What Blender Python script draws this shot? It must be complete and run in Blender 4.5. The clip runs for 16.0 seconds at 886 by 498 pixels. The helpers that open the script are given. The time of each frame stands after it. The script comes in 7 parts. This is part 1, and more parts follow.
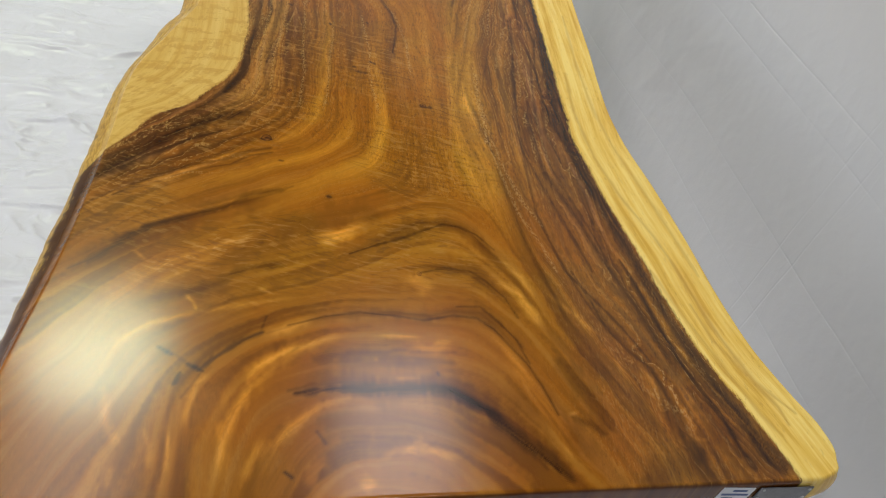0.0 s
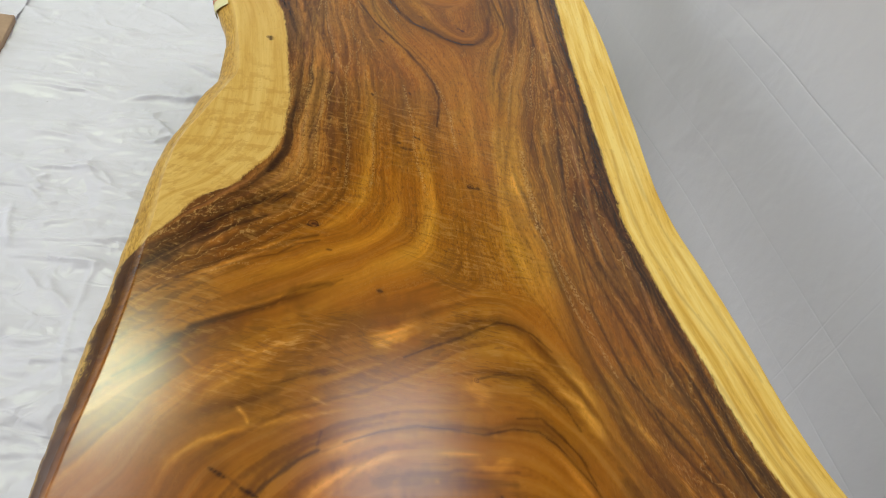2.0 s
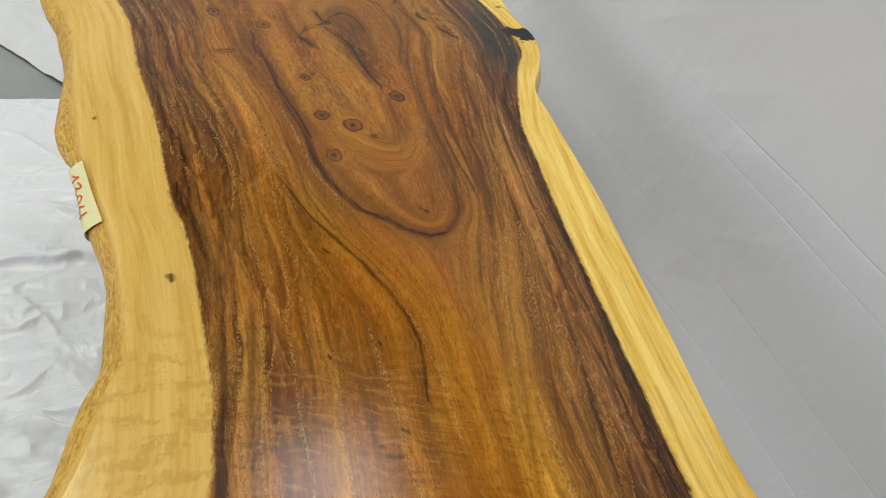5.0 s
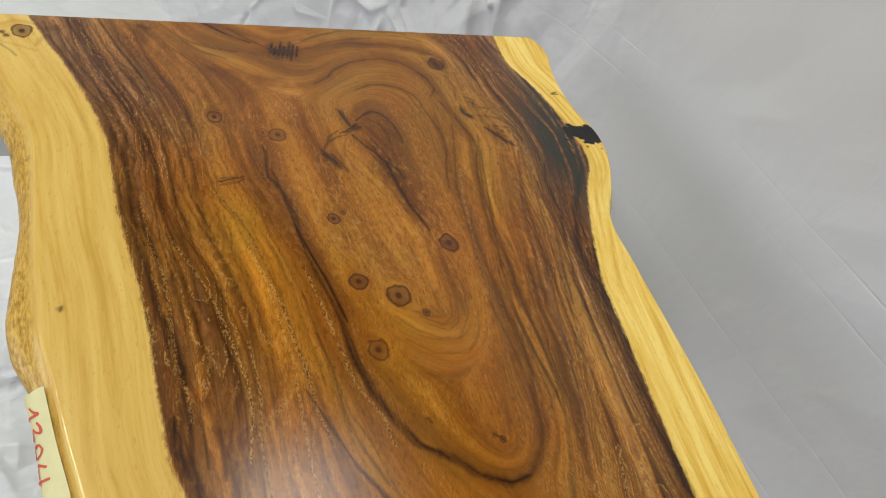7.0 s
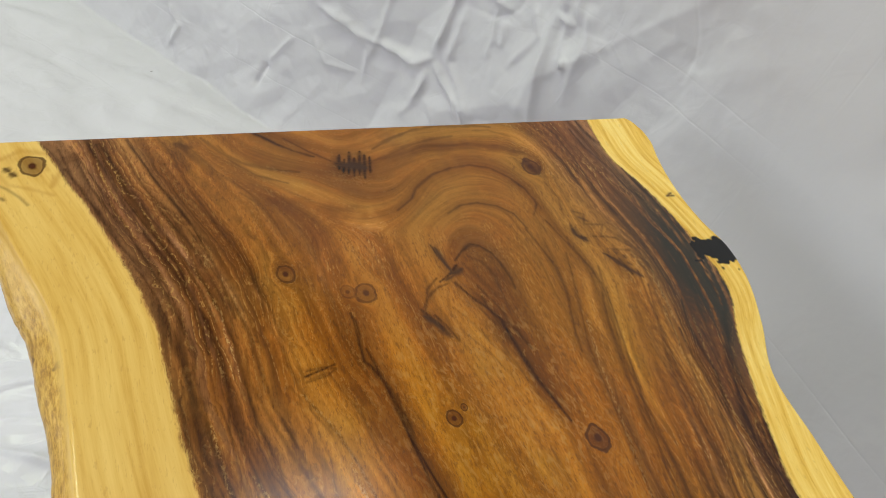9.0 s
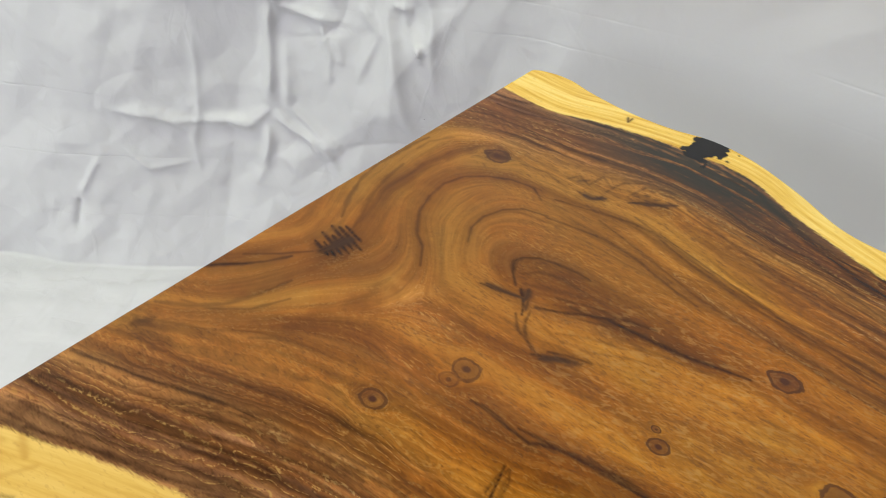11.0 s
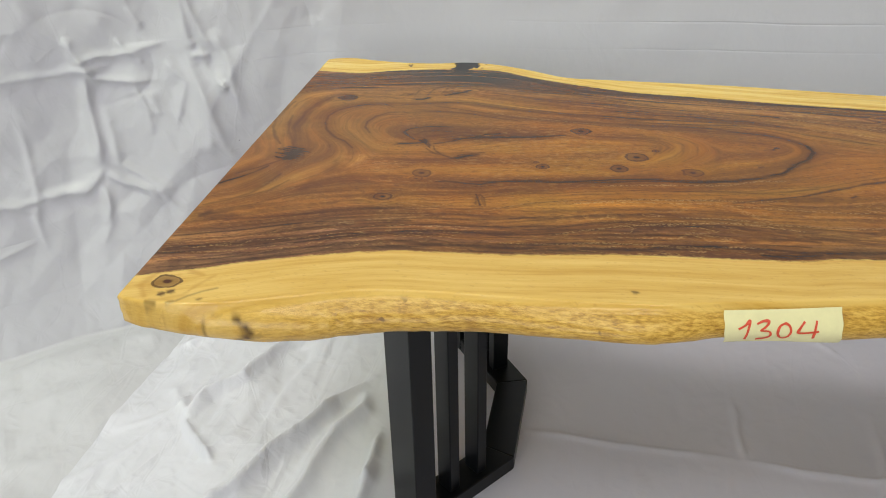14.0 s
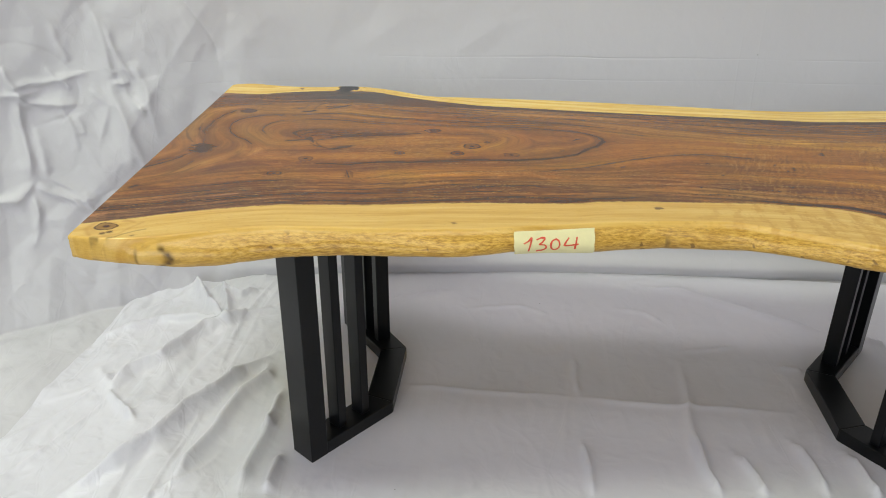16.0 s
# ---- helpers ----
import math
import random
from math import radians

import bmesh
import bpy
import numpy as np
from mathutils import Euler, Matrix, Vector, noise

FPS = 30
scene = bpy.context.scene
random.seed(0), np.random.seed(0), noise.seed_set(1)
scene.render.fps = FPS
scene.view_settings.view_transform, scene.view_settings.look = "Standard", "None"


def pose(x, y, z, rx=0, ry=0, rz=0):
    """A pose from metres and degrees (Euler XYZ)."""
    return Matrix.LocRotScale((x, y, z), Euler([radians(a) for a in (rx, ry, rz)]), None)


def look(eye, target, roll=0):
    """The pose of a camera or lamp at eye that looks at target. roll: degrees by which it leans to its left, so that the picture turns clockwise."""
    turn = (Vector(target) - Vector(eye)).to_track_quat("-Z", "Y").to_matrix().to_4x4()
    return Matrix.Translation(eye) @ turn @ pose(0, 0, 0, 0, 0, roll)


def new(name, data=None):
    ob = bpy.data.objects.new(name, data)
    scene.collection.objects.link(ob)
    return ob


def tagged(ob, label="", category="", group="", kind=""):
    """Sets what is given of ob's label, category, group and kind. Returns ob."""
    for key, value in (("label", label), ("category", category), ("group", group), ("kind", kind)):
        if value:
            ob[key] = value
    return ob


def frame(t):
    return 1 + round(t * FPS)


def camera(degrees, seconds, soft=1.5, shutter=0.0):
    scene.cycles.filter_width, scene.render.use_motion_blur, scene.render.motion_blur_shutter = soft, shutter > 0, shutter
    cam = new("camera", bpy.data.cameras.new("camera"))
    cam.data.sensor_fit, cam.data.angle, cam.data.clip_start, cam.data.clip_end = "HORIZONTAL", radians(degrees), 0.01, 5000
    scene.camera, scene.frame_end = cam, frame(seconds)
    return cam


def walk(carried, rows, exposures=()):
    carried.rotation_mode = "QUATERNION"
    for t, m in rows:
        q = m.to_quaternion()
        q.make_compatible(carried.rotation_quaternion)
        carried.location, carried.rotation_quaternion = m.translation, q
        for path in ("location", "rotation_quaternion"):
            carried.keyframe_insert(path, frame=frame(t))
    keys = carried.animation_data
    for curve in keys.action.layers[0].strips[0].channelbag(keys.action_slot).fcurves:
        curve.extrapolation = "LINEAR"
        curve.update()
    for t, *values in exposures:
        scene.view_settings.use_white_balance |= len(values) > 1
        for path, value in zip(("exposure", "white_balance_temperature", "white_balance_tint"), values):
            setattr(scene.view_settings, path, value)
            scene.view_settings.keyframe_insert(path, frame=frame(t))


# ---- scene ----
cam = camera(59.0, 16.0, 1.0)
PATH = [
    (0, (0.236, -2.64, 1.564), (0.654, -1.259, 0.18), 14.1),
    (0.5, (0.156, -2.646, 1.546), (0.611, -1.263, 0.174), 14.4),
    (1, (0.137, -2.633, 1.567), (0.586, -1.252, 0.192), 15.6),
    (1.5, (0.157, -2.591, 1.59), (0.572, -1.191, 0.224), 15.5),
    (2, (0.15, -2.509, 1.597), (0.582, -1.098, 0.247), 15.6),
    (2.5, (0.113, -2.402, 1.6), (0.596, -0.989, 0.269), 15.8),
    (3, (0.097, -2.3, 1.59), (0.622, -0.897, 0.265), 15.5),
    (3.5, (0.115, -2.175, 1.589), (0.692, -0.785, 0.272), 15.4),
    (4, (0.113, -2.069, 1.591), (0.735, -0.693, 0.279), 15.2),
    (6.5, (0.122, -1.497, 1.618), (0.853, -0.211, 0.271), 18.9),
    (7, (0.095, -1.351, 1.609), (0.837, -0.087, 0.248), 20.2),
    (7.5, (0.094, -1.241, 1.603), (0.826, 0.013, 0.228), 21.0),
    (8, (0.102, -1.137, 1.599), (0.829, 0.116, 0.219), 21.2),
    (8.5, (0.081, -1.028, 1.584), (0.829, 0.214, 0.206), 21.1),
    (9, (0.018, -0.915, 1.551), (0.802, 0.309, 0.178), 20.2),
    (9.5, (0.0, -0.823, 1.522), (0.863, 0.357, 0.158), 19.5),
    (12, (-0.318, -0.551, 1.347), (1.061, 0.221, 0.121), -4.5),
    (12.5, (-0.437, -0.539, 1.338), (1.041, 0.109, 0.157), -3.9),
    (13, (-0.611, -0.52, 1.33), (0.953, 0.012, 0.202), -3.0),
    (13.5, (-0.761, -0.537, 1.334), (0.875, -0.1, 0.271), -2.0),
    (14, (-0.895, -0.574, 1.329), (0.796, -0.209, 0.325), -1.3),
    (14.5, (-1.005, -0.591, 1.334), (0.723, -0.296, 0.371), -0.5),
    (15, (-1.112, -0.608, 1.331), (0.645, -0.366, 0.405), -0.1),
    (15.5, (-1.224, -0.675, 1.339), (0.552, -0.477, 0.442), 0.2),
    (16, (-1.326, -0.743, 1.346), (0.466, -0.577, 0.473), 0.3),
]
EXPOSURES = [(0.0, -0.30), (8.0, -0.34), (9.5, -0.33), (11.0, -0.12), (12.0, 0.01), (12.6, -0.09), (13.2, -0.16), (14.0, -0.25), (16.0, -0.24)]
walk(cam, [(t, look(eye, target, roll)) for t, eye, target, roll in PATH], exposures=EXPOSURES)

# ---- light ----
world = bpy.data.worlds.new("sky")
scene.world = world
world.use_nodes = True
sky = world.node_tree.nodes.new("ShaderNodeTexSky")
sky.sky_type, sky.sun_disc = "NISHITA", False
sky.sun_elevation, sky.sun_rotation = radians(50), radians(250)
world.node_tree.links.new(sky.outputs[0], world.node_tree.nodes["Background"].inputs[0])
world.node_tree.nodes["Background"].inputs[1].default_value = 0.10


def area_lamp(name, m, sx, sy, watts, colour):
    """A rectangular lamp that fills an opening."""
    data = bpy.data.lights.new(name, "AREA")
    data.shape, data.size, data.size_y, data.energy, data.color = "RECTANGLE", sx, sy, watts, colour
    ob = new(name, data)
    ob.matrix_world = m
    return ob


# daylight in the roof lights and the hall's open door, plus two added fills
area_lamp("roof_light_a", look((1.35, 1.1, 5.95), (1.35, 1.1, 0), 0), 1.0, 1.7, 68, (1.0, 0.95, 0.94))
area_lamp("roof_light_b", look((-1.3, -0.3, 5.95), (-1.3, -0.3, 0), 0), 1.0, 4.4, 85, (1.0, 0.985, 0.96))
# the next two are unseen fill lamps, added to brighten the floor
area_lamp("roof_fill_c", look((1.35, -5.0, 5.95), (1.35, -5.0, 0), 0), 1.0, 1.7, 52, (1.0, 0.985, 0.97))
area_lamp("roof_fill_d", look((-3.5, 0.0, 5.95), (-3.5, 0.0, 0), 0), 1.2, 6.0, 140, (0.99, 0.99, 1.0))
area_lamp("door_light_a", look((-6.9, 0.5, 1.9), (0, 0.5, 1.0), 0), 5.0, 3.4, 175, (0.97, 0.985, 1.0))
bulb = area_lamp("high_bay_light", look((-1.28, 1.9, 5.9), (-1.28, 1.9, 0), 0), 1.20, 1.20, 128, (0.86, 1.0, 0.66))
bulb.data.shape = "DISK"

# ---- materials ----


def material(name):
    m = bpy.data.materials.new(name)
    m.use_nodes = True
    return m, m.node_tree, m.node_tree.nodes["Principled BSDF"]


def node(tree, kind, inputs=None, **props):
    n = tree.nodes.new("ShaderNode" + kind)
    for k, v in props.items():
        setattr(n, k, v)
    for k, v in (inputs or {}).items():
        if isinstance(v, bpy.types.NodeSocket):
            tree.links.new(v, n.inputs[k])
        else:
            n.inputs[k].default_value = v
    return n


def math_node(tree, op, a, b=0.0, c=0.0, clamp=False):
    n = tree.nodes.new("ShaderNodeMath")
    n.operation, n.use_clamp = op, clamp
    for k, v in enumerate((a, b, c)):
        if isinstance(v, bpy.types.NodeSocket):
            tree.links.new(v, n.inputs[k])
        else:
            n.inputs[k].default_value = v
    return n.outputs[0]


def mix_colour(tree, fac, a, b, blend="MIX"):
    n = tree.nodes.new("ShaderNodeMix")
    n.data_type, n.blend_type = "RGBA", blend
    for k, v in ((0, fac), (6, a), (7, b)):
        if isinstance(v, bpy.types.NodeSocket):
            tree.links.new(v, n.inputs[k])
        else:
            n.inputs[k].default_value = v if k == 0 else (*v, 1)
    return n.outputs[2]


def ramp(tree, fac, *stops):
    n = tree.nodes.new("ShaderNodeValToRGB")
    e = n.color_ramp.elements
    while len(e) < len(stops):
        e.new(0.5)
    for k, (p, c) in enumerate(stops):
        e[k].position, e[k].color = p, (*c, 1) if len(c) == 3 else c
    tree.links.new(fac, n.inputs[0])
    return n.outputs[0]


def smooth(tree, v, lo, hi):
    n = tree.nodes.new("ShaderNodeMapRange")
    n.interpolation_type = "SMOOTHSTEP"
    tree.links.new(v, n.inputs[0])
    n.inputs[1].default_value, n.inputs[2].default_value = lo, hi
    return n.outputs[0]


def noise_tex(tree, vector, scale, detail=2.0, rough=0.5, distortion=0.0):
    n = node(tree, "TexNoise", {"Vector": vector, "Scale": scale, "Detail": detail, "Roughness": rough, "Distortion": distortion})
    return n.outputs[0]


def attribute(tree, name):
    return node(tree, "Attribute", attribute_name=name).outputs["Fac"]


def cloth_material(name, colour, rough=0.5, crumple=1.0, ironed=False):
    m, tree, p = material(name)
    where = node(tree, "TexCoord").outputs["Object"]
    big = noise_tex(tree, where, 1.3, 3.0)
    fine = noise_tex(tree, where, 30.0, 4.0, 0.6)
    weave = noise_tex(tree, where, 900.0, 1.0)
    dark = tuple(c * 0.93 for c in colour)
    base = mix_colour(tree, big, dark, colour)
    spots = smooth(tree, noise_tex(tree, where, 7.0, 5.0, 0.7), 0.70, 0.80)
    base = mix_colour(tree, math_node(tree, "MULTIPLY", spots, 0.12), base, (0.5, 0.48, 0.44))
    specks = smooth(tree, noise_tex(tree, where, 45.0, 1.0, 0.5), 0.835, 0.85)
    base = mix_colour(tree, math_node(tree, "MULTIPLY", specks, 0.7), base, (0.10, 0.09, 0.08))
    tree.links.new(base, p.inputs["Base Color"])
    p.inputs["Roughness"].default_value = rough
    p.inputs["Specular IOR Level"].default_value = 0.35
    p.inputs["Sheen Weight"].default_value = 0.15
    bent = node(tree, "VectorMath", {0: where, 1: node(tree, "VectorMath", {0: node(tree, "TexNoise", {"Vector": where, "Scale": 3.0, "Detail": 3.0}).outputs["Color"], 1: (0.10, 0.10, 0.10)}, operation="MULTIPLY").outputs[0]}, operation="ADD").outputs[0]
    h = math_node(tree, "MULTIPLY_ADD", fine, 0.0008, math_node(tree, "MULTIPLY", weave, 0.0001))
    # crumples: thin creases between flat cells of cloth, here and there
    for stretch, wide, high, z in (((3.0, 7.0, 4.0), 0.030, 0.0030, 0.0), ((7.0, 12.0, 8.0), 0.040, 0.0017, 3.0), ((19.0, 15.0, 17.0), 0.060, 0.0008, 7.0)):
        at = node(tree, "VectorMath", {0: node(tree, "VectorMath", {0: bent, 1: (z, z, z)}, operation="ADD").outputs[0], 1: stretch}, operation="MULTIPLY").outputs[0]
        cells = node(tree, "TexVoronoi", {"Vector": at, "Scale": 1.0, "Randomness": 1.0}, feature="DISTANCE_TO_EDGE").outputs["Distance"]
        crest = smooth(tree, cells, wide, 0.0)
        tent = smooth(tree, cells, -0.10, 0.40)
        shown = smooth(tree, noise_tex(tree, at, 0.7, 2.0), 0.40, 0.60)
        both = math_node(tree, "MULTIPLY_ADD", tent, 2.6, math_node(tree, "MULTIPLY", crest, 0.32))
        h = math_node(tree, "ADD", h, math_node(tree, "MULTIPLY", math_node(tree, "MULTIPLY", math_node(tree, "MULTIPLY", both, shown), attribute(tree, "lively")), high * crumple))
    # ironed creases, straight and sharp
    if ironed:
        along, up = attribute(tree, "along"), attribute(tree, "up")
        sway = math_node(tree, "MULTIPLY_ADD", noise_tex(tree, where, 2.5, 2.0), 0.016, -0.008)
        for coord, place, high in ((along, 4.13, 0.0005), (along, 4.19, 0.0004), (along, 2.65, 0.0005), (along, 2.71, 0.0004), (up, 0.775, 0.0012), (up, 0.70, 0.0008), (up, 0.46, 0.0008), (up, 0.30, 0.0008), (up, 0.14, 0.0007), (up, -0.25, 0.0010)):
            off = math_node(tree, "ABSOLUTE", math_node(tree, "SUBTRACT", math_node(tree, "ADD", coord, sway), place))
            faint = smooth(tree, noise_tex(tree, where, 1.9, 2.0), 0.34, 0.60)
            h = math_node(tree, "ADD", h, math_node(tree, "MULTIPLY", math_node(tree, "MULTIPLY", smooth(tree, off, 0.0040, 0.0), faint), high))
    b = node(tree, "Bump", {"Height": h, "Strength": 0.8, "Distance": 1.0})
    tree.links.new(b.outputs[0], p.inputs["Normal"])
    return m


CLOTH = cloth_material("white satin cloth", (0.735, 0.728, 0.785), 0.29, 1.5)
CLOTH_WALL = cloth_material("white backdrop cloth", (0.620, 0.610, 0.640), 0.45, 1.0, True)


def concrete_material():
    m, tree, p = material("worn concrete")
    where = node(tree, "TexCoord").outputs["Object"]
    big = noise_tex(tree, where, 1.7, 4.0, 0.6)
    fine = noise_tex(tree, where, 60.0, 4.0, 0.7)
    c = ramp(tree, big, (0.3, (0.22, 0.225, 0.235)), (0.7, (0.36, 0.365, 0.38)))
    c = mix_colour(tree, math_node(tree, "MULTIPLY", fine, 0.5), c, (0.18, 0.18, 0.19))
    tree.links.new(c, p.inputs["Base Color"])
    p.inputs["Roughness"].default_value = 0.6
    b = node(tree, "Bump", {"Height": fine, "Strength": 0.2, "Distance": 0.002})
    tree.links.new(b.outputs[0], p.inputs["Normal"])
    return m


def plain_material(name, colour, rough=0.6, metal=0.0, vary=0.08, scale=6.0):
    m, tree, p = material(name)
    where = node(tree, "TexCoord").outputs["Object"]
    n = noise_tex(tree, where, scale, 5.0, 0.65)
    lo, hi = tuple(c * (1 - vary) for c in colour), tuple(min(1, c * (1 + vary)) for c in colour)
    tree.links.new(ramp(tree, n, (0.3, lo), (0.7, hi)), p.inputs["Base Color"])
    p.inputs["Roughness"].default_value, p.inputs["Metallic"].default_value = rough, metal
    return m


CONCRETE = concrete_material()
PLASTER = plain_material("grey painted block wall", (0.60, 0.60, 0.59), 0.9)
ROOF = plain_material("grey corrugated sheet", (0.27, 0.272, 0.275), 0.6)
STEEL = plain_material("black powder coated steel", (0.0040, 0.0046, 0.0054), 0.30, 0.0, 0.2, 90.0)
STEEL.node_tree.nodes["Principled BSDF"].inputs["Specular IOR Level"].default_value = 0.30
TAPE = plain_material("cream masking tape", (0.72, 0.66, 0.36), 0.6, 0.0, 0.05, 40.0)
RED_INK = plain_material("red marker ink", (0.62, 0.07, 0.03), 0.5, 0.0, 0.15, 200.0)
PAPER = plain_material("white paper sticker", (0.78, 0.79, 0.82), 0.5, 0.0, 0.03, 40.0)
BLUE_INK = plain_material("blue print", (0.10, 0.14, 0.30), 0.5)
PLATE = plain_material("grey brushed metal plate", (0.20, 0.20, 0.21), 0.4, 0.6, 0.15, 120.0)
RIVET = plain_material("steel rivet", (0.6, 0.6, 0.6), 0.3, 1.0)
BLACK_FILL = plain_material("black resin", (0.008, 0.008, 0.009), 0.3)
BOARD_WOOD = plain_material("raw brown board", (0.36, 0.24, 0.15), 0.7, 0.0, 0.25, 8.0)


def slab_material():
    """Oiled rain-tree wood: figure combed along the grain, pale sapwood lies along both live edges."""
    m, tree, p = material("oiled rain tree slab")
    sap = attribute(tree, "sap")
    knot, side, rot = attribute(tree, "knot"), attribute(tree, "side"), attribute(tree, "rot")
    where = node(tree, "TexCoord").outputs["Object"]
    xyz = node(tree, "SeparateXYZ", {0: where})
    x, y = xyz.outputs[0], xyz.outputs[1]

    fibre, thread, vein, band = (attribute(tree, name) for name in ("fibre", "thread", "vein", "band"))

    def times(c, v):
        return node(tree, "VectorMath", {0: c, 1: node(tree, "CombineXYZ", {0: v, 1: v, 2: v}).outputs[0]}, operation="MULTIPLY").outputs[0]

    def mul(*values):
        out = values[0]
        for v in values[1:]:
            out = math_node(tree, "MULTIPLY", out, v)
        return out

    # heartwood: amber, with darker bands towards the sapwood
    near_sap = smooth(tree, sap, 0.26, 0.03)
    butt = smooth(tree, y, -1.60, -1.90)
    c = ramp(tree, band, (0.25, (0.215, 0.068, 0.0040)), (0.50, (0.310, 0.107, 0.0062)), (0.75, (0.430, 0.172, 0.0120)))
    hue = mix_colour(tree, smooth(tree, noise_tex(tree, where, 5.0, 3.0, 0.6), 0.38, 0.62), (1.04, 0.96, 0.88), (0.98, 1.03, 1.06))
    c = node(tree, "VectorMath", {0: c, 1: hue}, operation="MULTIPLY").outputs[0]
    # a soft oval in the near half is lighter and more golden
    golden_oval = node(tree, "VectorMath", {0: node(tree, "VectorMath", {0: where, 1: (0.45, -1.62, 0.75)}, operation="SUBTRACT").outputs[0], 1: (3.2, 1.75, 1.0)}, operation="MULTIPLY").outputs[0]
    golden_oval = smooth(tree, node(tree, "VectorMath", {0: golden_oval}, operation="LENGTH").outputs["Value"], 1.15, 0.35)
    c = node(tree, "VectorMath", {0: c, 1: mix_colour(tree, golden_oval, (1.0, 1.0, 1.0), (1.20, 1.27, 1.12))}, operation="MULTIPLY").outputs[0]
    # the crown end is browner
    c = node(tree, "VectorMath", {0: c, 1: mix_colour(tree, smooth(tree, y, -0.50, -0.10), (1.0, 1.0, 1.0), (0.84, 0.87, 1.75))}, operation="MULTIPLY").outputs[0]
    dark = mul(smooth(tree, vein, 0.54, 0.76), math_node(tree, "MULTIPLY_ADD", near_sap, 0.36, 0.10))
    c = mix_colour(tree, dark, c, (0.055, 0.019, 0.0055))
    pale = mul(smooth(tree, vein, 0.44, 0.22), math_node(tree, "MULTIPLY_ADD", near_sap, 0.06, 0.12))
    c = mix_colour(tree, pale, c, (0.45, 0.215, 0.045))
    # greyer near the sapwood: own brown, plus a reflected veil put into the colour
    grey = node(tree, "VectorMath", {0: c, 1: (0.96, 1.05, 2.9)}, operation="MULTIPLY").outputs[0]
    c = mix_colour(tree, mul(smooth(tree, sap, 0.20, 0.02), math_node(tree, "SUBTRACT", 1.0, butt)), c, grey)
    calm = math_node(tree, "MULTIPLY_ADD", mul(butt, smooth(tree, x, 0.74, 0.58)), -0.75, 1.0)
    straight = math_node(tree, "MULTIPLY", calm, attribute(tree, "upright"))
    # growth bands: a sharp dark edge that fades away to one side, pale dust on the other
    ragged = math_node(tree, "ADD", band, math_node(tree, "MULTIPLY_ADD", fibre, 0.014, math_node(tree, "MULTIPLY_ADD", thread, 0.016, -0.015)))
    toothed, crests = None, None
    for place in (0.30, 0.40, 0.50, 0.60, 0.70):
        off = math_node(tree, "SUBTRACT", ragged, place)
        tooth = mul(smooth(tree, off, -0.006, 0.002), smooth(tree, off, 0.075, 0.0))
        crest = smooth(tree, math_node(tree, "ABSOLUTE", math_node(tree, "ADD", off, 0.014)), 0.013, 0.003)
        toothed = tooth if toothed is None else math_node(tree, "MAXIMUM", toothed, tooth)
        crests = crest if crests is None else math_node(tree, "MAXIMUM", crests, crest)
    lined = math_node(tree, "MULTIPLY", calm, math_node(tree, "MULTIPLY_ADD", smooth(tree, sap, 0.30, 0.06), 0.40, 0.08))
    deep = node(tree, "VectorMath", {0: c, 1: (0.36, 0.30, 0.32)}, operation="MULTIPLY").outputs[0]
    c = mix_colour(tree, mul(toothed, lined), c, deep)
    swing = mul(math_node(tree, "SUBTRACT", 0.5, thread), calm, math_node(tree, "MULTIPLY_ADD", smooth(tree, sap, 0.30, 0.08), 0.85, 0.34))
    c = times(c, math_node(tree, "ADD", 1.0, swing))
    c = times(c, math_node(tree, "ADD", 1.0, mul(math_node(tree, "SUBTRACT", fibre, 0.5), math_node(tree, "MULTIPLY_ADD", calm, 0.42, 0.15))))
    hair = noise_tex(tree, node(tree, "CombineXYZ", {0: math_node(tree, "MULTIPLY_ADD", x, 620.0, math_node(tree, "MULTIPLY", thread, 6.0)), 1: math_node(tree, "MULTIPLY", y, 110.0), 2: math_node(tree, "MULTIPLY", fibre, 4.0)}).outputs[0], 1.0, 2.0, 0.6)
    c = times(c, math_node(tree, "ADD", 1.0, mul(math_node(tree, "SUBTRACT", hair, 0.5), straight, 0.72)))
    # broad satin waves round the root flare
    waves = mul(butt, smooth(tree, x, 0.82, 0.70))
    umber = node(tree, "VectorMath", {0: c, 1: (0.46, 0.37, 0.30)}, operation="MULTIPLY").outputs[0]
    satin = node(tree, "VectorMath", {0: c, 1: (1.45, 1.58, 1.9)}, operation="MULTIPLY").outputs[0]
    lapped = math_node(tree, "MULTIPLY_ADD", band, 0.75, math_node(tree, "MULTIPLY_ADD", vein, 0.35, math_node(tree, "MULTIPLY", fibre, 0.10)))
    c = mix_colour(tree, mul(smooth(tree, lapped, 0.60, 0.78), waves, 0.85), c, umber)
    c = mix_colour(tree, mul(smooth(tree, lapped, 0.58, 0.40), waves, 0.60), c, satin)
    # soft brown zones
    brown = node(tree, "VectorMath", {0: c, 1: (0.40, 0.32, 0.30)}, operation="MULTIPLY").outputs[0]
    c = mix_colour(tree, attribute(tree, "soft"), c, brown)
    # pores: short dashes along the grain, some dark, some filled with pale dust
    pores = noise_tex(tree, node(tree, "CombineXYZ", {0: math_node(tree, "MULTIPLY_ADD", x, 360.0, math_node(tree, "MULTIPLY", fibre, 2.5)), 1: math_node(tree, "MULTIPLY", y, 60.0), 2: math_node(tree, "MULTIPLY", thread, 3.0)}).outputs[0], 1.0, 2.0, 0.7)
    patchy = smooth(tree, thread, 0.55, 0.30)
    c = mix_colour(tree, mul(smooth(tree, pores, 0.55, 0.66), straight, 0.42), c, (0.085, 0.030, 0.009))
    c = mix_colour(tree, mul(smooth(tree, pores, 0.46, 0.36), patchy, straight, 0.30), c, (0.53, 0.28, 0.060))
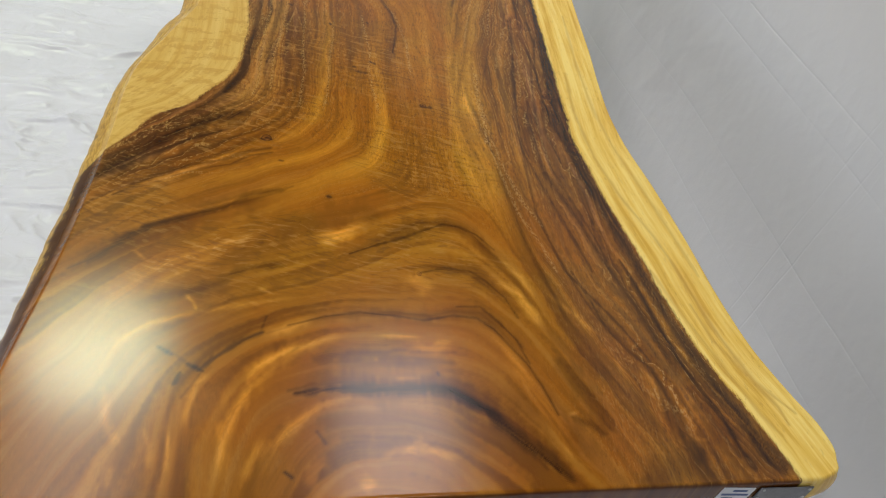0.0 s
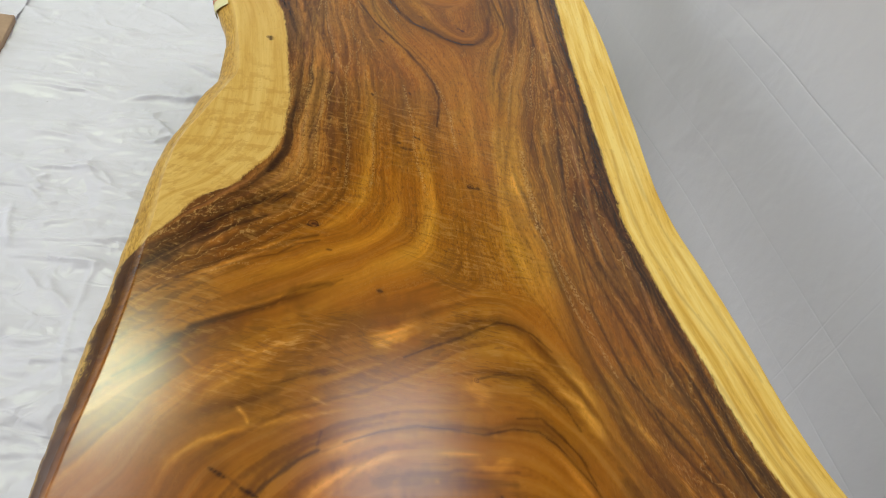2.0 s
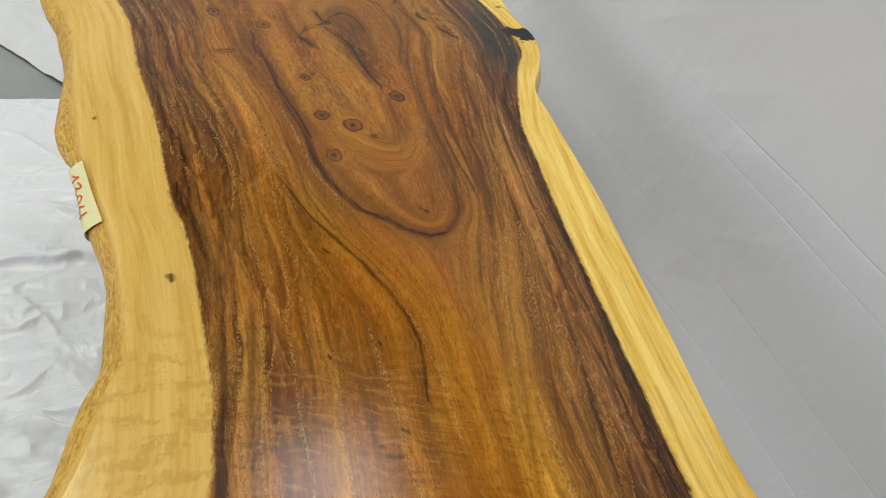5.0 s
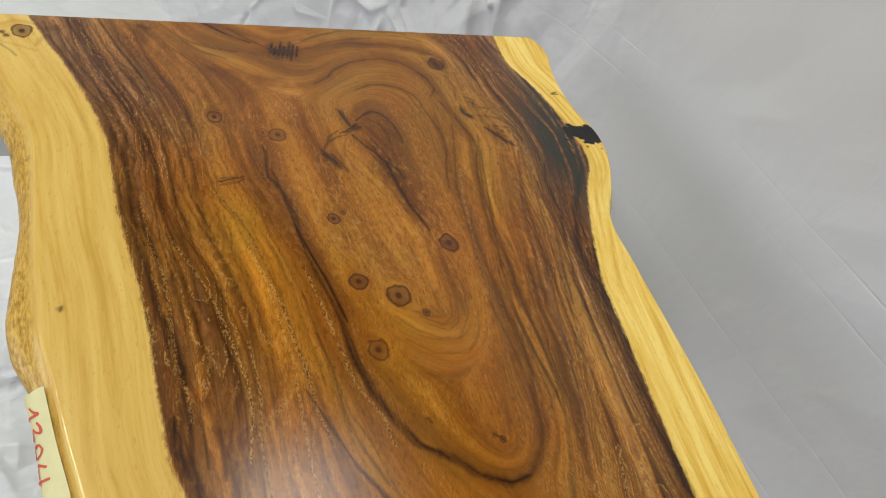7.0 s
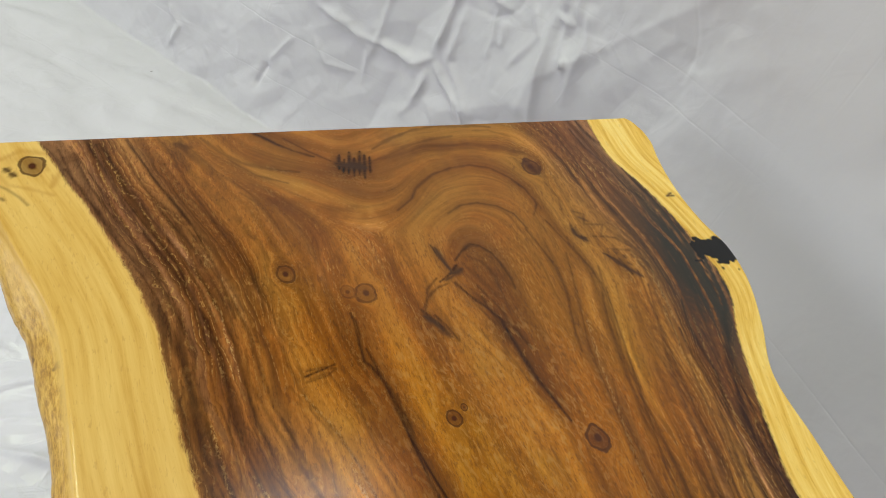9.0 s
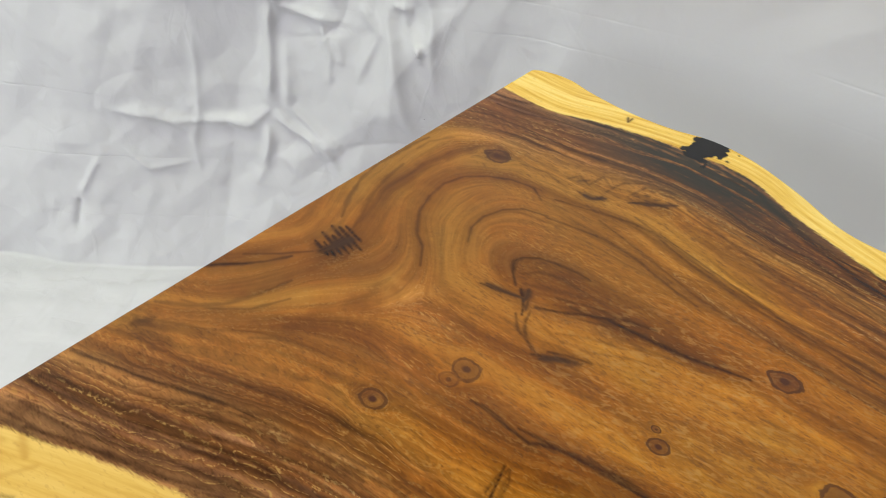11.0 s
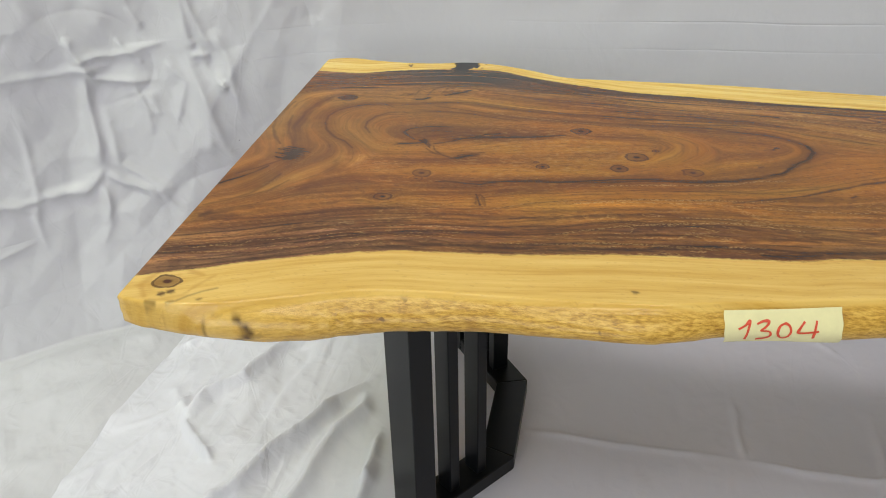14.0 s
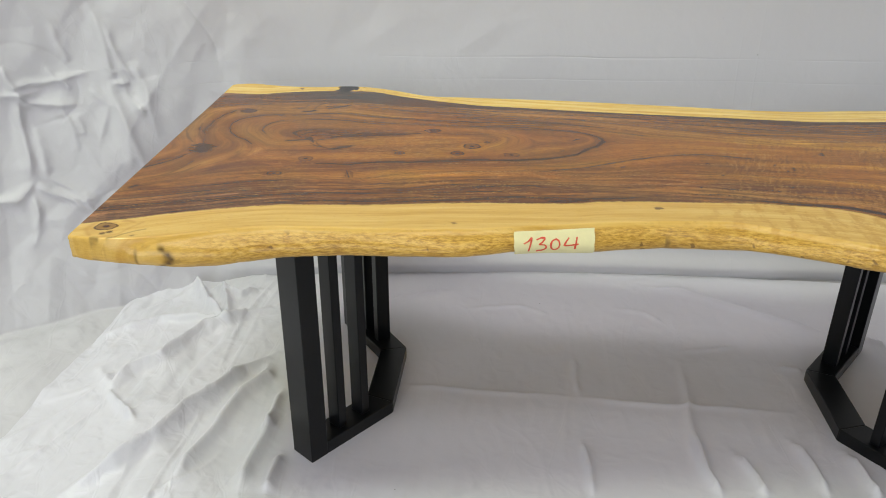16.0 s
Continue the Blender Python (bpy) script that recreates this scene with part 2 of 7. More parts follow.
    # lines of pale dust in the open pores, dark dashes between
    grit = noise_tex(tree, node(tree, "CombineXYZ", {0: math_node(tree, "MULTIPLY", x, 330.0), 1: math_node(tree, "MULTIPLY", y, 190.0), 2: math_node(tree, "MULTIPLY", fibre, 3.0)}).outputs[0], 1.0, 2.0, 0.6)
    thin = mul(smooth(tree, math_node(tree, "ABSOLUTE", math_node(tree, "SUBTRACT", vein, 0.42)), 0.045, 0.008), smooth(tree, noise_tex(tree, where, 3.0, 2.0), 0.42, 0.58), calm, math_node(tree, "MULTIPLY_ADD", near_sap, 0.5, 0.35))
    thin = math_node(tree, "MAXIMUM", math_node(tree, "MULTIPLY", thin, 0.5), mul(crests, calm, math_node(tree, "MULTIPLY_ADD", near_sap, 0.75, 0.10), smooth(tree, noise_tex(tree, where, 6.0, 2.0), 0.36, 0.56)))
    dusty = math_node(tree, "MAXIMUM", thin, attribute(tree, "dust"))
    c = mix_colour(tree, mul(smooth(tree, grit, 0.46, 0.58), dusty, 0.72), c, (0.58, 0.34, 0.095))
    c = mix_colour(tree, mul(smooth(tree, grit, 0.46, 0.36), dusty, 0.60), c, (0.070, 0.026, 0.009))
    # cross figure, a fine ripple over the grain
    warp = noise_tex(tree, where, 9.0, 2.0)
    ripple = noise_tex(tree, node(tree, "CombineXYZ", {0: math_node(tree, "MULTIPLY", x, 22.0), 1: math_node(tree, "ADD", math_node(tree, "MULTIPLY", y, 130.0), math_node(tree, "MULTIPLY_ADD", x, 34.0, math_node(tree, "MULTIPLY", warp, 7.0))), 2: math_node(tree, "MULTIPLY", thread, 1.5)}).outputs[0], 1.0, 3.0, 0.55)
    rippled = mul(smooth(tree, noise_tex(tree, where, 5.0, 2.0), 0.40, 0.58), smooth(tree, y, -2.02, -1.80), smooth(tree, y, -1.10, -1.32), smooth(tree, x, 0.66, 0.52))
    c = mix_colour(tree, mul(smooth(tree, ripple, 0.52, 0.68), rippled, 0.34), c, (0.54, 0.27, 0.060))
    c = mix_colour(tree, mul(smooth(tree, ripple, 0.46, 0.36), rippled, 0.44), c, (0.120, 0.043, 0.010))
    # curly fibre in the heart of the crown end
    curl = noise_tex(tree, node(tree, "CombineXYZ", {0: math_node(tree, "MULTIPLY", x, 120.0), 1: math_node(tree, "MULTIPLY_ADD", x, 60.0, math_node(tree, "MULTIPLY", y, 62.0)), 2: math_node(tree, "MULTIPLY", warp, 5.0)}).outputs[0], 1.0, 2.0, 0.6, 0.6)
    curly = mul(smooth(tree, node(tree, "VectorMath", {0: where, 1: (0.47, -0.47, 0.75)}, operation="DISTANCE").outputs["Value"], 0.24, 0.08), 0.9)
    c = mix_colour(tree, mul(smooth(tree, curl, 0.53, 0.66), curly, 0.38), c, (0.50, 0.26, 0.065))
    c = mix_colour(tree, mul(smooth(tree, curl, 0.46, 0.34), curly, 0.40), c, (0.130, 0.047, 0.010))
    # single streaks, pale and dark
    frayed = math_node(tree, "MULTIPLY_ADD", smooth(tree, fibre, 0.25, 0.70), 0.40, 0.75)
    paler = node(tree, "VectorMath", {0: c, 1: (2.0, 2.25, 3.2)}, operation="MULTIPLY").outputs[0]
    c = mix_colour(tree, math_node(tree, "MULTIPLY", mul(attribute(tree, "gold"), frayed), 0.95, clamp=True), c, paler)
    darker = node(tree, "VectorMath", {0: c, 1: (0.15, 0.125, 0.14)}, operation="MULTIPLY").outputs[0]
    c = mix_colour(tree, math_node(tree, "MULTIPLY", mul(attribute(tree, "dark"), frayed), 0.95, clamp=True), c, darker)
    # dark border zone along the sapwood
    rim = mul(smooth(tree, sap, 0.05, 0.005), smooth(tree, thread, 0.30, 0.60))
    c = mix_colour(tree, math_node(tree, "MULTIPLY", rim, 0.22), c, (0.060, 0.027, 0.013))
    c = mix_colour(tree, math_node(tree, "MULTIPLY", attribute(tree, "endgrain"), 0.75), c, (0.085, 0.024, 0.006))
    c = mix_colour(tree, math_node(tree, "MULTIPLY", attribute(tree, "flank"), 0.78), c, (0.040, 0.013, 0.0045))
    # sapwood
    sl = noise_tex(tree, node(tree, "CombineXYZ", {0: math_node(tree, "MULTIPLY", sap, 62.0), 1: math_node(tree, "MULTIPLY", y, 3.0), 2: math_node(tree, "MULTIPLY", x, 9.0)}).outputs[0], 1.0, 5.0, 0.65)
    sw = ramp(tree, sl, (0.32, (0.58, 0.335, 0.066)), (0.46, (0.675, 0.418, 0.102)), (0.64, (0.75, 0.500, 0.145)))
    lively = ramp(tree, sl, (0.36, (0.66, 0.375, 0.052)), (0.47, (0.80, 0.510, 0.098)), (0.62, (0.90, 0.660, 0.190)))
    sw = mix_colour(tree, smooth(tree, x, 0.3, 0.6), sw, lively)
    sw = mix_colour(tree, math_node(tree, "MULTIPLY", attribute(tree, "sapline"), 0.62), sw, (0.42, 0.20, 0.030))
    flame = noise_tex(tree, node(tree, "CombineXYZ", {0: math_node(tree, "MULTIPLY", thread, 1.5), 1: math_node(tree, "MULTIPLY", y, 46.0), 2: math_node(tree, "MULTIPLY", x, 16.0)}).outputs[0], 1.0, 4.0, 0.6)
    flamed = math_node(tree, "MULTIPLY", mul(smooth(tree, x, 0.35, 0.25), smooth(tree, y, -1.8, -1.55), smooth(tree, y, -1.02, -1.25)), 0.6)
    sw = mix_colour(tree, math_node(tree, "MULTIPLY", smooth(tree, flame, 0.48, 0.62), flamed), sw, (0.52, 0.285, 0.055))
    sw = mix_colour(tree, math_node(tree, "MULTIPLY", smooth(tree, pores, 0.58, 0.70), 0.25), sw, (0.40, 0.20, 0.05))
    wob = noise_tex(tree, where, 22.0, 4.0, 0.6)
    edge = math_node(tree, "ADD", math_node(tree, "ADD", sap, math_node(tree, "MULTIPLY_ADD", wob, 0.010, -0.005)), math_node(tree, "MULTIPLY_ADD", pores, 0.010, -0.005))
    is_sap = smooth(tree, edge, 0.0034, -0.0034)
    c = mix_colour(tree, is_sap, c, sw)
    # rot stain round the hole, knots
    stain = math_node(tree, "MULTIPLY", rot, smooth(tree, thread, 0.15, 0.55))
    stain = math_node(tree, "MULTIPLY", stain, math_node(tree, "MULTIPLY_ADD", is_sap, -0.93, 1.0))
    c = mix_colour(tree, math_node(tree, "MULTIPLY", stain, 0.93), c, (0.022, 0.024, 0.020))
    c = mix_colour(tree, math_node(tree, "MULTIPLY", attribute(tree, "hole"), 1.0, clamp=True), c, (0.006, 0.006, 0.007))
    c = mix_colour(tree, math_node(tree, "MULTIPLY", attribute(tree, "mark"), 0.9), c, (0.045, 0.018, 0.007))
    kr = math_node(tree, "MULTIPLY", attribute(tree, "knot_r"), math_node(tree, "MULTIPLY_ADD", noise_tex(tree, where, 75.0, 4.0, 0.65), 0.50, 0.75))
    for at_r, wide, amount in ((0.0, 0.48, 0.94), (1.00, 0.20, 0.62)):
        ringed = smooth(tree, math_node(tree, "ABSOLUTE", math_node(tree, "SUBTRACT", kr, at_r)), wide, wide * 0.35)
        c = mix_colour(tree, math_node(tree, "MULTIPLY", math_node(tree, "MULTIPLY", ringed, knot), amount, clamp=True), c, (0.036, 0.011, 0.005))
    c = mix_colour(tree, math_node(tree, "MULTIPLY", math_node(tree, "MULTIPLY", smooth(tree, kr, 1.25, 0.7), knot), 0.48, clamp=True), c, (0.088, 0.024, 0.007))
    # bark side: rougher, browner
    sn = noise_tex(tree, node(tree, "Mapping", {"Vector": where, "Scale": (160.0, 60.0, 330.0), "Rotation": (0.4, 0.0, 0.0)}).outputs[0], 1.0, 6.0, 0.72)
    bark = ramp(tree, sn, (0.36, (0.25, 0.115, 0.016)), (0.47, (0.50, 0.275, 0.042)), (0.60, (0.70, 0.44, 0.10)))
    blotch = smooth(tree, noise_tex(tree, where, 16.0, 4.0, 0.6), 0.50, 0.66)
    bark = mix_colour(tree, math_node(tree, "MULTIPLY", blotch, 0.30), bark, (0.27, 0.115, 0.018))
    pits = smooth(tree, noise_tex(tree, where, 38.0, 2.0, 0.5), 0.67, 0.72)
    bark = mix_colour(tree, math_node(tree, "MULTIPLY", pits, 0.8), bark, (0.07, 0.022, 0.008))
    bark = mix_colour(tree, math_node(tree, "SUBTRACT", 1.0, is_sap), bark, c)
    c = mix_colour(tree, math_node(tree, "MULTIPLY", math_node(tree, "MULTIPLY", side, 0.85), math_node(tree, "SUBTRACT", 1.0, attribute(tree, "mark"), clamp=True)), c, bark)
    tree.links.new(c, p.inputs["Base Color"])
    r = math_node(tree, "MULTIPLY_ADD", noise_tex(tree, where, 25.0, 3.0), 0.06, 0.140)
    # the fibres shine through a clear lacquer
    tree.links.new(math_node(tree, "MULTIPLY_ADD", side, 0.12, r), p.inputs["Coat Roughness"])
    tree.links.new(math_node(tree, "MULTIPLY_ADD", side, -0.40, math_node(tree, "MULTIPLY_ADD", is_sap, -0.12, 0.14), clamp=True), p.inputs["Metallic"])
    p.inputs["Coat Weight"].default_value = 1.0
    p.inputs["Coat IOR"].default_value = 1.38
    p.inputs["Roughness"].default_value = 0.55
    p.inputs["Specular IOR Level"].default_value = 0.0
    h = math_node(tree, "ADD", math_node(tree, "MULTIPLY", pores, 0.00002), math_node(tree, "MULTIPLY", math_node(tree, "MULTIPLY", sn, side), 0.0040))
    b = node(tree, "Bump", {"Height": h, "Strength": 0.5, "Distance": 1.0})
    tree.links.new(b.outputs[0], p.inputs["Normal"])
    return m


SLAB = slab_material()

# ---- helpers for shapes ----


def lattice(px, py, seed):
    """A random number between -1 and 1 for each whole-numbered place."""
    h = (px.astype(np.int64) * 374761393 + py.astype(np.int64) * 668265263 + seed * 974711) & 0x7FFFFFFF
    h = ((h ^ (h >> 13)) * 1274126177) & 0x7FFFFFFF
    h = ((h ^ (h >> 16)) * 668265263) & 0x7FFFFFFF
    return (h % 65536) / 32768.0 - 1.0


def rough(px, py, seed=0):
    """Smooth noise over a plane, about -1 to 1."""
    x0, y0 = np.floor(px), np.floor(py)
    fx, fy = px - x0, py - y0
    fx, fy = fx * fx * fx * (fx * (fx * 6 - 15) + 10), fy * fy * fy * (fy * (fy * 6 - 15) + 10)
    a, b = lattice(x0, y0, seed), lattice(x0 + 1, y0, seed)
    c, d = lattice(x0, y0 + 1, seed), lattice(x0 + 1, y0 + 1, seed)
    return (a * (1 - fx) + b * fx) * (1 - fy) + (c * (1 - fx) + d * fx) * fy


def ridged(px, py, seed=0):
    """Noise with sharp creases, 0 to about 1."""
    return 1.0 - np.abs(rough(px, py, seed)) * 1.6


def facet(px, py, seed=0):
    """Creased noise: flat three-sided facets between random heights, about -1 to 1."""
    x0, y0 = np.floor(px), np.floor(py)
    fx, fy = px - x0, py - y0
    a, b = lattice(x0, y0, seed), lattice(x0 + 1, y0, seed)
    c, d = lattice(x0, y0 + 1, seed), lattice(x0 + 1, y0 + 1, seed)
    one = np.where(fx + fy < 1, a + (b - a) * fx + (c - a) * fy, d + (c - d) * (1 - fx) + (b - d) * (1 - fy))
    two = np.where(fx > fy, a + (b - a) * fx + (d - b) * fy, a + (c - a) * fy + (d - c) * fx)
    return np.where(lattice(x0, y0, seed + 7) > 0, one, two)


def wrinkle(px, py, width, seed=0):
    """Narrow ridges along winding lines, 0 to 1."""
    v = np.abs(rough(px, py, seed))
    return np.exp(-v / width) * np.clip(0.35 + 1.6 * rough(px * 0.6 + 3, py * 0.6, seed + 1), 0, 1)


def spline(at, knots):
    """A smooth curve through (place, value) pairs, by Catmull-Rom."""
    k = sorted(knots)
    px, pv = np.array([a for a, _ in k]), np.array([b for _, b in k])
    slope = np.gradient(pv, px)
    i = np.clip(np.searchsorted(px, at) - 1, 0, len(px) - 2)
    w = px[i + 1] - px[i]
    s = np.clip((at - px[i]) / w, 0, 1)
    return ((1 + 2 * s) * (1 - s) ** 2 * pv[i] + s * (1 - s) ** 2 * w * slope[i] + s * s * (3 - 2 * s) * pv[i + 1] + s * s * (s - 1) * w * slope[i + 1])


def mesh_from(name, verts, quads, mat, parent=None, label="", shade=True):
    """One mesh object from arrays of corners and four-sided faces."""
    me = bpy.data.meshes.new(name)
    me.vertices.add(len(verts))
    me.vertices.foreach_set("co", np.asarray(verts, np.float32).ravel())
    q = np.asarray(quads, np.int32)
    me.loops.add(q.size)
    me.loops.foreach_set("vertex_index", q.ravel())
    me.polygons.add(len(q))
    me.polygons.foreach_set("loop_start", np.arange(len(q), dtype=np.int32) * 4)
    me.update(calc_edges=True)
    if shade:
        me.polygons.foreach_set("use_smooth", np.ones(len(q), bool))
    me.materials.append(mat)
    me.validate()
    ob = new(name, me)
    ob.parent = parent
    if label:
        tagged(ob, label)
    return ob


def grid_quads(n, m, base=0):
    """The faces of a grid of n rows by m corners."""
    i = np.arange(n * m).reshape(n, m) + base
    return np.stack([i[:-1, :-1], i[:-1, 1:], i[1:, 1:], i[1:, :-1]], -1).reshape(-1, 4)


def part(name, bm, mat, parent=None, label="", smooth_faces=False):
    """Links a bmesh as one mesh object."""
    me = bpy.data.meshes.new(name)
    bm.normal_update()
    bm.to_mesh(me)
    bm.free()
    me.materials.append(mat)
    if smooth_faces:
        me.polygons.foreach_set("use_smooth", np.ones(len(me.polygons), bool))
    ob = new(name, me)
    ob.parent = parent
    if label:
        tagged(ob, label)
    return ob


def prism(outline, z0, z1, bevel=0.0):
    """A bmesh: an outline in the plane, extruded from z0 to z1, its edges rounded."""
    bm = bmesh.new()
    f = bm.faces.new([bm.verts.new((a, b, z0)) for a, b in outline])
    top = bmesh.ops.extrude_face_region(bm, geom=[f])["geom"]
    bmesh.ops.translate(bm, verts=[v for v in top if isinstance(v, bmesh.types.BMVert)], vec=(0, 0, z1 - z0))
    bmesh.ops.recalc_face_normals(bm, faces=bm.faces)
    if bevel:
        bmesh.ops.bevel(bm, geom=list(bm.edges), offset=bevel, segments=2, affect="EDGES", profile=0.5)
    return bm


def box(sx, sy, sz, m=Matrix(), bevel=0.0):
    bm = bmesh.new()
    bmesh.ops.create_cube(bm, size=1)
    bmesh.ops.scale(bm, vec=(sx, sy, sz), verts=bm.verts)
    if bevel:
        bmesh.ops.bevel(bm, geom=list(bm.edges), offset=bevel, segments=2, affect="EDGES", profile=0.5)
    bmesh.ops.transform(bm, matrix=m, verts=bm.verts)
    return bm


# ---- the hall ----
HALL = (-7.0, 5.0, -8.0, 6.0, 6.0)
x0, x1, y0, y1, zt = HALL
tagged(part("floor", box(x1 - x0 + 0.4, y1 - y0 + 0.4, 0.2, pose((x0 + x1) / 2, (y0 + y1) / 2, -0.1)), CONCRETE), "smooth grey worn concrete hall floor", "floor", kind="structure")
tagged(part("wall_east", box(0.2, y1 - y0, zt, pose(x1 + 0.1, (y0 + y1) / 2, zt / 2)), PLASTER), "grey painted block wall of the hall", "wall", kind="structure")
tagged(part("wall_north", box(x1 - x0 + 0.4, 0.2, zt, pose((x0 + x1) / 2, y1 + 0.1, zt / 2)), PLASTER), "grey painted block wall of the hall", "wall", kind="structure")
tagged(part("wall_south", box(x1 - x0 + 0.4, 0.2, zt, pose((x0 + x1) / 2, y0 - 0.1, zt / 2)), PLASTER), "grey painted block wall of the hall", "wall", kind="structure")


def sheet_with_holes(xs, ys, holes, thick):
    """A bmesh: a flat plate over the grid xs by ys, without the cells named in holes."""
    bm = bmesh.new()
    for i in range(len(xs) - 1):
        for j in range(len(ys) - 1):
            if (i, j) in holes:
                continue
            bmesh.ops.create_cube(bm, size=1, matrix=Matrix.LocRotScale(((xs[i] + xs[i + 1]) / 2, (ys[j] + ys[j + 1]) / 2, 0), None, (xs[i + 1] - xs[i], ys[j + 1] - ys[j], thick)))
    return bm


# open above each roof lamp, the added fill lamps too
roof = sheet_with_holes([-7.2, -4.1, -2.9, -1.8, -0.8, 0.85, 1.85, 5.2], [-8.2, -5.85, -4.15, -3.0, -2.5, 0.25, 1.9, 1.95, 3.0, 6.2], {(1, 3), (1, 4), (1, 5), (1, 6), (1, 7), (3, 4), (3, 5), (5, 1), (5, 5), (5, 6)}, 0.08)
bmesh.ops.translate(roof, verts=roof.verts, vec=(0, 0, zt + 0.05))
tagged(part("ceiling", roof, ROOF), "grey sheet roof with open roof lights", "ceiling", kind="structure")
west = sheet_with_holes([0, 1.9 - 1.7, 1.9 + 1.7, zt], [y0, -2.0, 3.0, y1], {(1, 1)}, 0.2)
bmesh.ops.transform(west, matrix=Matrix(((0, 0, 1, x0 - 0.1), (0, 1, 0, 0), (1, 0, 0, 0), (0, 0, 0, 1))), verts=west.verts)
bmesh.ops.recalc_face_normals(west, faces=west.faces)
tagged(part("wall_west", west, PLASTER), "grey painted block wall with a wide door opening", "wall", kind="structure")

# ---- the cloths ----


def folded(px, py, folds, seed):
    """The height of single creases over a sheet: each has a height, a width and places along it."""
    out = np.zeros(px.shape)
    sx, sy = px + 0.004 * rough(px * 9, py * 9, seed), py + 0.004 * rough(px * 9, py * 9, seed + 1)
    for height, width, *places in folds:
        q = np.array(places)
        lo, hi = q.min(0) - 5 * width, q.max(0) + 5 * width
        near = (sx > lo[0]) & (sx < hi[0]) & (sy > lo[1]) & (sy < hi[1])
        x, y = sx[near], sy[near]
        best, part_of = np.full(len(x), 9.0), np.zeros(len(x))
        for k in range(len(q) - 1):
            d = q[k + 1] - q[k]
            t = np.clip(((x - q[k, 0]) * d[0] + (y - q[k, 1]) * d[1]) / max(d @ d, 1e-9), 0, 1)
            r = np.hypot(x - q[k, 0] - d[0] * t, y - q[k, 1] - d[1] * t)
            part_of = np.where(r < best, (k + t) / (len(q) - 1), part_of)
            best = np.minimum(best, r)
        taper = np.clip(np.minimum(part_of, 1 - part_of) * 5, 0.15, 1)
        out[near] += height * taper * np.exp(-(np.hypot(best, 0.45 * width) - 0.45 * width) / (0.62 * width))
    return out


WALL_FOLDS, FLOOR_FOLDS = [], []


def crease(folds, height, width, *places):
    """A single crease of a sheet."""
    folds.append((height, width, *places))


crease(WALL_FOLDS, 0.020, 0.016, (4.761, 0.983), (4.743, 0.882), (4.734, 0.776), (4.725, 0.740))
crease(WALL_FOLDS, 0.016, 0.014, (4.734, 0.932), (4.716, 0.844), (4.698, 0.791), (4.671, 0.730))
crease(WALL_FOLDS, 0.014, 0.012, (5.022, 0.819), (5.013, 0.769), (4.995, 0.733))
crease(WALL_FOLDS, 0.010, 0.012, (4.869, 0.927), (4.860, 0.859), (4.833, 0.797))
crease(WALL_FOLDS, 0.016, 0.010, (5.040, 0.728), (4.995, 0.725), (4.977, 0.695), (4.896, 0.685), (4.824, 0.676))
crease(WALL_FOLDS, 0.016, 0.010, (5.013, 0.743), (4.959, 0.754), (4.914, 0.748), (4.860, 0.757), (4.779, 0.773))
crease(WALL_FOLDS, 0.014, 0.010, (4.905, 0.797), (4.887, 0.761), (4.860, 0.741), (4.851, 0.718))
crease(WALL_FOLDS, 0.018, 0.016, (5.004, 0.708), (5.004, 0.639), (5.004, 0.553), (5.022, 0.446))
crease(WALL_FOLDS, 0.014, 0.012, (5.013, 0.445), (4.968, 0.408), (4.914, 0.385), (4.869, 0.328))
crease(WALL_FOLDS, 0.012, 0.011, (5.013, 0.445), (5.067, 0.401), (5.121, 0.397))
crease(WALL_FOLDS, 0.010, 0.011, (5.022, 0.419), (5.022, 0.352), (5.049, 0.283))
crease(WALL_FOLDS, 0.016, 0.025, (4.734, 0.724), (4.725, 0.614), (4.725, 0.503), (4.725, 0.445))
crease(WALL_FOLDS, 0.012, 0.010, (4.734, 0.731), (4.680, 0.727))
crease(WALL_FOLDS, 0.016, 0.010, (4.671, 0.657), (4.662, 0.632))
crease(WALL_FOLDS, 0.008, 0.012, (4.860, 0.651), (4.842, 0.613), (4.842, 0.577))
crease(WALL_FOLDS, 0.014, 0.016, (5.013, 0.785), (4.995, 0.719), (5.013, 0.604), (5.004, 0.459))
crease(WALL_FOLDS, 0.012, 0.012, (5.004, 0.459), (4.959, 0.414), (4.878, 0.374), (4.842, 0.305))
crease(WALL_FOLDS, -0.010, 0.010, (5.157, 0.830), (5.211, 0.778), (5.265, 0.732))
crease(WALL_FOLDS, 0.010, 0.012, (5.004, 0.459), (5.067, 0.416), (5.148, 0.402), (5.202, 0.443))
crease(WALL_FOLDS, 0.010, 0.011, (5.265, 0.732), (5.157, 0.727), (4.995, 0.719), (4.914, 0.731))
crease(WALL_FOLDS, 0.016, 0.020, (4.743, 0.768), (4.743, 0.692), (4.716, 0.594), (4.689, 0.477), (4.653, 0.410))
crease(WALL_FOLDS, 0.010, 0.012, (4.707, 0.765), (4.698, 0.685), (4.644, 0.612))
crease(WALL_FOLDS, 0.010, 0.012, (5.013, 0.418), (5.031, 0.298), (5.058, 0.242))
crease(WALL_FOLDS, 0.008, 0.012, (5.382, 0.424), (5.283, 0.425), (5.211, 0.378), (5.202, 0.251))
crease(WALL_FOLDS, 0.008, 0.014, (5.184, 0.648), (5.184, 0.441), (5.211, 0.327))
crease(WALL_FOLDS, -0.014, 0.010, (5.508, 0.185), (5.526, 0.085))
crease(WALL_FOLDS, 0.010, 0.010, (5.508, 0.185), (5.436, 0.305))
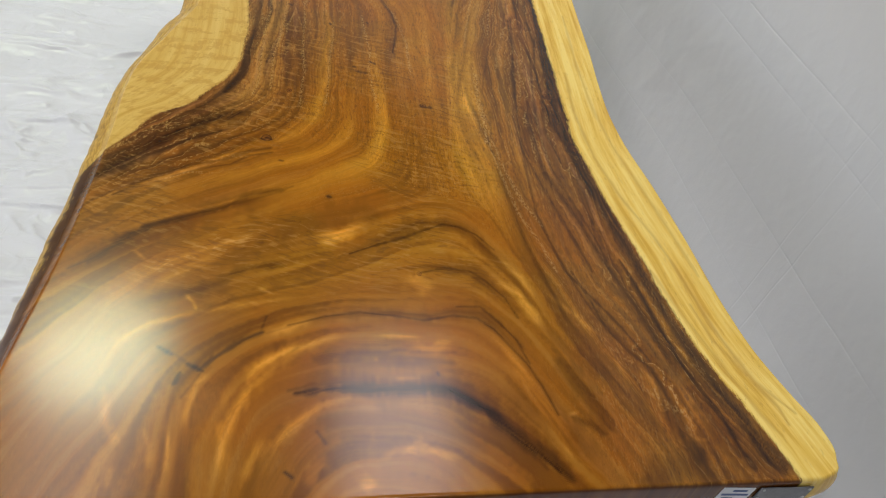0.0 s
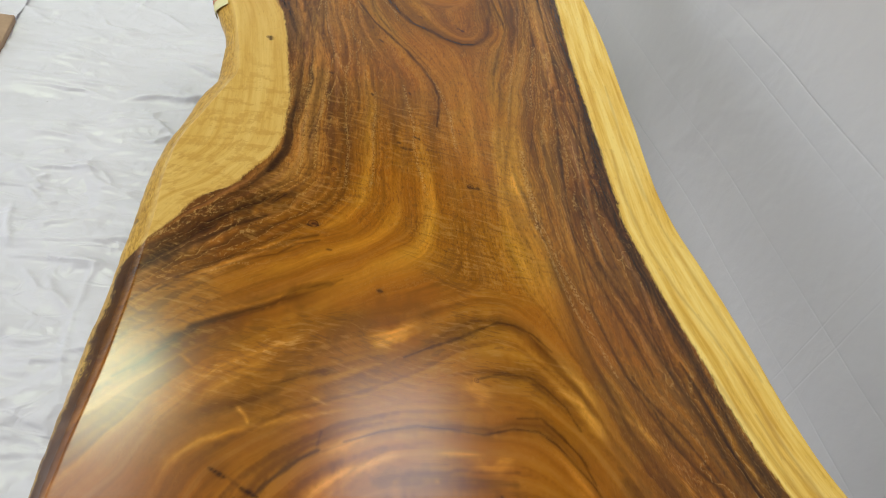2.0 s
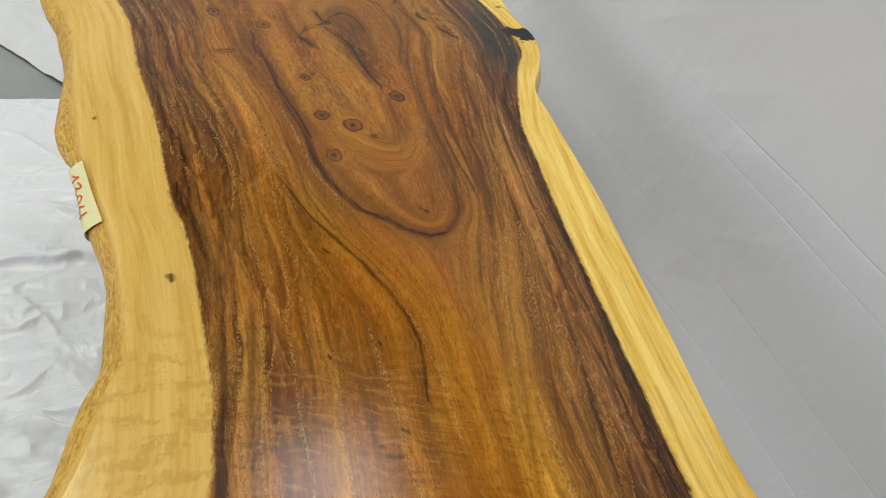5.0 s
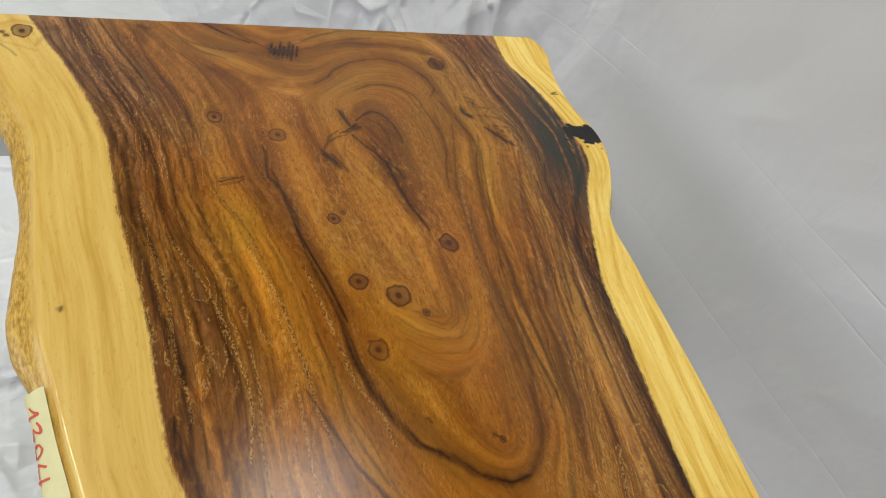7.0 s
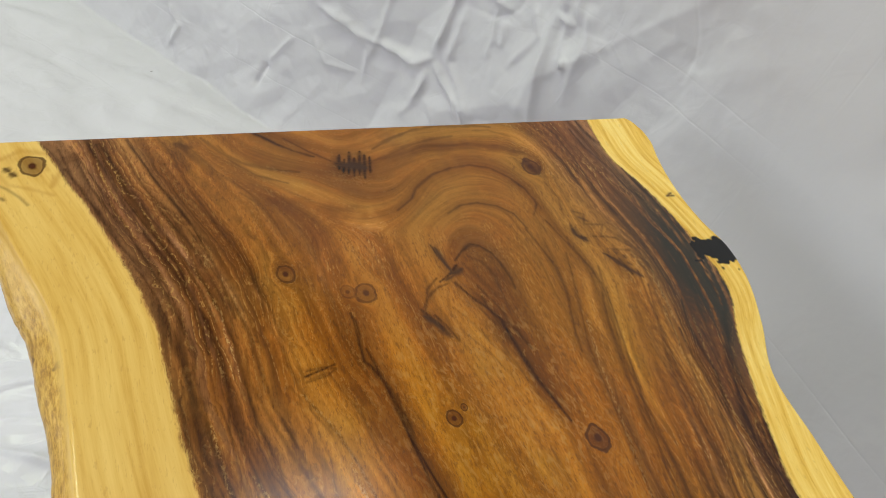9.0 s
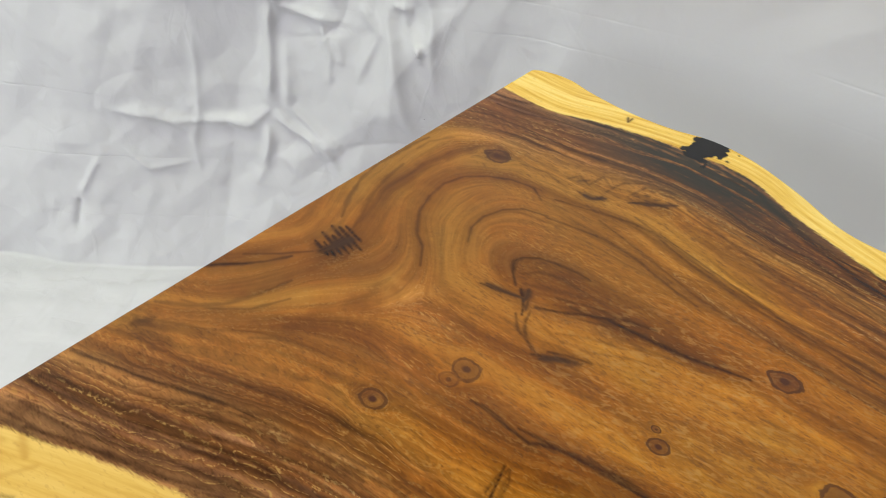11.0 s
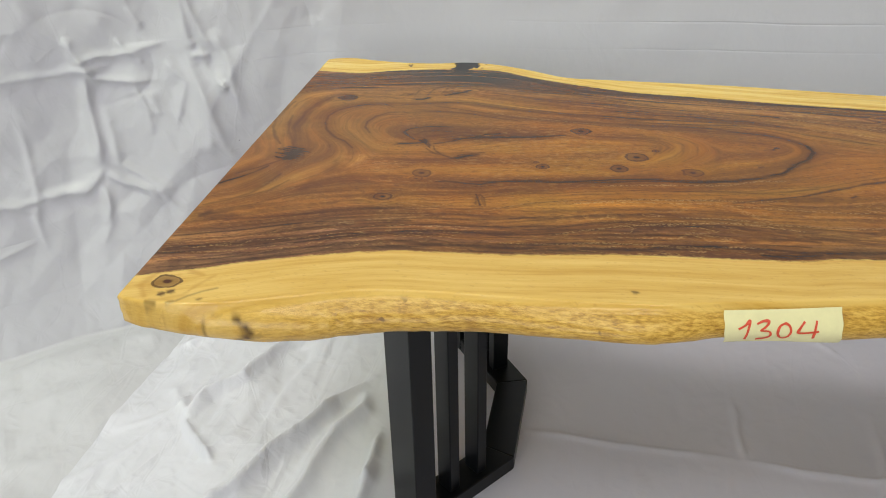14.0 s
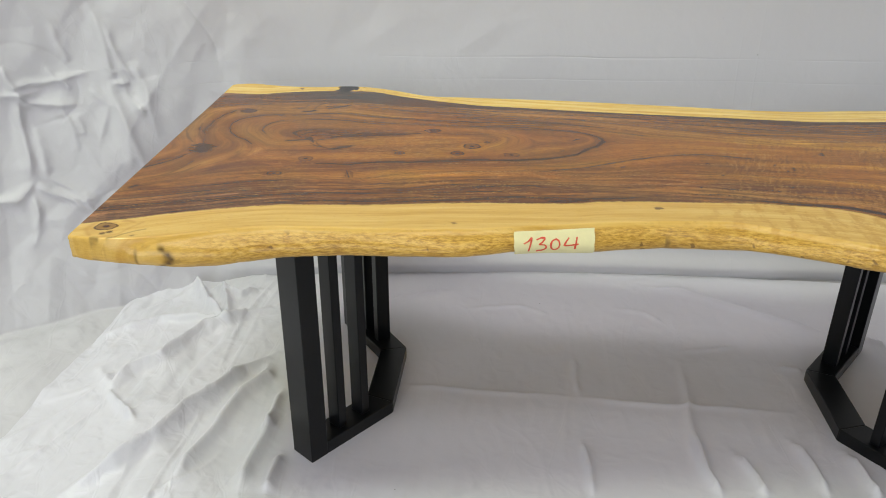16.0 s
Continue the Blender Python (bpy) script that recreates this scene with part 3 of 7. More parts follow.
crease(WALL_FOLDS, 0.016, 0.018, (4.968, 0.644), (4.968, 0.465), (4.869, 0.383), (4.833, 0.360))
crease(WALL_FOLDS, 0.012, 0.012, (5.004, 0.409), (5.238, 0.408), (5.409, 0.427))
crease(WALL_FOLDS, 0.016, 0.018, (4.671, 0.802), (4.644, 0.718), (4.635, 0.536))
crease(WALL_FOLDS, 0.012, 0.012, (5.913, 0.179), (5.859, 0.129), (5.886, 0.041))
crease(WALL_FOLDS, 0.014, 0.016, (4.806, 0.727), (4.761, 0.662), (4.806, 0.542))
crease(WALL_FOLDS, 0.008, 0.010, (4.887, 0.686), (4.869, 0.604), (4.869, 0.523))
crease(WALL_FOLDS, 0.007, 0.010, (5.382, 0.333), (5.319, 0.273), (5.211, 0.299))
crease(FLOOR_FOLDS, 0.022, 0.018, (0.926, 0.013), (0.841, 0.104), (0.783, 0.150), (0.741, 0.220), (0.671, 0.248), (0.558, 0.273), (0.491, 0.348), (0.419, 0.364), (0.496, 0.445))
crease(FLOOR_FOLDS, 0.028, 0.015, (1.031, 0.361), (0.975, 0.309), (0.865, 0.238), (0.782, 0.160))
crease(FLOOR_FOLDS, 0.020, 0.015, (0.783, 0.150), (0.907, 0.194), (0.982, 0.240))
crease(FLOOR_FOLDS, 0.018, 0.015, (1.015, 0.119), (0.958, 0.161), (0.963, 0.224), (1.017, 0.294))
crease(FLOOR_FOLDS, 0.012, 0.011, (0.405, 0.374), (0.334, 0.298), (0.268, 0.227))
crease(FLOOR_FOLDS, 0.030, 0.020, (0.637, -0.052), (0.511, 0.013), (0.399, 0.041), (0.293, 0.096), (0.196, 0.133), (0.139, 0.167), (0.062, 0.217), (-0.012, 0.291))
crease(FLOOR_FOLDS, 0.018, 0.020, (0.590, -0.048), (0.505, -0.065), (0.418, -0.018), (0.244, 0.000), (0.112, 0.024), (0.013, 0.039))
crease(FLOOR_FOLDS, 0.016, 0.020, (0.353, -0.134), (0.235, -0.139), (0.127, -0.129), (0.030, -0.133))
crease(FLOOR_FOLDS, 0.014, 0.015, (0.197, -0.195), (0.094, -0.196), (0.037, -0.199))
crease(FLOOR_FOLDS, 0.014, 0.012, (0.657, 0.537), (0.735, 0.443), (0.795, 0.375), (0.805, 0.282), (0.797, 0.184))
crease(FLOOR_FOLDS, 0.012, 0.012, (0.455, -0.121), (0.327, -0.126), (0.257, -0.132))
crease(FLOOR_FOLDS, 0.006, 0.009, (1.002, -0.344), (1.044, -0.437), (1.096, -0.551))
crease(FLOOR_FOLDS, 0.004, 0.009, (0.970, -0.601), (1.009, -0.791), (0.962, -0.885))
crease(FLOOR_FOLDS, 0.005, 0.009, (1.023, -1.116), (0.995, -1.206), (0.945, -1.254))
crease(FLOOR_FOLDS, 0.013, 0.010, (1.184, -1.231), (1.166, -1.347), (1.080, -1.483), (1.014, -1.579), (0.970, -1.676), (0.934, -1.771))
crease(FLOOR_FOLDS, 0.013, 0.010, (0.901, -1.847), (0.861, -1.930))
crease(FLOOR_FOLDS, 0.005, 0.009, (0.780, -1.298), (0.796, -1.386), (0.823, -1.461))
crease(FLOOR_FOLDS, 0.005, 0.009, (0.714, -0.956), (0.595, -0.958), (0.509, -0.966))
crease(FLOOR_FOLDS, 0.005, 0.009, (0.509, -0.966), (0.494, -1.077), (0.497, -1.263), (0.494, -1.536))
crease(FLOOR_FOLDS, 0.004, 0.009, (0.514, -0.437), (0.506, -0.682), (0.507, -0.953))
crease(FLOOR_FOLDS, 0.006, 0.014, (0.716, -1.278), (0.544, -1.264), (0.347, -1.250), (0.199, -1.249))
crease(FLOOR_FOLDS, 0.010, 0.010, (0.317, -0.957), (0.211, -0.971), (0.114, -0.970))
crease(FLOOR_FOLDS, 0.012, 0.014, (0.392, -1.244), (0.220, -1.253), (0.145, -1.277))
crease(FLOOR_FOLDS, 0.012, 0.012, (0.312, -1.342), (0.212, -1.372), (0.155, -1.384))
crease(FLOOR_FOLDS, 0.012, 0.012, (0.372, -1.500), (0.267, -1.523), (0.170, -1.531))
crease(FLOOR_FOLDS, 0.014, 0.012, (0.341, -1.631), (0.219, -1.640), (0.182, -1.652))
crease(FLOOR_FOLDS, 0.005, 0.009, (0.715, -1.568), (0.707, -1.631))
crease(FLOOR_FOLDS, 0.010, 0.010, (-0.718, -0.236), (-0.588, -0.226), (-0.471, -0.219), (-0.379, -0.250))
crease(FLOOR_FOLDS, 0.008, 0.009, (-0.729, -0.195), (-0.563, -0.188), (-0.409, -0.180), (-0.287, -0.165))
crease(FLOOR_FOLDS, 0.014, 0.011, (-0.377, -0.260), (-0.244, -0.214), (-0.153, -0.224), (-0.082, -0.210))
crease(FLOOR_FOLDS, 0.008, 0.009, (-0.620, 0.069), (-0.479, 0.103), (-0.361, 0.073), (-0.190, 0.094))
crease(FLOOR_FOLDS, 0.008, 0.009, (-0.512, 0.279), (-0.479, 0.204), (-0.395, 0.164), (-0.299, 0.179))
crease(FLOOR_FOLDS, 0.008, 0.009, (-0.254, -0.141), (-0.194, -0.181), (-0.081, -0.217))
crease(FLOOR_FOLDS, 0.009, 0.009, (-0.359, -0.363), (-0.275, -0.358), (-0.187, -0.373))
crease(FLOOR_FOLDS, 0.009, 0.009, (-0.318, -0.455), (-0.227, -0.455), (-0.165, -0.415))
crease(FLOOR_FOLDS, 0.009, 0.010, (-0.542, -0.560), (-0.470, -0.535), (-0.452, -0.546))
crease(FLOOR_FOLDS, 0.010, 0.010, (-0.612, -0.636), (-0.496, -0.627), (-0.422, -0.617), (-0.341, -0.637), (-0.292, -0.695))
crease(FLOOR_FOLDS, 0.007, 0.009, (-0.422, -0.617), (-0.351, -0.586), (-0.289, -0.577))
crease(FLOOR_FOLDS, 0.011, 0.010, (-0.520, -0.712), (-0.478, -0.767), (-0.433, -0.773))
crease(FLOOR_FOLDS, 0.009, 0.009, (-0.512, -0.686), (-0.474, -0.655))
crease(FLOOR_FOLDS, 0.012, 0.010, (-0.521, -0.981), (-0.440, -0.984), (-0.345, -0.986), (-0.234, -0.986))
crease(FLOOR_FOLDS, 0.007, 0.009, (-0.523, -0.971), (-0.390, -0.969), (-0.321, -0.967))
crease(FLOOR_FOLDS, 0.010, 0.010, (-0.398, -1.051), (-0.366, -1.107), (-0.313, -1.168))
crease(FLOOR_FOLDS, 0.011, 0.011, (-0.500, -0.959), (-0.528, -0.876), (-0.543, -0.763))
crease(FLOOR_FOLDS, 0.009, 0.010, (-0.433, -1.312), (-0.361, -1.317), (-0.252, -1.312))
crease(FLOOR_FOLDS, 0.006, 0.009, (-0.285, -0.938), (-0.302, -1.063), (-0.305, -1.177), (-0.301, -1.314), (-0.296, -1.393))
crease(FLOOR_FOLDS, 0.010, 0.010, (-0.337, 0.016), (-0.234, 0.019), (-0.105, -0.053), (-0.033, -0.092))
crease(FLOOR_FOLDS, 0.010, 0.010, (-0.529, 0.481), (-0.403, 0.384), (-0.284, 0.327), (-0.181, 0.231))
crease(FLOOR_FOLDS, 0.010, 0.010, (-0.282, 0.489), (-0.142, 0.474), (-0.086, 0.382))
crease(FLOOR_FOLDS, 0.010, 0.010, (-0.671, 0.452), (-0.584, 0.370), (-0.528, 0.361))
crease(FLOOR_FOLDS, 0.010, 0.010, (-0.724, -0.044), (-0.512, -0.042), (-0.290, -0.059))
crease(FLOOR_FOLDS, 0.010, 0.010, (-0.627, -0.469), (-0.501, -0.467), (-0.370, -0.481))
crease(FLOOR_FOLDS, 0.009, 0.010, (-0.560, -0.634), (-0.485, -0.707), (-0.409, -0.713))
crease(FLOOR_FOLDS, 0.009, 0.010, (-0.543, -0.839), (-0.441, -0.855), (-0.358, -0.836))
crease(FLOOR_FOLDS, 0.009, 0.010, (-0.463, -1.017), (-0.406, -1.098), (-0.350, -1.116))
crease(FLOOR_FOLDS, 0.009, 0.010, (-0.449, -1.255), (-0.373, -1.263), (-0.312, -1.252))


def backdrop_path():
    """The foot of the hanging cloth, as an arc-length curve of places."""
    k = [(1.36, -4.2), (1.34, -3.2), (1.32, -2.2), (1.29, -1.2), (1.235, -0.5), (1.15, 0.05), (0.99, 0.42), (0.72, 0.78), (0.45, 1.12), (0.1, 1.52), (-0.4, 2.05), (-1.1, 2.7)]
    s = np.concatenate([[0], np.cumsum([math.dist(a, b) for a, b in zip(k, k[1:])])])
    at = np.concatenate([np.arange(0, 3.9, 0.0075), np.arange(3.9, 6.1, 0.0042), np.arange(6.1, s[-1], 0.012)])
    return at, spline(at, list(zip(s, [a for a, _ in k]))), spline(at, list(zip(s, [b for _, b in k])))


def backdrop():
    at, bx, by = backdrop_path()
    tx, ty = np.gradient(bx, at), np.gradient(by, at)
    ln = np.hypot(tx, ty)
    nx, ny = ty / ln, -tx / ln
    up = np.concatenate([-np.linspace(0.9, 0.02, 60)[:, None].ravel(), np.arange(0, 1.3, 0.0048), np.linspace(1.32, 2.3, 20)])
    S, U = np.meshgrid(at, up)
    corner = np.clip((S - 4.1) / 0.5, 0, 1)
    corner = corner * corner * (3 - 2 * corner)
    # lean outwards with height, tight roll where it meets the floor
    z = np.maximum(U, 0)
    lean = 0.10 * (1 - np.exp(-z / 0.35)) + 0.05 * np.clip(z - 0.5, 0, 2) - (0.03 - 0.030 * corner) * np.exp(-((U - 0.045) / 0.03) ** 2)
    lean = lean + np.minimum(U, 0)
    # folds
    wx, wy = S + 0.02 * rough(S * 2.1, U * 2.1, 8), U + 0.02 * rough(S * 2.1, U * 2.1, 9)
    wave = 0.010 * rough(S * 2.6, U * 0.7, 3)
    crum = 0.034 * facet(wx * 3.1 + wy * 0.5, wy * 1.9, 5) + 0.014 * facet(wx * 6.5 - wy * 2.5, wy * 4.6 + wx * 1.2, 6) + 0.0055 * facet(wx * 15 + wy * 6, wy * 12, 7) + 0.0016 * facet(wx * 34 - wy * 9, wy * 30, 17)
    crum = crum + 0.005 * wrinkle(wx * 4.2 - wy * 2.5, wy * 4.0 + wx, 0.07, 73)
    calm = 0.008 * rough(S * 1.5, U * 1.5, 11) + 0.006 * facet(wx * 3.0, wy * 2.5, 12) + 0.0035 * facet(wx * 9 + wy * 4, wy * 9, 15) * np.clip(0.5 + rough(S * 2, U * 2, 16), 0, 1)
    off = calm * (1 - corner) + (wave + crum) * corner - 0.85 * folded(S, U, WALL_FOLDS, 91)
    flat = np.clip(-U / 0.1, 0, 1)
    off = off * (1 - flat)
    P = np.stack([bx[None] + nx[None] * (lean + off), by[None] + ny[None] * (lean + off), z + flat * (0.010 * np.clip(ridged(S * 4, U * 5, 14) - 0.55, 0, 1) + corner * (0.016 * np.clip(facet(wx * 5 + wy * 3, wy * 10, 81), 0, 1) + 0.007 * (1 + facet(wx * 12, wy * 19 + wx * 4, 82)) + 0.002 * (1 + facet(wx * 30, wy * 36, 83)))) * np.clip((by[None] + ny[None] * lean - 0.50) / 0.1, 0, 1) + 0.001], -1)
    return at, up, P, 0.16 + 0.60 * corner


at, up, P, lively = backdrop()
q = grid_quads(*P.shape[:2])
c = P.reshape(-1, 3)
mid = c[q].mean(1)
# the part on the floor ends at a straight hem
hem = (mid[:, 1] - 0.59) * 0.34 + (mid[:, 0] + 0.17) * 0.42
q = q[(mid[:, 2] > 0.05) | (hem > 0) | (mid[:, 0] > 0.9)]
bd = mesh_from("backdrop_cloth", c, q, CLOTH_WALL)
for name, vals in (("lively", lively), ("along", at[None] + 0 * up[:, None]), ("up", up[:, None] + 0 * at[None])):
    bd.data.attributes.new(name, "FLOAT", "POINT").data.foreach_set("value", np.asarray(vals, np.float32).ravel())
tagged(bd, "white crumpled photo backdrop cloth hung behind the table", "cloth")


def floor_cloth(name, xa, xb, ya, yb, lift, label, seed, fold, step=0.0056):
    xs, ys = np.arange(xa, xb, step), np.arange(ya, yb + 0.001, step)
    X, Y = np.meshgrid(xs, ys)
    wx, wy = X + 0.05 * rough(X * 3, Y * 3, seed), Y + 0.03 * rough(X * 2.5, Y * 2.5, seed + 1)
    level = 0.007 * facet(wx * 1.5, wy * 6.5, seed + 2) + 0.006 * facet(wx * 4.0, wy * 15.0, seed + 3) + np.clip(ridged(wx * 1.3, wy * 8.0, seed + 12) - 0.80, 0, 1) * 0.025
    bumpy = 0.007 * facet(wx * 8, wy * 8, seed + 4) + 0.0042 * facet(wx * 19, wy * 19, seed + 5)
    level = level + 0.0058 * facet(wx * 3.0 + 9, wy * 22.0, seed + 40) + 0.0022 * facet(wx * 10.0, wy * 40.0 + wx * 6, seed + 41)
    lines = 0.009 * wrinkle(wx * 1.1, wy * 5.0, 0.07, seed + 30) + 0.007 * wrinkle(wx * 2.2 + 5, wy * 9.0, 0.12, seed + 32) + 0.008 * wrinkle(wx * 5 + wy * 4, wy * 6 - wx * 2, 0.09, seed + 34)
    patch = np.clip(rough(X * 1.7, Y * 1.7, seed + 6) * 1.5 + 0.5, 0, 1)
    sag = 0.014 * facet(wx * 2.6 + wy * 1.2, wy * 2.2 - wx * 0.8, seed + 11) * np.clip((Y + 0.75) / 0.4, 0, 1) * np.clip((0.35 - X) / 0.3, 0, 1)
    # calm under the table, lively outside of it and towards the far hem
    calm = np.clip((0.20 - X) / 0.25, 0, 1) + np.clip((Y + 0.15) / 0.3, 0, 1)
    calm = np.clip(calm, 0.14, 1)
    Z = lift + np.maximum(0.0005, 0.006 * calm + calm * fold * (level + lines + bumpy * patch + np.maximum(sag, -0.012)))
    # hanging folds along the far hem
    far = np.clip((Y - yb + 0.35) / 0.3, 0, 1)
    slant = X * 5.5 + Y * 7.0
    Z = Z + far * fold * 0.014 * np.clip(ridged(slant + rough(X * 4, Y * 4, seed + 8), Y * 1.5 - X * 1.5, seed + 9) - 0.45, 0, 1)
    Z = Z + np.clip((0.9 + 1.1 * np.clip((X + 0.25) / 0.2, 0, 1)) * folded(X, Y, FLOOR_FOLDS, seed + 20), -0.01, 0.10) * fold
    Y = Y + 0.012 * rough(X * 4, X * 0, seed + 10) * np.clip((Y - yb + 0.1) / 0.1, 0, 1)
    ob = mesh_from(name, np.stack([X, Y, Z], -1).reshape(-1, 3), grid_quads(*X.shape), CLOTH)
    ob.data.attributes.new("lively", "FLOAT", "POINT").data.foreach_set("value", np.asarray(0.95 * np.maximum(calm, 0.3), np.float32).ravel())
    return tagged(ob, label, "cloth")


floor_cloth("floor_cloth", -0.775, 1.30, -3.4, 0.54, 0.004, "white satin cloth spread in folds on the floor", 31, 1.0)
floor_cloth("floor_cloth", -2.2, -0.765, -3.4, 0.50, 0.007, "white satin cloth lying beside the larger floor cloth", 61, 1.0, 0.0075)

# ---- the table ----
H = 0.75
LEFT = [(0.06, -0.108), (0.035, -0.116), (-0.03, -0.118), (-0.115, -0.101), (-0.19, -0.074), (-0.25, -0.051), (-0.30, -0.039), (-0.39, -0.031), (-0.49, -0.026), (-0.59, -0.020), (-0.68, -0.010), (-0.75, 0.006), (-0.83, 0.023), (-0.90, 0.040), (-1.00, 0.057), (-1.10, 0.0675), (-1.18, 0.068), (-1.23, 0.050), (-1.31, 0.022), (-1.40, -0.009), (-1.48, -0.019), (-1.58, -0.021), (-1.685, -0.026), (-1.87, -0.042), (-2.01, -0.062), (-2.215, -0.085), (-2.26, -0.090)]
RIGHT = [(0.125, 0.962), (0.112, 0.980), (0.09, 0.991), (0.05, 0.996), (0.0, 0.985), (-0.09, 0.975), (-0.17, 0.981), (-0.235, 0.997), (-0.29, 0.994), (-0.395, 0.957), (-0.48, 0.914), (-0.60, 0.907), (-0.75, 0.905), (-0.85, 0.903), (-1.0, 0.893), (-1.1, 0.885), (-1.21, 0.877), (-1.34, 0.864), (-1.43, 0.858), (-1.53, 0.862), (-1.65, 0.880), (-1.77, 0.894), (-1.94, 0.909), (-2.01, 0.921), (-2.09, 0.947), (-2.14, 0.966), (-2.185, 0.966), (-2.208, 0.948), (-2.2165, 0.92)]
SAP_LEFT = [(0.2, -0.12), (0.0, -0.045), (-0.09, -0.005), (-0.185, 0.032), (-0.287, 0.062), (-0.407, 0.074), (-0.513, 0.088), (-0.60, 0.104), (-0.70, 0.115), (-0.80, 0.122), (-0.86, 0.128), (-0.93, 0.146), (-1.10, 0.160), (-1.21, 0.167), (-1.30, 0.164), (-1.37, 0.158), (-1.42, 0.142), (-1.455, 0.118), (-1.51, 0.080), (-1.54, 0.042), (-1.60, 0.003), (-1.64, -0.025), (-1.75, -0.11), (-2.3, -0.30)]
SAP_RIGHT = [(0.2, 0.885), (0.1, 0.881), (0.0, 0.880), (-0.076, 0.907), (-0.173, 0.931), (-0.24, 0.940), (-0.318, 0.940), (-0.433, 0.889), (-0.535, 0.855), (-0.627, 0.829), (-0.756, 0.815), (-0.86, 0.805), (-0.98, 0.795), (-1.10, 0.788), (-1.21, 0.782), (-1.34, 0.775), (-1.47, 0.767), (-1.53, 0.764), (-1.61, 0.772), (-1.72, 0.785), (-1.82, 0.803), (-1.95, 0.821), (-2.04, 0.843), (-2.11, 0.870), (-2.25, 0.91)]
# how far the live edge swells below the rim, and how deep it reaches
BULGE = [(0.1, 0.0), (0.0, 0.001), (-0.10, 0.014), (-0.24, 0.032), (-0.33, 0.030), (-0.45, 0.020), (-0.56, 0.026), (-0.65, 0.034), (-0.73, 0.026), (-0.82, 0.022), (-0.88, 0.028), (-1.0, 0.022), (-1.13, 0.032), (-1.27, 0.031), (-1.35, 0.026), (-1.45, 0.024), (-1.66, 0.032), (-1.87, 0.034), (-2.0, 0.026), (-2.215, 0.015)]
DEPTH = [(0.1, 0.046), (0.0, 0.048), (-0.12, 0.058), (-0.22, 0.063), (-0.32, 0.059), (-0.53, 0.050), (-0.69, 0.047), (-0.80, 0.048), (-0.95, 0.053), (-1.15, 0.050), (-1.27, 0.043), (-1.36, 0.043), (-1.6, 0.048), (-2.215, 0.050)]


def near_end(x):
    return -2.230 + 0.018 * x


def far_end(x):
    return 0.046 + 0.064 * (x + 0.12)


GRAIN = []


def grain(*places):
    """A growth line on the top, that leads the grain but is not drawn."""
    GRAIN.append(places)


grain((0.19, -0.93), (0.21, -1.09), (0.19, -1.24), (0.18, -1.36), (0.17, -1.45), (0.14, -1.50), (0.09, -1.55), (0.05, -1.60), (0.01, -1.65))
grain((0.19, -0.48), (0.23, -0.72), (0.25, -0.88), (0.27, -1.06), (0.25, -1.14), (0.24, -1.26), (0.22, -1.38), (0.20, -1.47), (0.17, -1.54), (0.12, -1.61))
grain((0.36, -0.89), (0.40, -1.00), (0.45, -1.10), (0.46, -1.18), (0.46, -1.26), (0.47, -1.33))
grain((0.30, -0.36), (0.33, -0.47), (0.35, -0.58), (0.37, -0.68), (0.38, -0.78), (0.41, -0.86), (0.44, -0.90), (0.50, -0.94), (0.55, -0.96), (0.59, -0.93), (0.62, -0.88), (0.62, -0.79), (0.62, -0.71), (0.61, -0.63))
grain((0.44, -0.74), (0.49, -0.73), (0.55, -0.74), (0.58, -0.69), (0.57, -0.60))
grain((0.70, -0.79), (0.68, -0.96), (0.63, -1.12), (0.59, -1.26), (0.56, -1.37))
grain((0.83, -0.35), (0.80, -0.61), (0.77, -0.83), (0.76, -1.01), (0.75, -1.15), (0.74, -1.27), (0.73, -1.38), (0.73, -1.47), (0.73, -1.54), (0.75, -1.62), (0.76, -1.69))
grain((-0.02, -1.68), (0.04, -1.64), (0.10, -1.61), (0.17, -1.56), (0.21, -1.50), (0.23, -1.41))
grain((-0.02, -1.81), (0.04, -1.74), (0.12, -1.69), (0.18, -1.63), (0.24, -1.58), (0.27, -1.49))
grain((-0.03, -1.86), (0.05, -1.80), (0.12, -1.76), (0.18, -1.74), (0.24, -1.71), (0.29, -1.67), (0.35, -1.64))
grain((0.09, -2.00), (0.13, -1.95), (0.20, -1.92), (0.28, -1.87), (0.36, -1.83), (0.45, -1.78), (0.50, -1.76), (0.54, -1.80), (0.57, -1.88), (0.61, -1.97), (0.63, -2.03), (0.66, -2.11), (0.69, -2.17), (0.70, -2.20))
grain((0.15, -2.16), (0.15, -2.10), (0.18, -2.05), (0.23, -2.00), (0.29, -1.98), (0.38, -1.97), (0.47, -1.96), (0.52, -1.98), (0.56, -2.02), (0.58, -2.08), (0.61, -2.14), (0.63, -2.19))
grain((0.22, -2.20), (0.24, -2.15), (0.28, -2.10), (0.33, -2.08), (0.39, -2.08), (0.45, -2.08), (0.49, -2.11), (0.52, -2.15), (0.56, -2.21))
grain((0.27, -2.21), (0.30, -2.17), (0.34, -2.15), (0.41, -2.16), (0.45, -2.19), (0.46, -2.22))
grain((0.58, -1.47), (0.60, -1.63), (0.61, -1.77), (0.65, -1.86), (0.68, -1.96), (0.71, -2.04), (0.74, -2.11), (0.76, -2.17))
grain((0.68, -1.32), (0.67, -1.54), (0.69, -1.70), (0.71, -1.81), (0.73, -1.92), (0.76, -2.01), (0.78, -2.09), (0.81, -2.16), (0.83, -2.20))
grain((-0.02, -0.01), (0.02, -0.14), (0.06, -0.23), (0.08, -0.32), (0.08, -0.40), (0.09, -0.49))
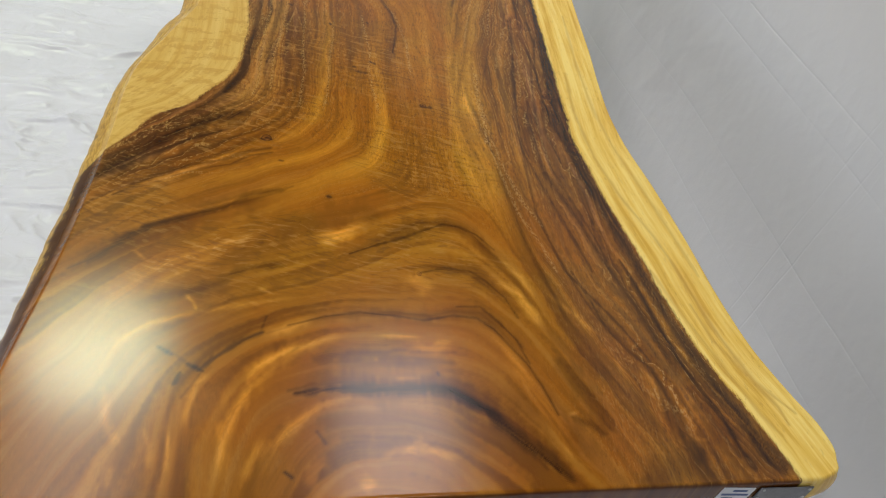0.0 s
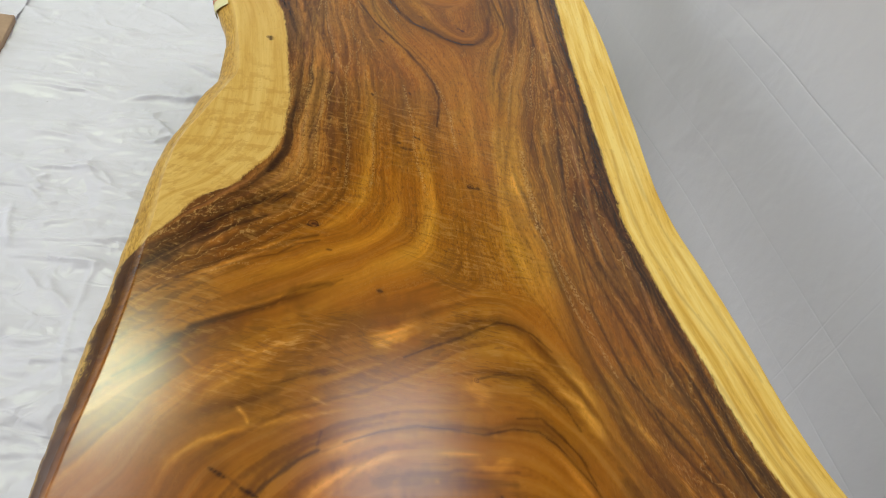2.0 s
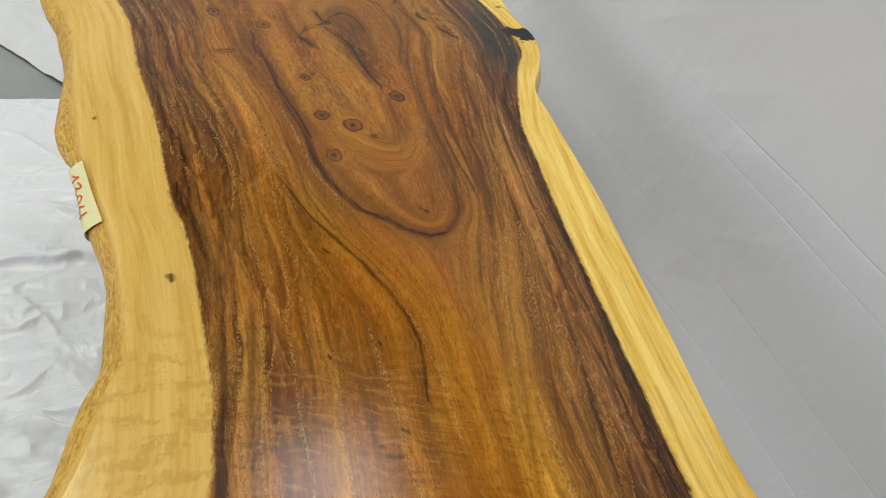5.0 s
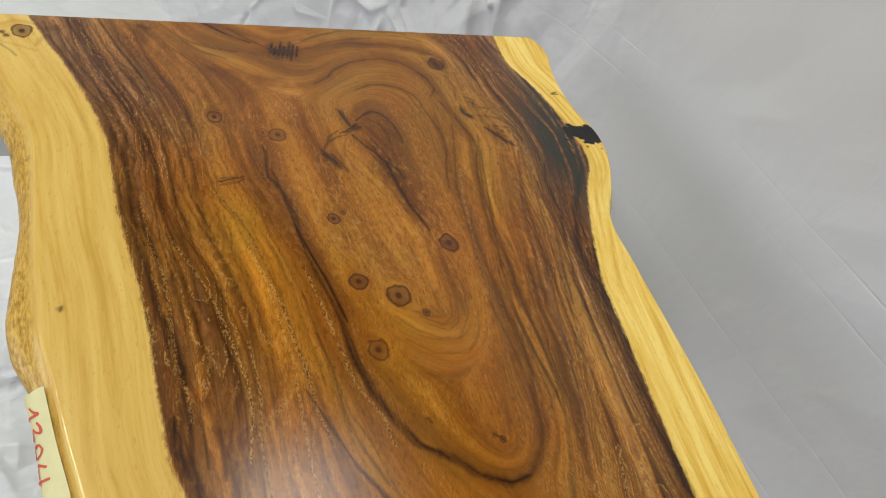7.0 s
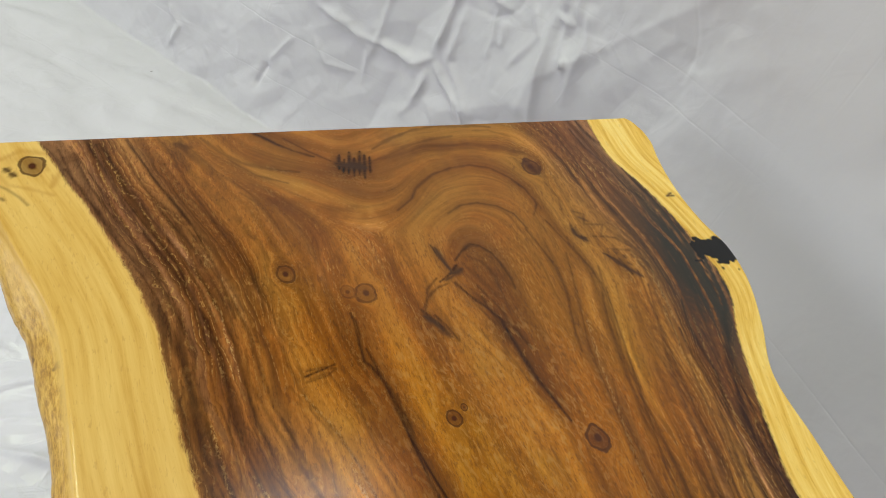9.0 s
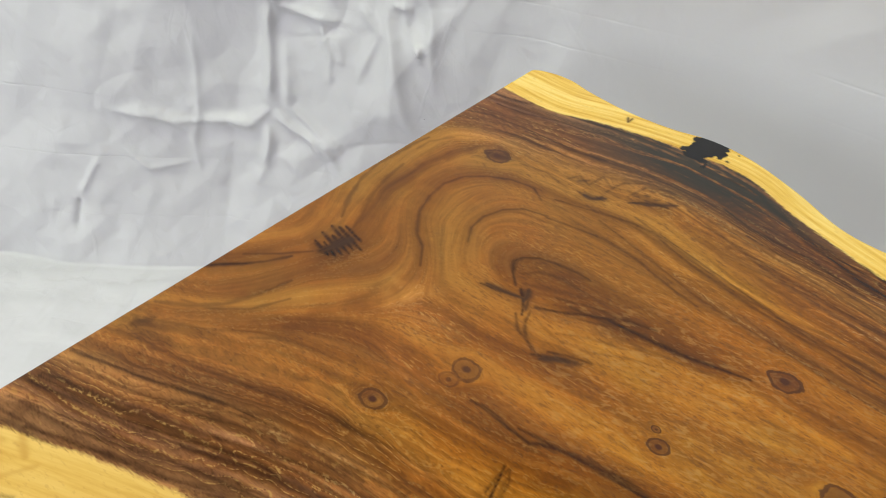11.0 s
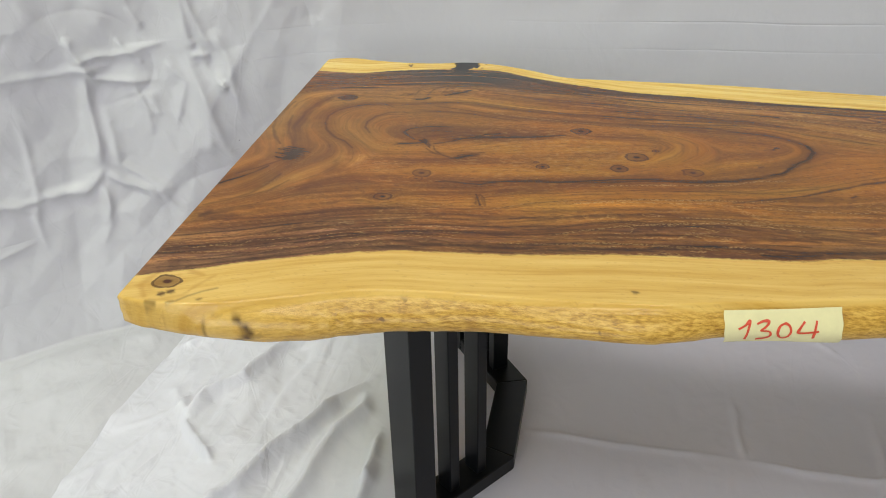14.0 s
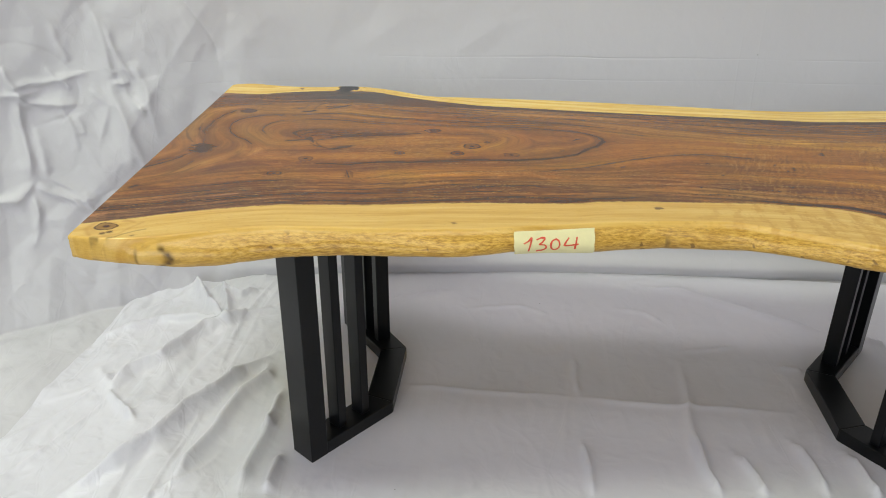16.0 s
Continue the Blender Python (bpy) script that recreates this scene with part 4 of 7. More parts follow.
grain((0.04, 0.00), (0.09, -0.15), (0.12, -0.27), (0.12, -0.36), (0.14, -0.45), (0.15, -0.52))
grain((0.13, -0.01), (0.18, -0.16), (0.21, -0.26), (0.21, -0.37), (0.24, -0.45), (0.25, -0.54))
grain((0.31, -0.27), (0.31, -0.36), (0.32, -0.42), (0.33, -0.49))
grain((0.87, 0.08), (0.89, -0.03), (0.91, -0.21), (0.91, -0.38), (0.88, -0.44), (0.86, -0.54))
grain((0.75, -0.07), (0.74, -0.21), (0.73, -0.32), (0.73, -0.42), (0.72, -0.52), (0.72, -0.62))
grain((0.66, -0.12), (0.66, -0.20), (0.65, -0.31), (0.66, -0.39), (0.66, -0.49))
grain((0.35, -0.06), (0.43, -0.10), (0.51, -0.04), (0.60, -0.03), (0.67, -0.07))
grain((0.66, -0.14), (0.67, -0.08), (0.62, -0.02), (0.55, -0.02), (0.47, -0.07), (0.43, -0.12))
grain((0.63, -0.17), (0.60, -0.12), (0.54, -0.11))
grain((0.63, -0.17), (0.65, -0.25), (0.63, -0.34), (0.62, -0.41))
grain((0.67, -0.15), (0.71, -0.26), (0.70, -0.33), (0.68, -0.41), (0.66, -0.53), (0.66, -0.68))
grain((0.66, 0.09), (0.59, 0.09), (0.51, 0.08), (0.42, 0.03))
grain((0.85, 0.11), (0.88, 0.04), (0.90, -0.07), (0.92, -0.17))
grain((0.77, 0.10), (0.80, 0.00), (0.80, -0.10))
grain((0.73, -0.13), (0.74, -0.17), (0.76, -0.19))
grain((0.49, -0.23), (0.52, -0.20), (0.55, -0.21), (0.56, -0.27))
grain((0.47, -0.27), (0.51, -0.33), (0.52, -0.37), (0.53, -0.44), (0.55, -0.51))
grain((0.79, -0.30), (0.76, -0.40), (0.73, -0.51), (0.71, -0.62))
grain((0.80, -0.39), (0.79, -0.49), (0.76, -0.62))
grain((0.84, -0.34), (0.82, -0.43), (0.80, -0.54), (0.77, -0.68))
grain((0.91, -0.29), (0.88, -0.41), (0.83, -0.50), (0.81, -0.60))
grain((-0.03, -0.01), (0.01, -0.12), (0.05, -0.21), (0.08, -0.30), (0.09, -0.39), (0.10, -0.50))
grain((-0.02, 0.03), (0.03, -0.09), (0.07, -0.21), (0.10, -0.30), (0.10, -0.38), (0.11, -0.47))
grain((-0.00, 0.04), (0.04, -0.09), (0.09, -0.20), (0.12, -0.30), (0.14, -0.39), (0.15, -0.49))
grain((0.01, 0.04), (0.06, -0.08), (0.11, -0.20), (0.14, -0.29), (0.16, -0.39), (0.17, -0.49))
grain((0.04, 0.04), (0.09, -0.10), (0.14, -0.21), (0.17, -0.32), (0.18, -0.43), (0.21, -0.53))
grain((0.10, -0.00), (0.15, -0.12), (0.19, -0.22), (0.21, -0.33), (0.23, -0.43), (0.27, -0.53))
grain((0.31, -0.30), (0.31, -0.36), (0.32, -0.40), (0.33, -0.46), (0.34, -0.53))


STREAKS = {"dark": [], "soft": [], "gold": [], "dust": [], "fibre": [], "sapline": [], "mark": []}


def streak(kind, strength, width, *places):
    """A single streak of the figure: its kind, how strong, how wide, then places along it."""
    STREAKS[kind].append((strength, width, places))


streak("dark", 0.80, 0.0100, (0.370, -0.688), (0.374, -0.748), (0.380, -0.776), (0.391, -0.814), (0.409, -0.855), (0.430, -0.891), (0.469, -0.916), (0.499, -0.945), (0.537, -0.962), (0.568, -0.955))
streak("dark", 0.50, 0.0130, (0.568, -0.955), (0.596, -0.926), (0.614, -0.885), (0.621, -0.830), (0.630, -0.782), (0.631, -0.730), (0.627, -0.675), (0.628, -0.616))
streak("dark", 0.75, 0.0060, (0.302, -0.796), (0.346, -0.911), (0.373, -0.956), (0.407, -1.016), (0.439, -1.082), (0.455, -1.137), (0.461, -1.182), (0.456, -1.233), (0.446, -1.288))
streak("dark", 0.45, 0.0060, (0.662, -0.682), (0.665, -0.752), (0.662, -0.841), (0.645, -0.904), (0.624, -0.964), (0.593, -1.074))
streak("dark", 0.45, 0.0160, (0.148, -0.541), (0.184, -0.703), (0.200, -0.868), (0.225, -0.994), (0.234, -1.092), (0.224, -1.182), (0.215, -1.263), (0.206, -1.349))
streak("dark", 0.70, 0.0140, (0.158, -0.910), (0.180, -1.014), (0.187, -1.125), (0.181, -1.238), (0.174, -1.326), (0.164, -1.405), (0.140, -1.466))
streak("dark", 0.85, 0.0200, (0.860, -0.523), (0.819, -0.636), (0.793, -0.891), (0.784, -1.082), (0.777, -1.258), (0.760, -1.369), (0.750, -1.444), (0.750, -1.535), (0.755, -1.608), (0.764, -1.684))
streak("dark", 0.90, 0.0180, (0.729, -1.415), (0.737, -1.504), (0.752, -1.577), (0.770, -1.689), (0.784, -1.797), (0.798, -1.906), (0.814, -1.992), (0.824, -2.047), (0.845, -2.103), (0.869, -2.164), (0.885, -2.201))
streak("dark", 0.60, 0.0100, (0.686, -1.457), (0.684, -1.623), (0.711, -1.722), (0.733, -1.825), (0.756, -1.907), (0.774, -1.993), (0.785, -2.061), (0.806, -2.116), (0.828, -2.183))
streak("dark", 0.60, 0.0050, (0.658, -1.546), (0.648, -1.740), (0.667, -1.865), (0.698, -1.920), (0.727, -1.973), (0.752, -2.033))
streak("dark", 0.50, 0.0080, (0.601, -1.630), (0.616, -1.807), (0.646, -1.954), (0.676, -2.034), (0.701, -2.089), (0.724, -2.141), (0.736, -2.197))
streak("mark", 0.55, 0.0040, (0.150, -2.053), (0.162, -2.039), (0.181, -2.021), (0.200, -2.005), (0.224, -1.992))
streak("dark", 0.50, 0.0080, (0.150, -2.053), (0.162, -2.039), (0.181, -2.021), (0.200, -2.005), (0.224, -1.992))
streak("dark", 0.45, 0.0030, (0.159, -2.043), (0.145, -2.072), (0.134, -2.092))
streak("dark", 0.45, 0.0030, (0.221, -1.994), (0.228, -1.965))
streak("dark", 0.35, 0.0030, (0.113, -2.022), (0.132, -2.039), (0.156, -2.048))
streak("soft", 0.50, 0.0160, (0.228, -1.994), (0.278, -1.974), (0.338, -1.957), (0.400, -1.954), (0.447, -1.959), (0.480, -1.950), (0.520, -1.952), (0.541, -1.977), (0.562, -2.016), (0.576, -2.044))
streak("dark", 0.25, 0.0050, (0.228, -1.994), (0.278, -1.974), (0.338, -1.957), (0.400, -1.954), (0.447, -1.959), (0.480, -1.950), (0.520, -1.952), (0.541, -1.977), (0.562, -2.016), (0.576, -2.044))
streak("soft", 0.80, 0.0240, (0.258, -2.082), (0.292, -2.074), (0.320, -2.069), (0.355, -2.074), (0.390, -2.080), (0.434, -2.072), (0.470, -2.080), (0.503, -2.106), (0.534, -2.143), (0.566, -2.194))
streak("dark", 0.40, 0.0100, (0.258, -2.082), (0.292, -2.074), (0.320, -2.069), (0.355, -2.074), (0.390, -2.080), (0.434, -2.072), (0.470, -2.080), (0.503, -2.106), (0.534, -2.143), (0.566, -2.194))
streak("dark", 0.40, 0.0180, (0.292, -2.033), (0.350, -2.026), (0.409, -2.032), (0.468, -2.038))
streak("soft", 0.60, 0.0200, (0.326, -1.852), (0.377, -1.821), (0.413, -1.794), (0.449, -1.773), (0.494, -1.770), (0.528, -1.787), (0.549, -1.823), (0.578, -1.863), (0.599, -1.934))
streak("dark", 0.25, 0.0060, (0.326, -1.852), (0.377, -1.821), (0.413, -1.794), (0.449, -1.773), (0.494, -1.770), (0.528, -1.787), (0.549, -1.823), (0.578, -1.863), (0.599, -1.934))
streak("dark", 0.70, 0.0300, (-0.027, -1.702), (0.007, -1.666), (0.042, -1.625), (0.088, -1.576), (0.138, -1.539), (0.183, -1.517))
streak("dark", 0.55, 0.0090, (0.003, -1.743), (0.051, -1.698), (0.105, -1.666), (0.155, -1.647), (0.188, -1.624), (0.223, -1.611))
streak("dark", 0.55, 0.0110, (0.051, -1.808), (0.109, -1.780), (0.162, -1.757), (0.201, -1.724), (0.243, -1.713))
streak("dark", 0.60, 0.0100, (-0.029, -1.891), (0.008, -1.860), (0.038, -1.825), (0.060, -1.811))
streak("dark", 0.35, 0.0140, (0.117, -1.932), (0.158, -1.910), (0.201, -1.877), (0.247, -1.873))
streak("dark", 0.60, 0.0160, (0.508, -2.122), (0.532, -2.148), (0.564, -2.172), (0.595, -2.209))
streak("dark", 0.45, 0.0400, (0.693, -2.212), (0.736, -2.197), (0.779, -2.174))
streak("dark", 0.40, 0.0220, (0.618, -2.034), (0.645, -2.089), (0.662, -2.140))
streak("gold", 0.90, 0.0130, (0.184, -2.124), (0.205, -2.089), (0.223, -2.047), (0.264, -2.011), (0.300, -1.992))
streak("gold", 0.60, 0.0110, (0.228, -1.995), (0.263, -1.980), (0.293, -1.965))
streak("gold", 0.80, 0.0090, (0.224, -2.213), (0.234, -2.165), (0.259, -2.136), (0.292, -2.105), (0.333, -2.090), (0.382, -2.089))
streak("gold", 0.80, 0.0100, (0.278, -2.215), (0.291, -2.187), (0.304, -2.177))
streak("gold", 0.80, 0.0110, (0.376, -2.171), (0.411, -2.160), (0.444, -2.172), (0.464, -2.176))
streak("gold", 0.70, 0.0160, (0.341, -2.216), (0.360, -2.203))
streak("gold", 0.60, 0.0090, (0.185, -2.212), (0.187, -2.164), (0.182, -2.135), (0.187, -2.120))
streak("gold", 0.50, 0.0080, (0.211, -2.206), (0.219, -2.172), (0.233, -2.143))
streak("gold", 0.80, 0.0150, (0.294, -1.804), (0.319, -1.807), (0.344, -1.792), (0.380, -1.759))
streak("gold", 0.50, 0.0110, (0.062, -1.941), (0.099, -1.900), (0.140, -1.867), (0.184, -1.843))
streak("gold", 0.50, 0.0090, (0.041, -1.734), (0.084, -1.695), (0.130, -1.657), (0.187, -1.608))
streak("gold", 0.60, 0.0180, (0.418, -1.885), (0.460, -1.912))
streak("gold", 0.60, 0.0120, (0.411, -2.009), (0.448, -2.018), (0.474, -1.998))
streak("gold", 0.50, 0.0100, (0.539, -1.987), (0.558, -2.053), (0.577, -2.114), (0.595, -2.163), (0.614, -2.206))
streak("gold", 0.50, 0.0100, (0.556, -1.834), (0.592, -1.879), (0.607, -1.934))
streak("gold", 0.50, 0.0180, (0.777, -2.032), (0.786, -2.080), (0.798, -2.158))

streak("dark", 0.30, 0.060, (0.30, -2.12), (0.40, -2.13), (0.48, -2.16))
streak("dark", 0.30, 0.050, (0.20, -1.80), (0.30, -1.77), (0.38, -1.76))
streak("soft", 0.45, 0.040, (0.52, -2.06), (0.58, -2.12), (0.64, -2.20))
streak("soft", 0.40, 0.040, (0.46, -1.86), (0.53, -1.87), (0.57, -1.94))
streak("soft", 0.35, 0.030, (0.14, -1.88), (0.22, -1.84), (0.30, -1.82))

# knot holes, cracks and pits
streak("mark", 1.00, 0.0060, (-0.105, -0.007), (-0.099, -0.013))
streak("mark", 1.00, 0.0070, (-0.098, -0.017), (-0.091, -0.022))
streak("mark", 0.45, 0.0028, (-0.115, -0.038), (-0.101, -0.048), (-0.086, -0.064), (-0.076, -0.079))
streak("mark", 1.00, 0.0070, (-0.115, -0.116), (-0.117, -0.130), (-0.119, -0.146))
streak("mark", 0.60, 0.0050, (-0.129, -0.077), (-0.124, -0.079))
streak("mark", 0.60, 0.0040, (-0.107, -0.065), (-0.104, -0.069))
streak("mark", 0.60, 0.0040, (-0.122, 0.003), (-0.122, -0.010))
streak("mark", 0.50, 0.0040, (-0.120, -0.027), (-0.116, -0.036))
streak("mark", 1.00, 0.0040, (0.959, -0.099), (0.945, -0.107))
streak("mark", 0.90, 0.0040, (0.945, -0.107), (0.961, -0.106))
streak("mark", 0.90, 0.0050, (0.124, -1.026), (0.124, -1.041))
streak("mark", 0.70, 0.0050, (0.011, -0.636), (0.010, -0.643))
streak("mark", 0.70, 0.0040, (0.036, -1.037), (0.034, -1.045))
streak("mark", 0.95, 0.0130, (0.368, -0.010), (0.386, -0.013), (0.402, -0.018))
# figure of the far half
streak("dark", 0.85, 0.0130, (0.697, -0.006), (0.703, -0.022), (0.707, -0.036))
streak("dark", 0.85, 0.0170, (0.358, -0.008), (0.376, -0.010), (0.394, -0.013))
streak("dark", 0.85, 0.0050, (0.324, 0.011), (0.296, 0.024), (0.270, 0.042), (0.248, 0.062), (0.235, 0.070))
streak("dark", 0.55, 0.0050, (0.657, -0.139), (0.674, -0.113), (0.667, -0.077), (0.647, -0.046), (0.621, -0.023), (0.586, -0.015), (0.551, -0.021), (0.512, -0.036), (0.473, -0.067), (0.458, -0.092), (0.428, -0.116))
streak("dark", 0.60, 0.0040, (0.632, -0.167), (0.622, -0.134), (0.599, -0.115), (0.566, -0.106), (0.536, -0.110), (0.509, -0.127))
streak("dark", 0.50, 0.0050, (0.629, -0.168), (0.639, -0.210), (0.647, -0.252), (0.645, -0.296), (0.632, -0.341), (0.623, -0.376), (0.618, -0.409))
streak("dark", 0.50, 0.0060, (0.673, -0.152), (0.689, -0.202), (0.707, -0.260), (0.710, -0.295), (0.697, -0.325), (0.687, -0.361), (0.677, -0.413), (0.668, -0.462), (0.658, -0.532), (0.659, -0.604), (0.655, -0.680))
streak("dark", 0.40, 0.0060, (0.580, 0.062), (0.536, 0.053), (0.489, 0.036), (0.447, 0.012), (0.419, 0.000))
streak("dark", 0.50, 0.0060, (0.664, 0.087), (0.631, 0.091), (0.591, 0.089), (0.553, 0.088), (0.510, 0.078), (0.465, 0.056), (0.425, 0.028))
streak("dark", 0.40, 0.0060, (0.694, 0.060), (0.656, 0.078), (0.625, 0.077))
streak("dark", 0.95, 0.0100, (0.854, 0.112), (0.858, 0.073), (0.876, 0.035), (0.888, -0.016), (0.898, -0.067), (0.912, -0.117), (0.919, -0.167), (0.927, -0.196))
streak("dark", 0.60, 0.0040, (0.829, 0.083), (0.837, 0.029), (0.861, -0.027), (0.870, -0.078), (0.893, -0.123))
streak("dark", 0.60, 0.0050, (0.774, 0.101), (0.792, 0.065), (0.799, 0.001), (0.802, -0.051), (0.804, -0.103), (0.817, -0.149))
streak("dark", 0.40, 0.0050, (0.730, 0.089), (0.761, 0.049), (0.772, -0.011), (0.778, -0.071))
streak("dark", 0.95, 0.0050, (0.715, -0.165), (0.713, -0.185), (0.718, -0.195), (0.730, -0.196))
streak("dark", 1.00, 0.0060, (0.745, -0.231), (0.760, -0.245), (0.771, -0.261), (0.776, -0.278))
streak("dark", 0.45, 0.0040, (0.732, -0.134), (0.751, -0.142), (0.741, -0.165), (0.774, -0.169), (0.760, -0.193), (0.784, -0.200))
streak("dark", 1.00, 0.0035, (0.458, -0.192), (0.463, -0.214), (0.469, -0.232), (0.476, -0.245))
streak("dark", 1.00, 0.0060, (0.486, -0.234), (0.478, -0.242), (0.465, -0.254), (0.450, -0.263))
streak("dark", 0.60, 0.0040, (0.447, -0.256), (0.427, -0.275), (0.420, -0.293), (0.412, -0.307))
streak("dark", 1.00, 0.0060, (0.407, -0.310), (0.415, -0.324), (0.424, -0.336), (0.434, -0.355))
streak("dark", 0.80, 0.0040, (0.423, -0.321), (0.434, -0.341), (0.444, -0.367))
streak("dark", 0.65, 0.0050, (0.487, -0.225), (0.504, -0.207), (0.523, -0.195), (0.536, -0.199), (0.551, -0.215), (0.558, -0.238), (0.563, -0.266), (0.562, -0.287))
streak("dark", 0.35, 0.0060, (0.510, -0.217), (0.528, -0.231), (0.540, -0.260), (0.538, -0.286))
streak("dark", 0.30, 0.0080, (0.496, -0.230), (0.508, -0.255), (0.522, -0.283), (0.533, -0.303))
streak("dark", 0.80, 0.0060, (0.472, -0.267), (0.491, -0.300), (0.511, -0.326), (0.518, -0.339), (0.521, -0.369), (0.524, -0.399), (0.532, -0.441), (0.542, -0.476), (0.552, -0.510))
streak("dark", 0.60, 0.0060, (0.504, -0.296), (0.507, -0.327), (0.530, -0.352), (0.544, -0.394))
streak("dark", 0.40, 0.0160, (0.511, -0.326), (0.512, -0.364), (0.524, -0.406))
streak("dark", 0.35, 0.0050, (0.456, -0.280), (0.447, -0.314), (0.457, -0.356), (0.481, -0.394), (0.498, -0.434))
streak("dark", 0.35, 0.0050, (0.455, -0.311), (0.475, -0.344), (0.491, -0.384))
streak("dark", 0.35, 0.0100, (0.556, -0.554), (0.556, -0.591), (0.561, -0.643), (0.561, -0.681))
streak("dark", 0.55, 0.0060, (0.793, -0.301), (0.778, -0.350), (0.763, -0.396), (0.747, -0.449), (0.734, -0.508), (0.725, -0.563), (0.712, -0.623), (0.702, -0.679))
streak("dark", 0.70, 0.0050, (0.800, -0.389), (0.794, -0.433), (0.793, -0.492), (0.776, -0.558), (0.761, -0.620), (0.751, -0.679))
streak("dark", 0.70, 0.0060, (0.836, -0.337), (0.819, -0.385), (0.816, -0.430), (0.815, -0.472), (0.795, -0.540), (0.782, -0.604), (0.771, -0.678))
streak("dark", 0.95, 0.0140, (0.912, -0.290), (0.911, -0.349), (0.879, -0.410), (0.852, -0.459), (0.835, -0.503), (0.816, -0.554), (0.812, -0.602), (0.802, -0.678))
streak("dark", 0.40, 0.0060, (0.642, -0.459), (0.629, -0.513), (0.629, -0.571), (0.627, -0.627), (0.627, -0.680))
streak("gold", 0.35, 0.0100, (0.682, -0.241), (0.684, -0.294), (0.666, -0.350), (0.663, -0.416))
streak("gold", 0.30, 0.0400, (0.356, -0.146), (0.359, -0.193), (0.393, -0.217))
streak("dark", 1.00, 0.0060, (0.366, 0.015), (0.358, -0.020))
streak("dark", 1.00, 0.0060, (0.372, 0.004), (0.363, -0.028))
streak("dark", 1.00, 0.0060, (0.384, 0.021), (0.371, -0.031))
streak("dark", 1.00, 0.0060, (0.389, 0.007), (0.379, -0.036))
streak("dark", 1.00, 0.0060, (0.402, 0.023), (0.388, -0.034))
streak("dark", 1.00, 0.0060, (0.408, 0.015), (0.395, -0.042))
streak("dark", 0.90, 0.0050, (0.415, 0.009), (0.407, -0.029))
streak("dark", 0.73, 0.0100, (-0.031, -0.010), (-0.008, -0.062), (0.015, -0.118), (0.033, -0.165), (0.051, -0.206), (0.068, -0.255), (0.080, -0.301), (0.088, -0.344), (0.094, -0.393), (0.097, -0.446), (0.104, -0.496), (0.114, -0.530))
streak("dark", 0.68, 0.0060, (-0.020, 0.026), (0.001, -0.023), (0.026, -0.092), (0.048, -0.151), (0.068, -0.208), (0.084, -0.257), (0.097, -0.303), (0.106, -0.342), (0.102, -0.375), (0.107, -0.418), (0.110, -0.469), (0.118, -0.518))
streak("dark", 0.68, 0.0070, (-0.001, 0.044), (0.022, -0.023), (0.044, -0.093), (0.067, -0.148), (0.089, -0.200), (0.109, -0.250), (0.124, -0.297), (0.134, -0.342), (0.135, -0.391), (0.138, -0.442), (0.146, -0.490), (0.157, -0.539))
streak("dark", 0.63, 0.0050, (0.014, 0.044), (0.037, -0.018), (0.063, -0.082), (0.087, -0.144), (0.111, -0.197), (0.128, -0.233), (0.142, -0.286), (0.153, -0.336), (0.157, -0.386), (0.162, -0.446), (0.171, -0.487), (0.181, -0.537))
streak("dark", 0.53, 0.0050, (0.044, 0.038), (0.059, -0.024), (0.087, -0.100), (0.115, -0.156), (0.141, -0.210), (0.159, -0.265), (0.172, -0.321), (0.177, -0.373), (0.184, -0.430), (0.199, -0.478), (0.214, -0.530))
streak("dark", 0.50, 0.0050, (0.099, -0.001), (0.124, -0.068), (0.149, -0.115), (0.169, -0.165), (0.187, -0.219), (0.201, -0.269), (0.210, -0.326), (0.211, -0.378), (0.225, -0.429), (0.251, -0.479), (0.267, -0.526))
streak("dark", 0.50, 0.0060, (0.157, 0.057), (0.182, 0.023), (0.212, -0.003), (0.252, -0.017), (0.294, -0.025))
streak("dark", 0.60, 0.0040, (0.283, 0.056), (0.317, 0.024), (0.349, 0.000))
streak("dark", 0.60, 0.0140, (0.119, 0.043), (0.142, 0.034))
streak("dark", 0.90, 0.0050, (0.307, -0.305), (0.310, -0.329), (0.307, -0.356), (0.307, -0.383), (0.320, -0.402), (0.328, -0.428), (0.333, -0.462), (0.334, -0.494), (0.338, -0.528), (0.341, -0.554))
streak("dark", 0.80, 0.0040, (0.228, -0.395), (0.255, -0.386), (0.268, -0.382))
streak("dark", 0.60, 0.0040, (0.228, -0.403), (0.256, -0.397), (0.265, -0.390))
streak("gold", 0.40, 0.0060, (0.031, 0.000), (0.057, -0.065), (0.081, -0.127), (0.112, -0.187), (0.132, -0.228))
streak("gold", 0.35, 0.0080, (0.135, -0.290), (0.142, -0.343), (0.145, -0.401), (0.152, -0.455))
# growth lines of the whole top: dark lines, soft brown bands, gold, dust in the pores
streak("dark", 0.70, 0.0060, (0.335, -0.435), (0.340, -0.554), (0.365, -0.661), (0.382, -0.761), (0.398, -0.831))
streak("dark", 0.45, 0.0040, (0.342, -0.772), (0.352, -0.836), (0.370, -0.879), (0.389, -0.954), (0.419, -1.008), (0.454, -1.083))
streak("dark", 0.60, 0.0060, (0.114, -0.533), (0.130, -0.659), (0.143, -0.755), (0.147, -0.843), (0.155, -0.884), (0.170, -0.932), (0.181, -0.985), (0.191, -1.043), (0.191, -1.110))
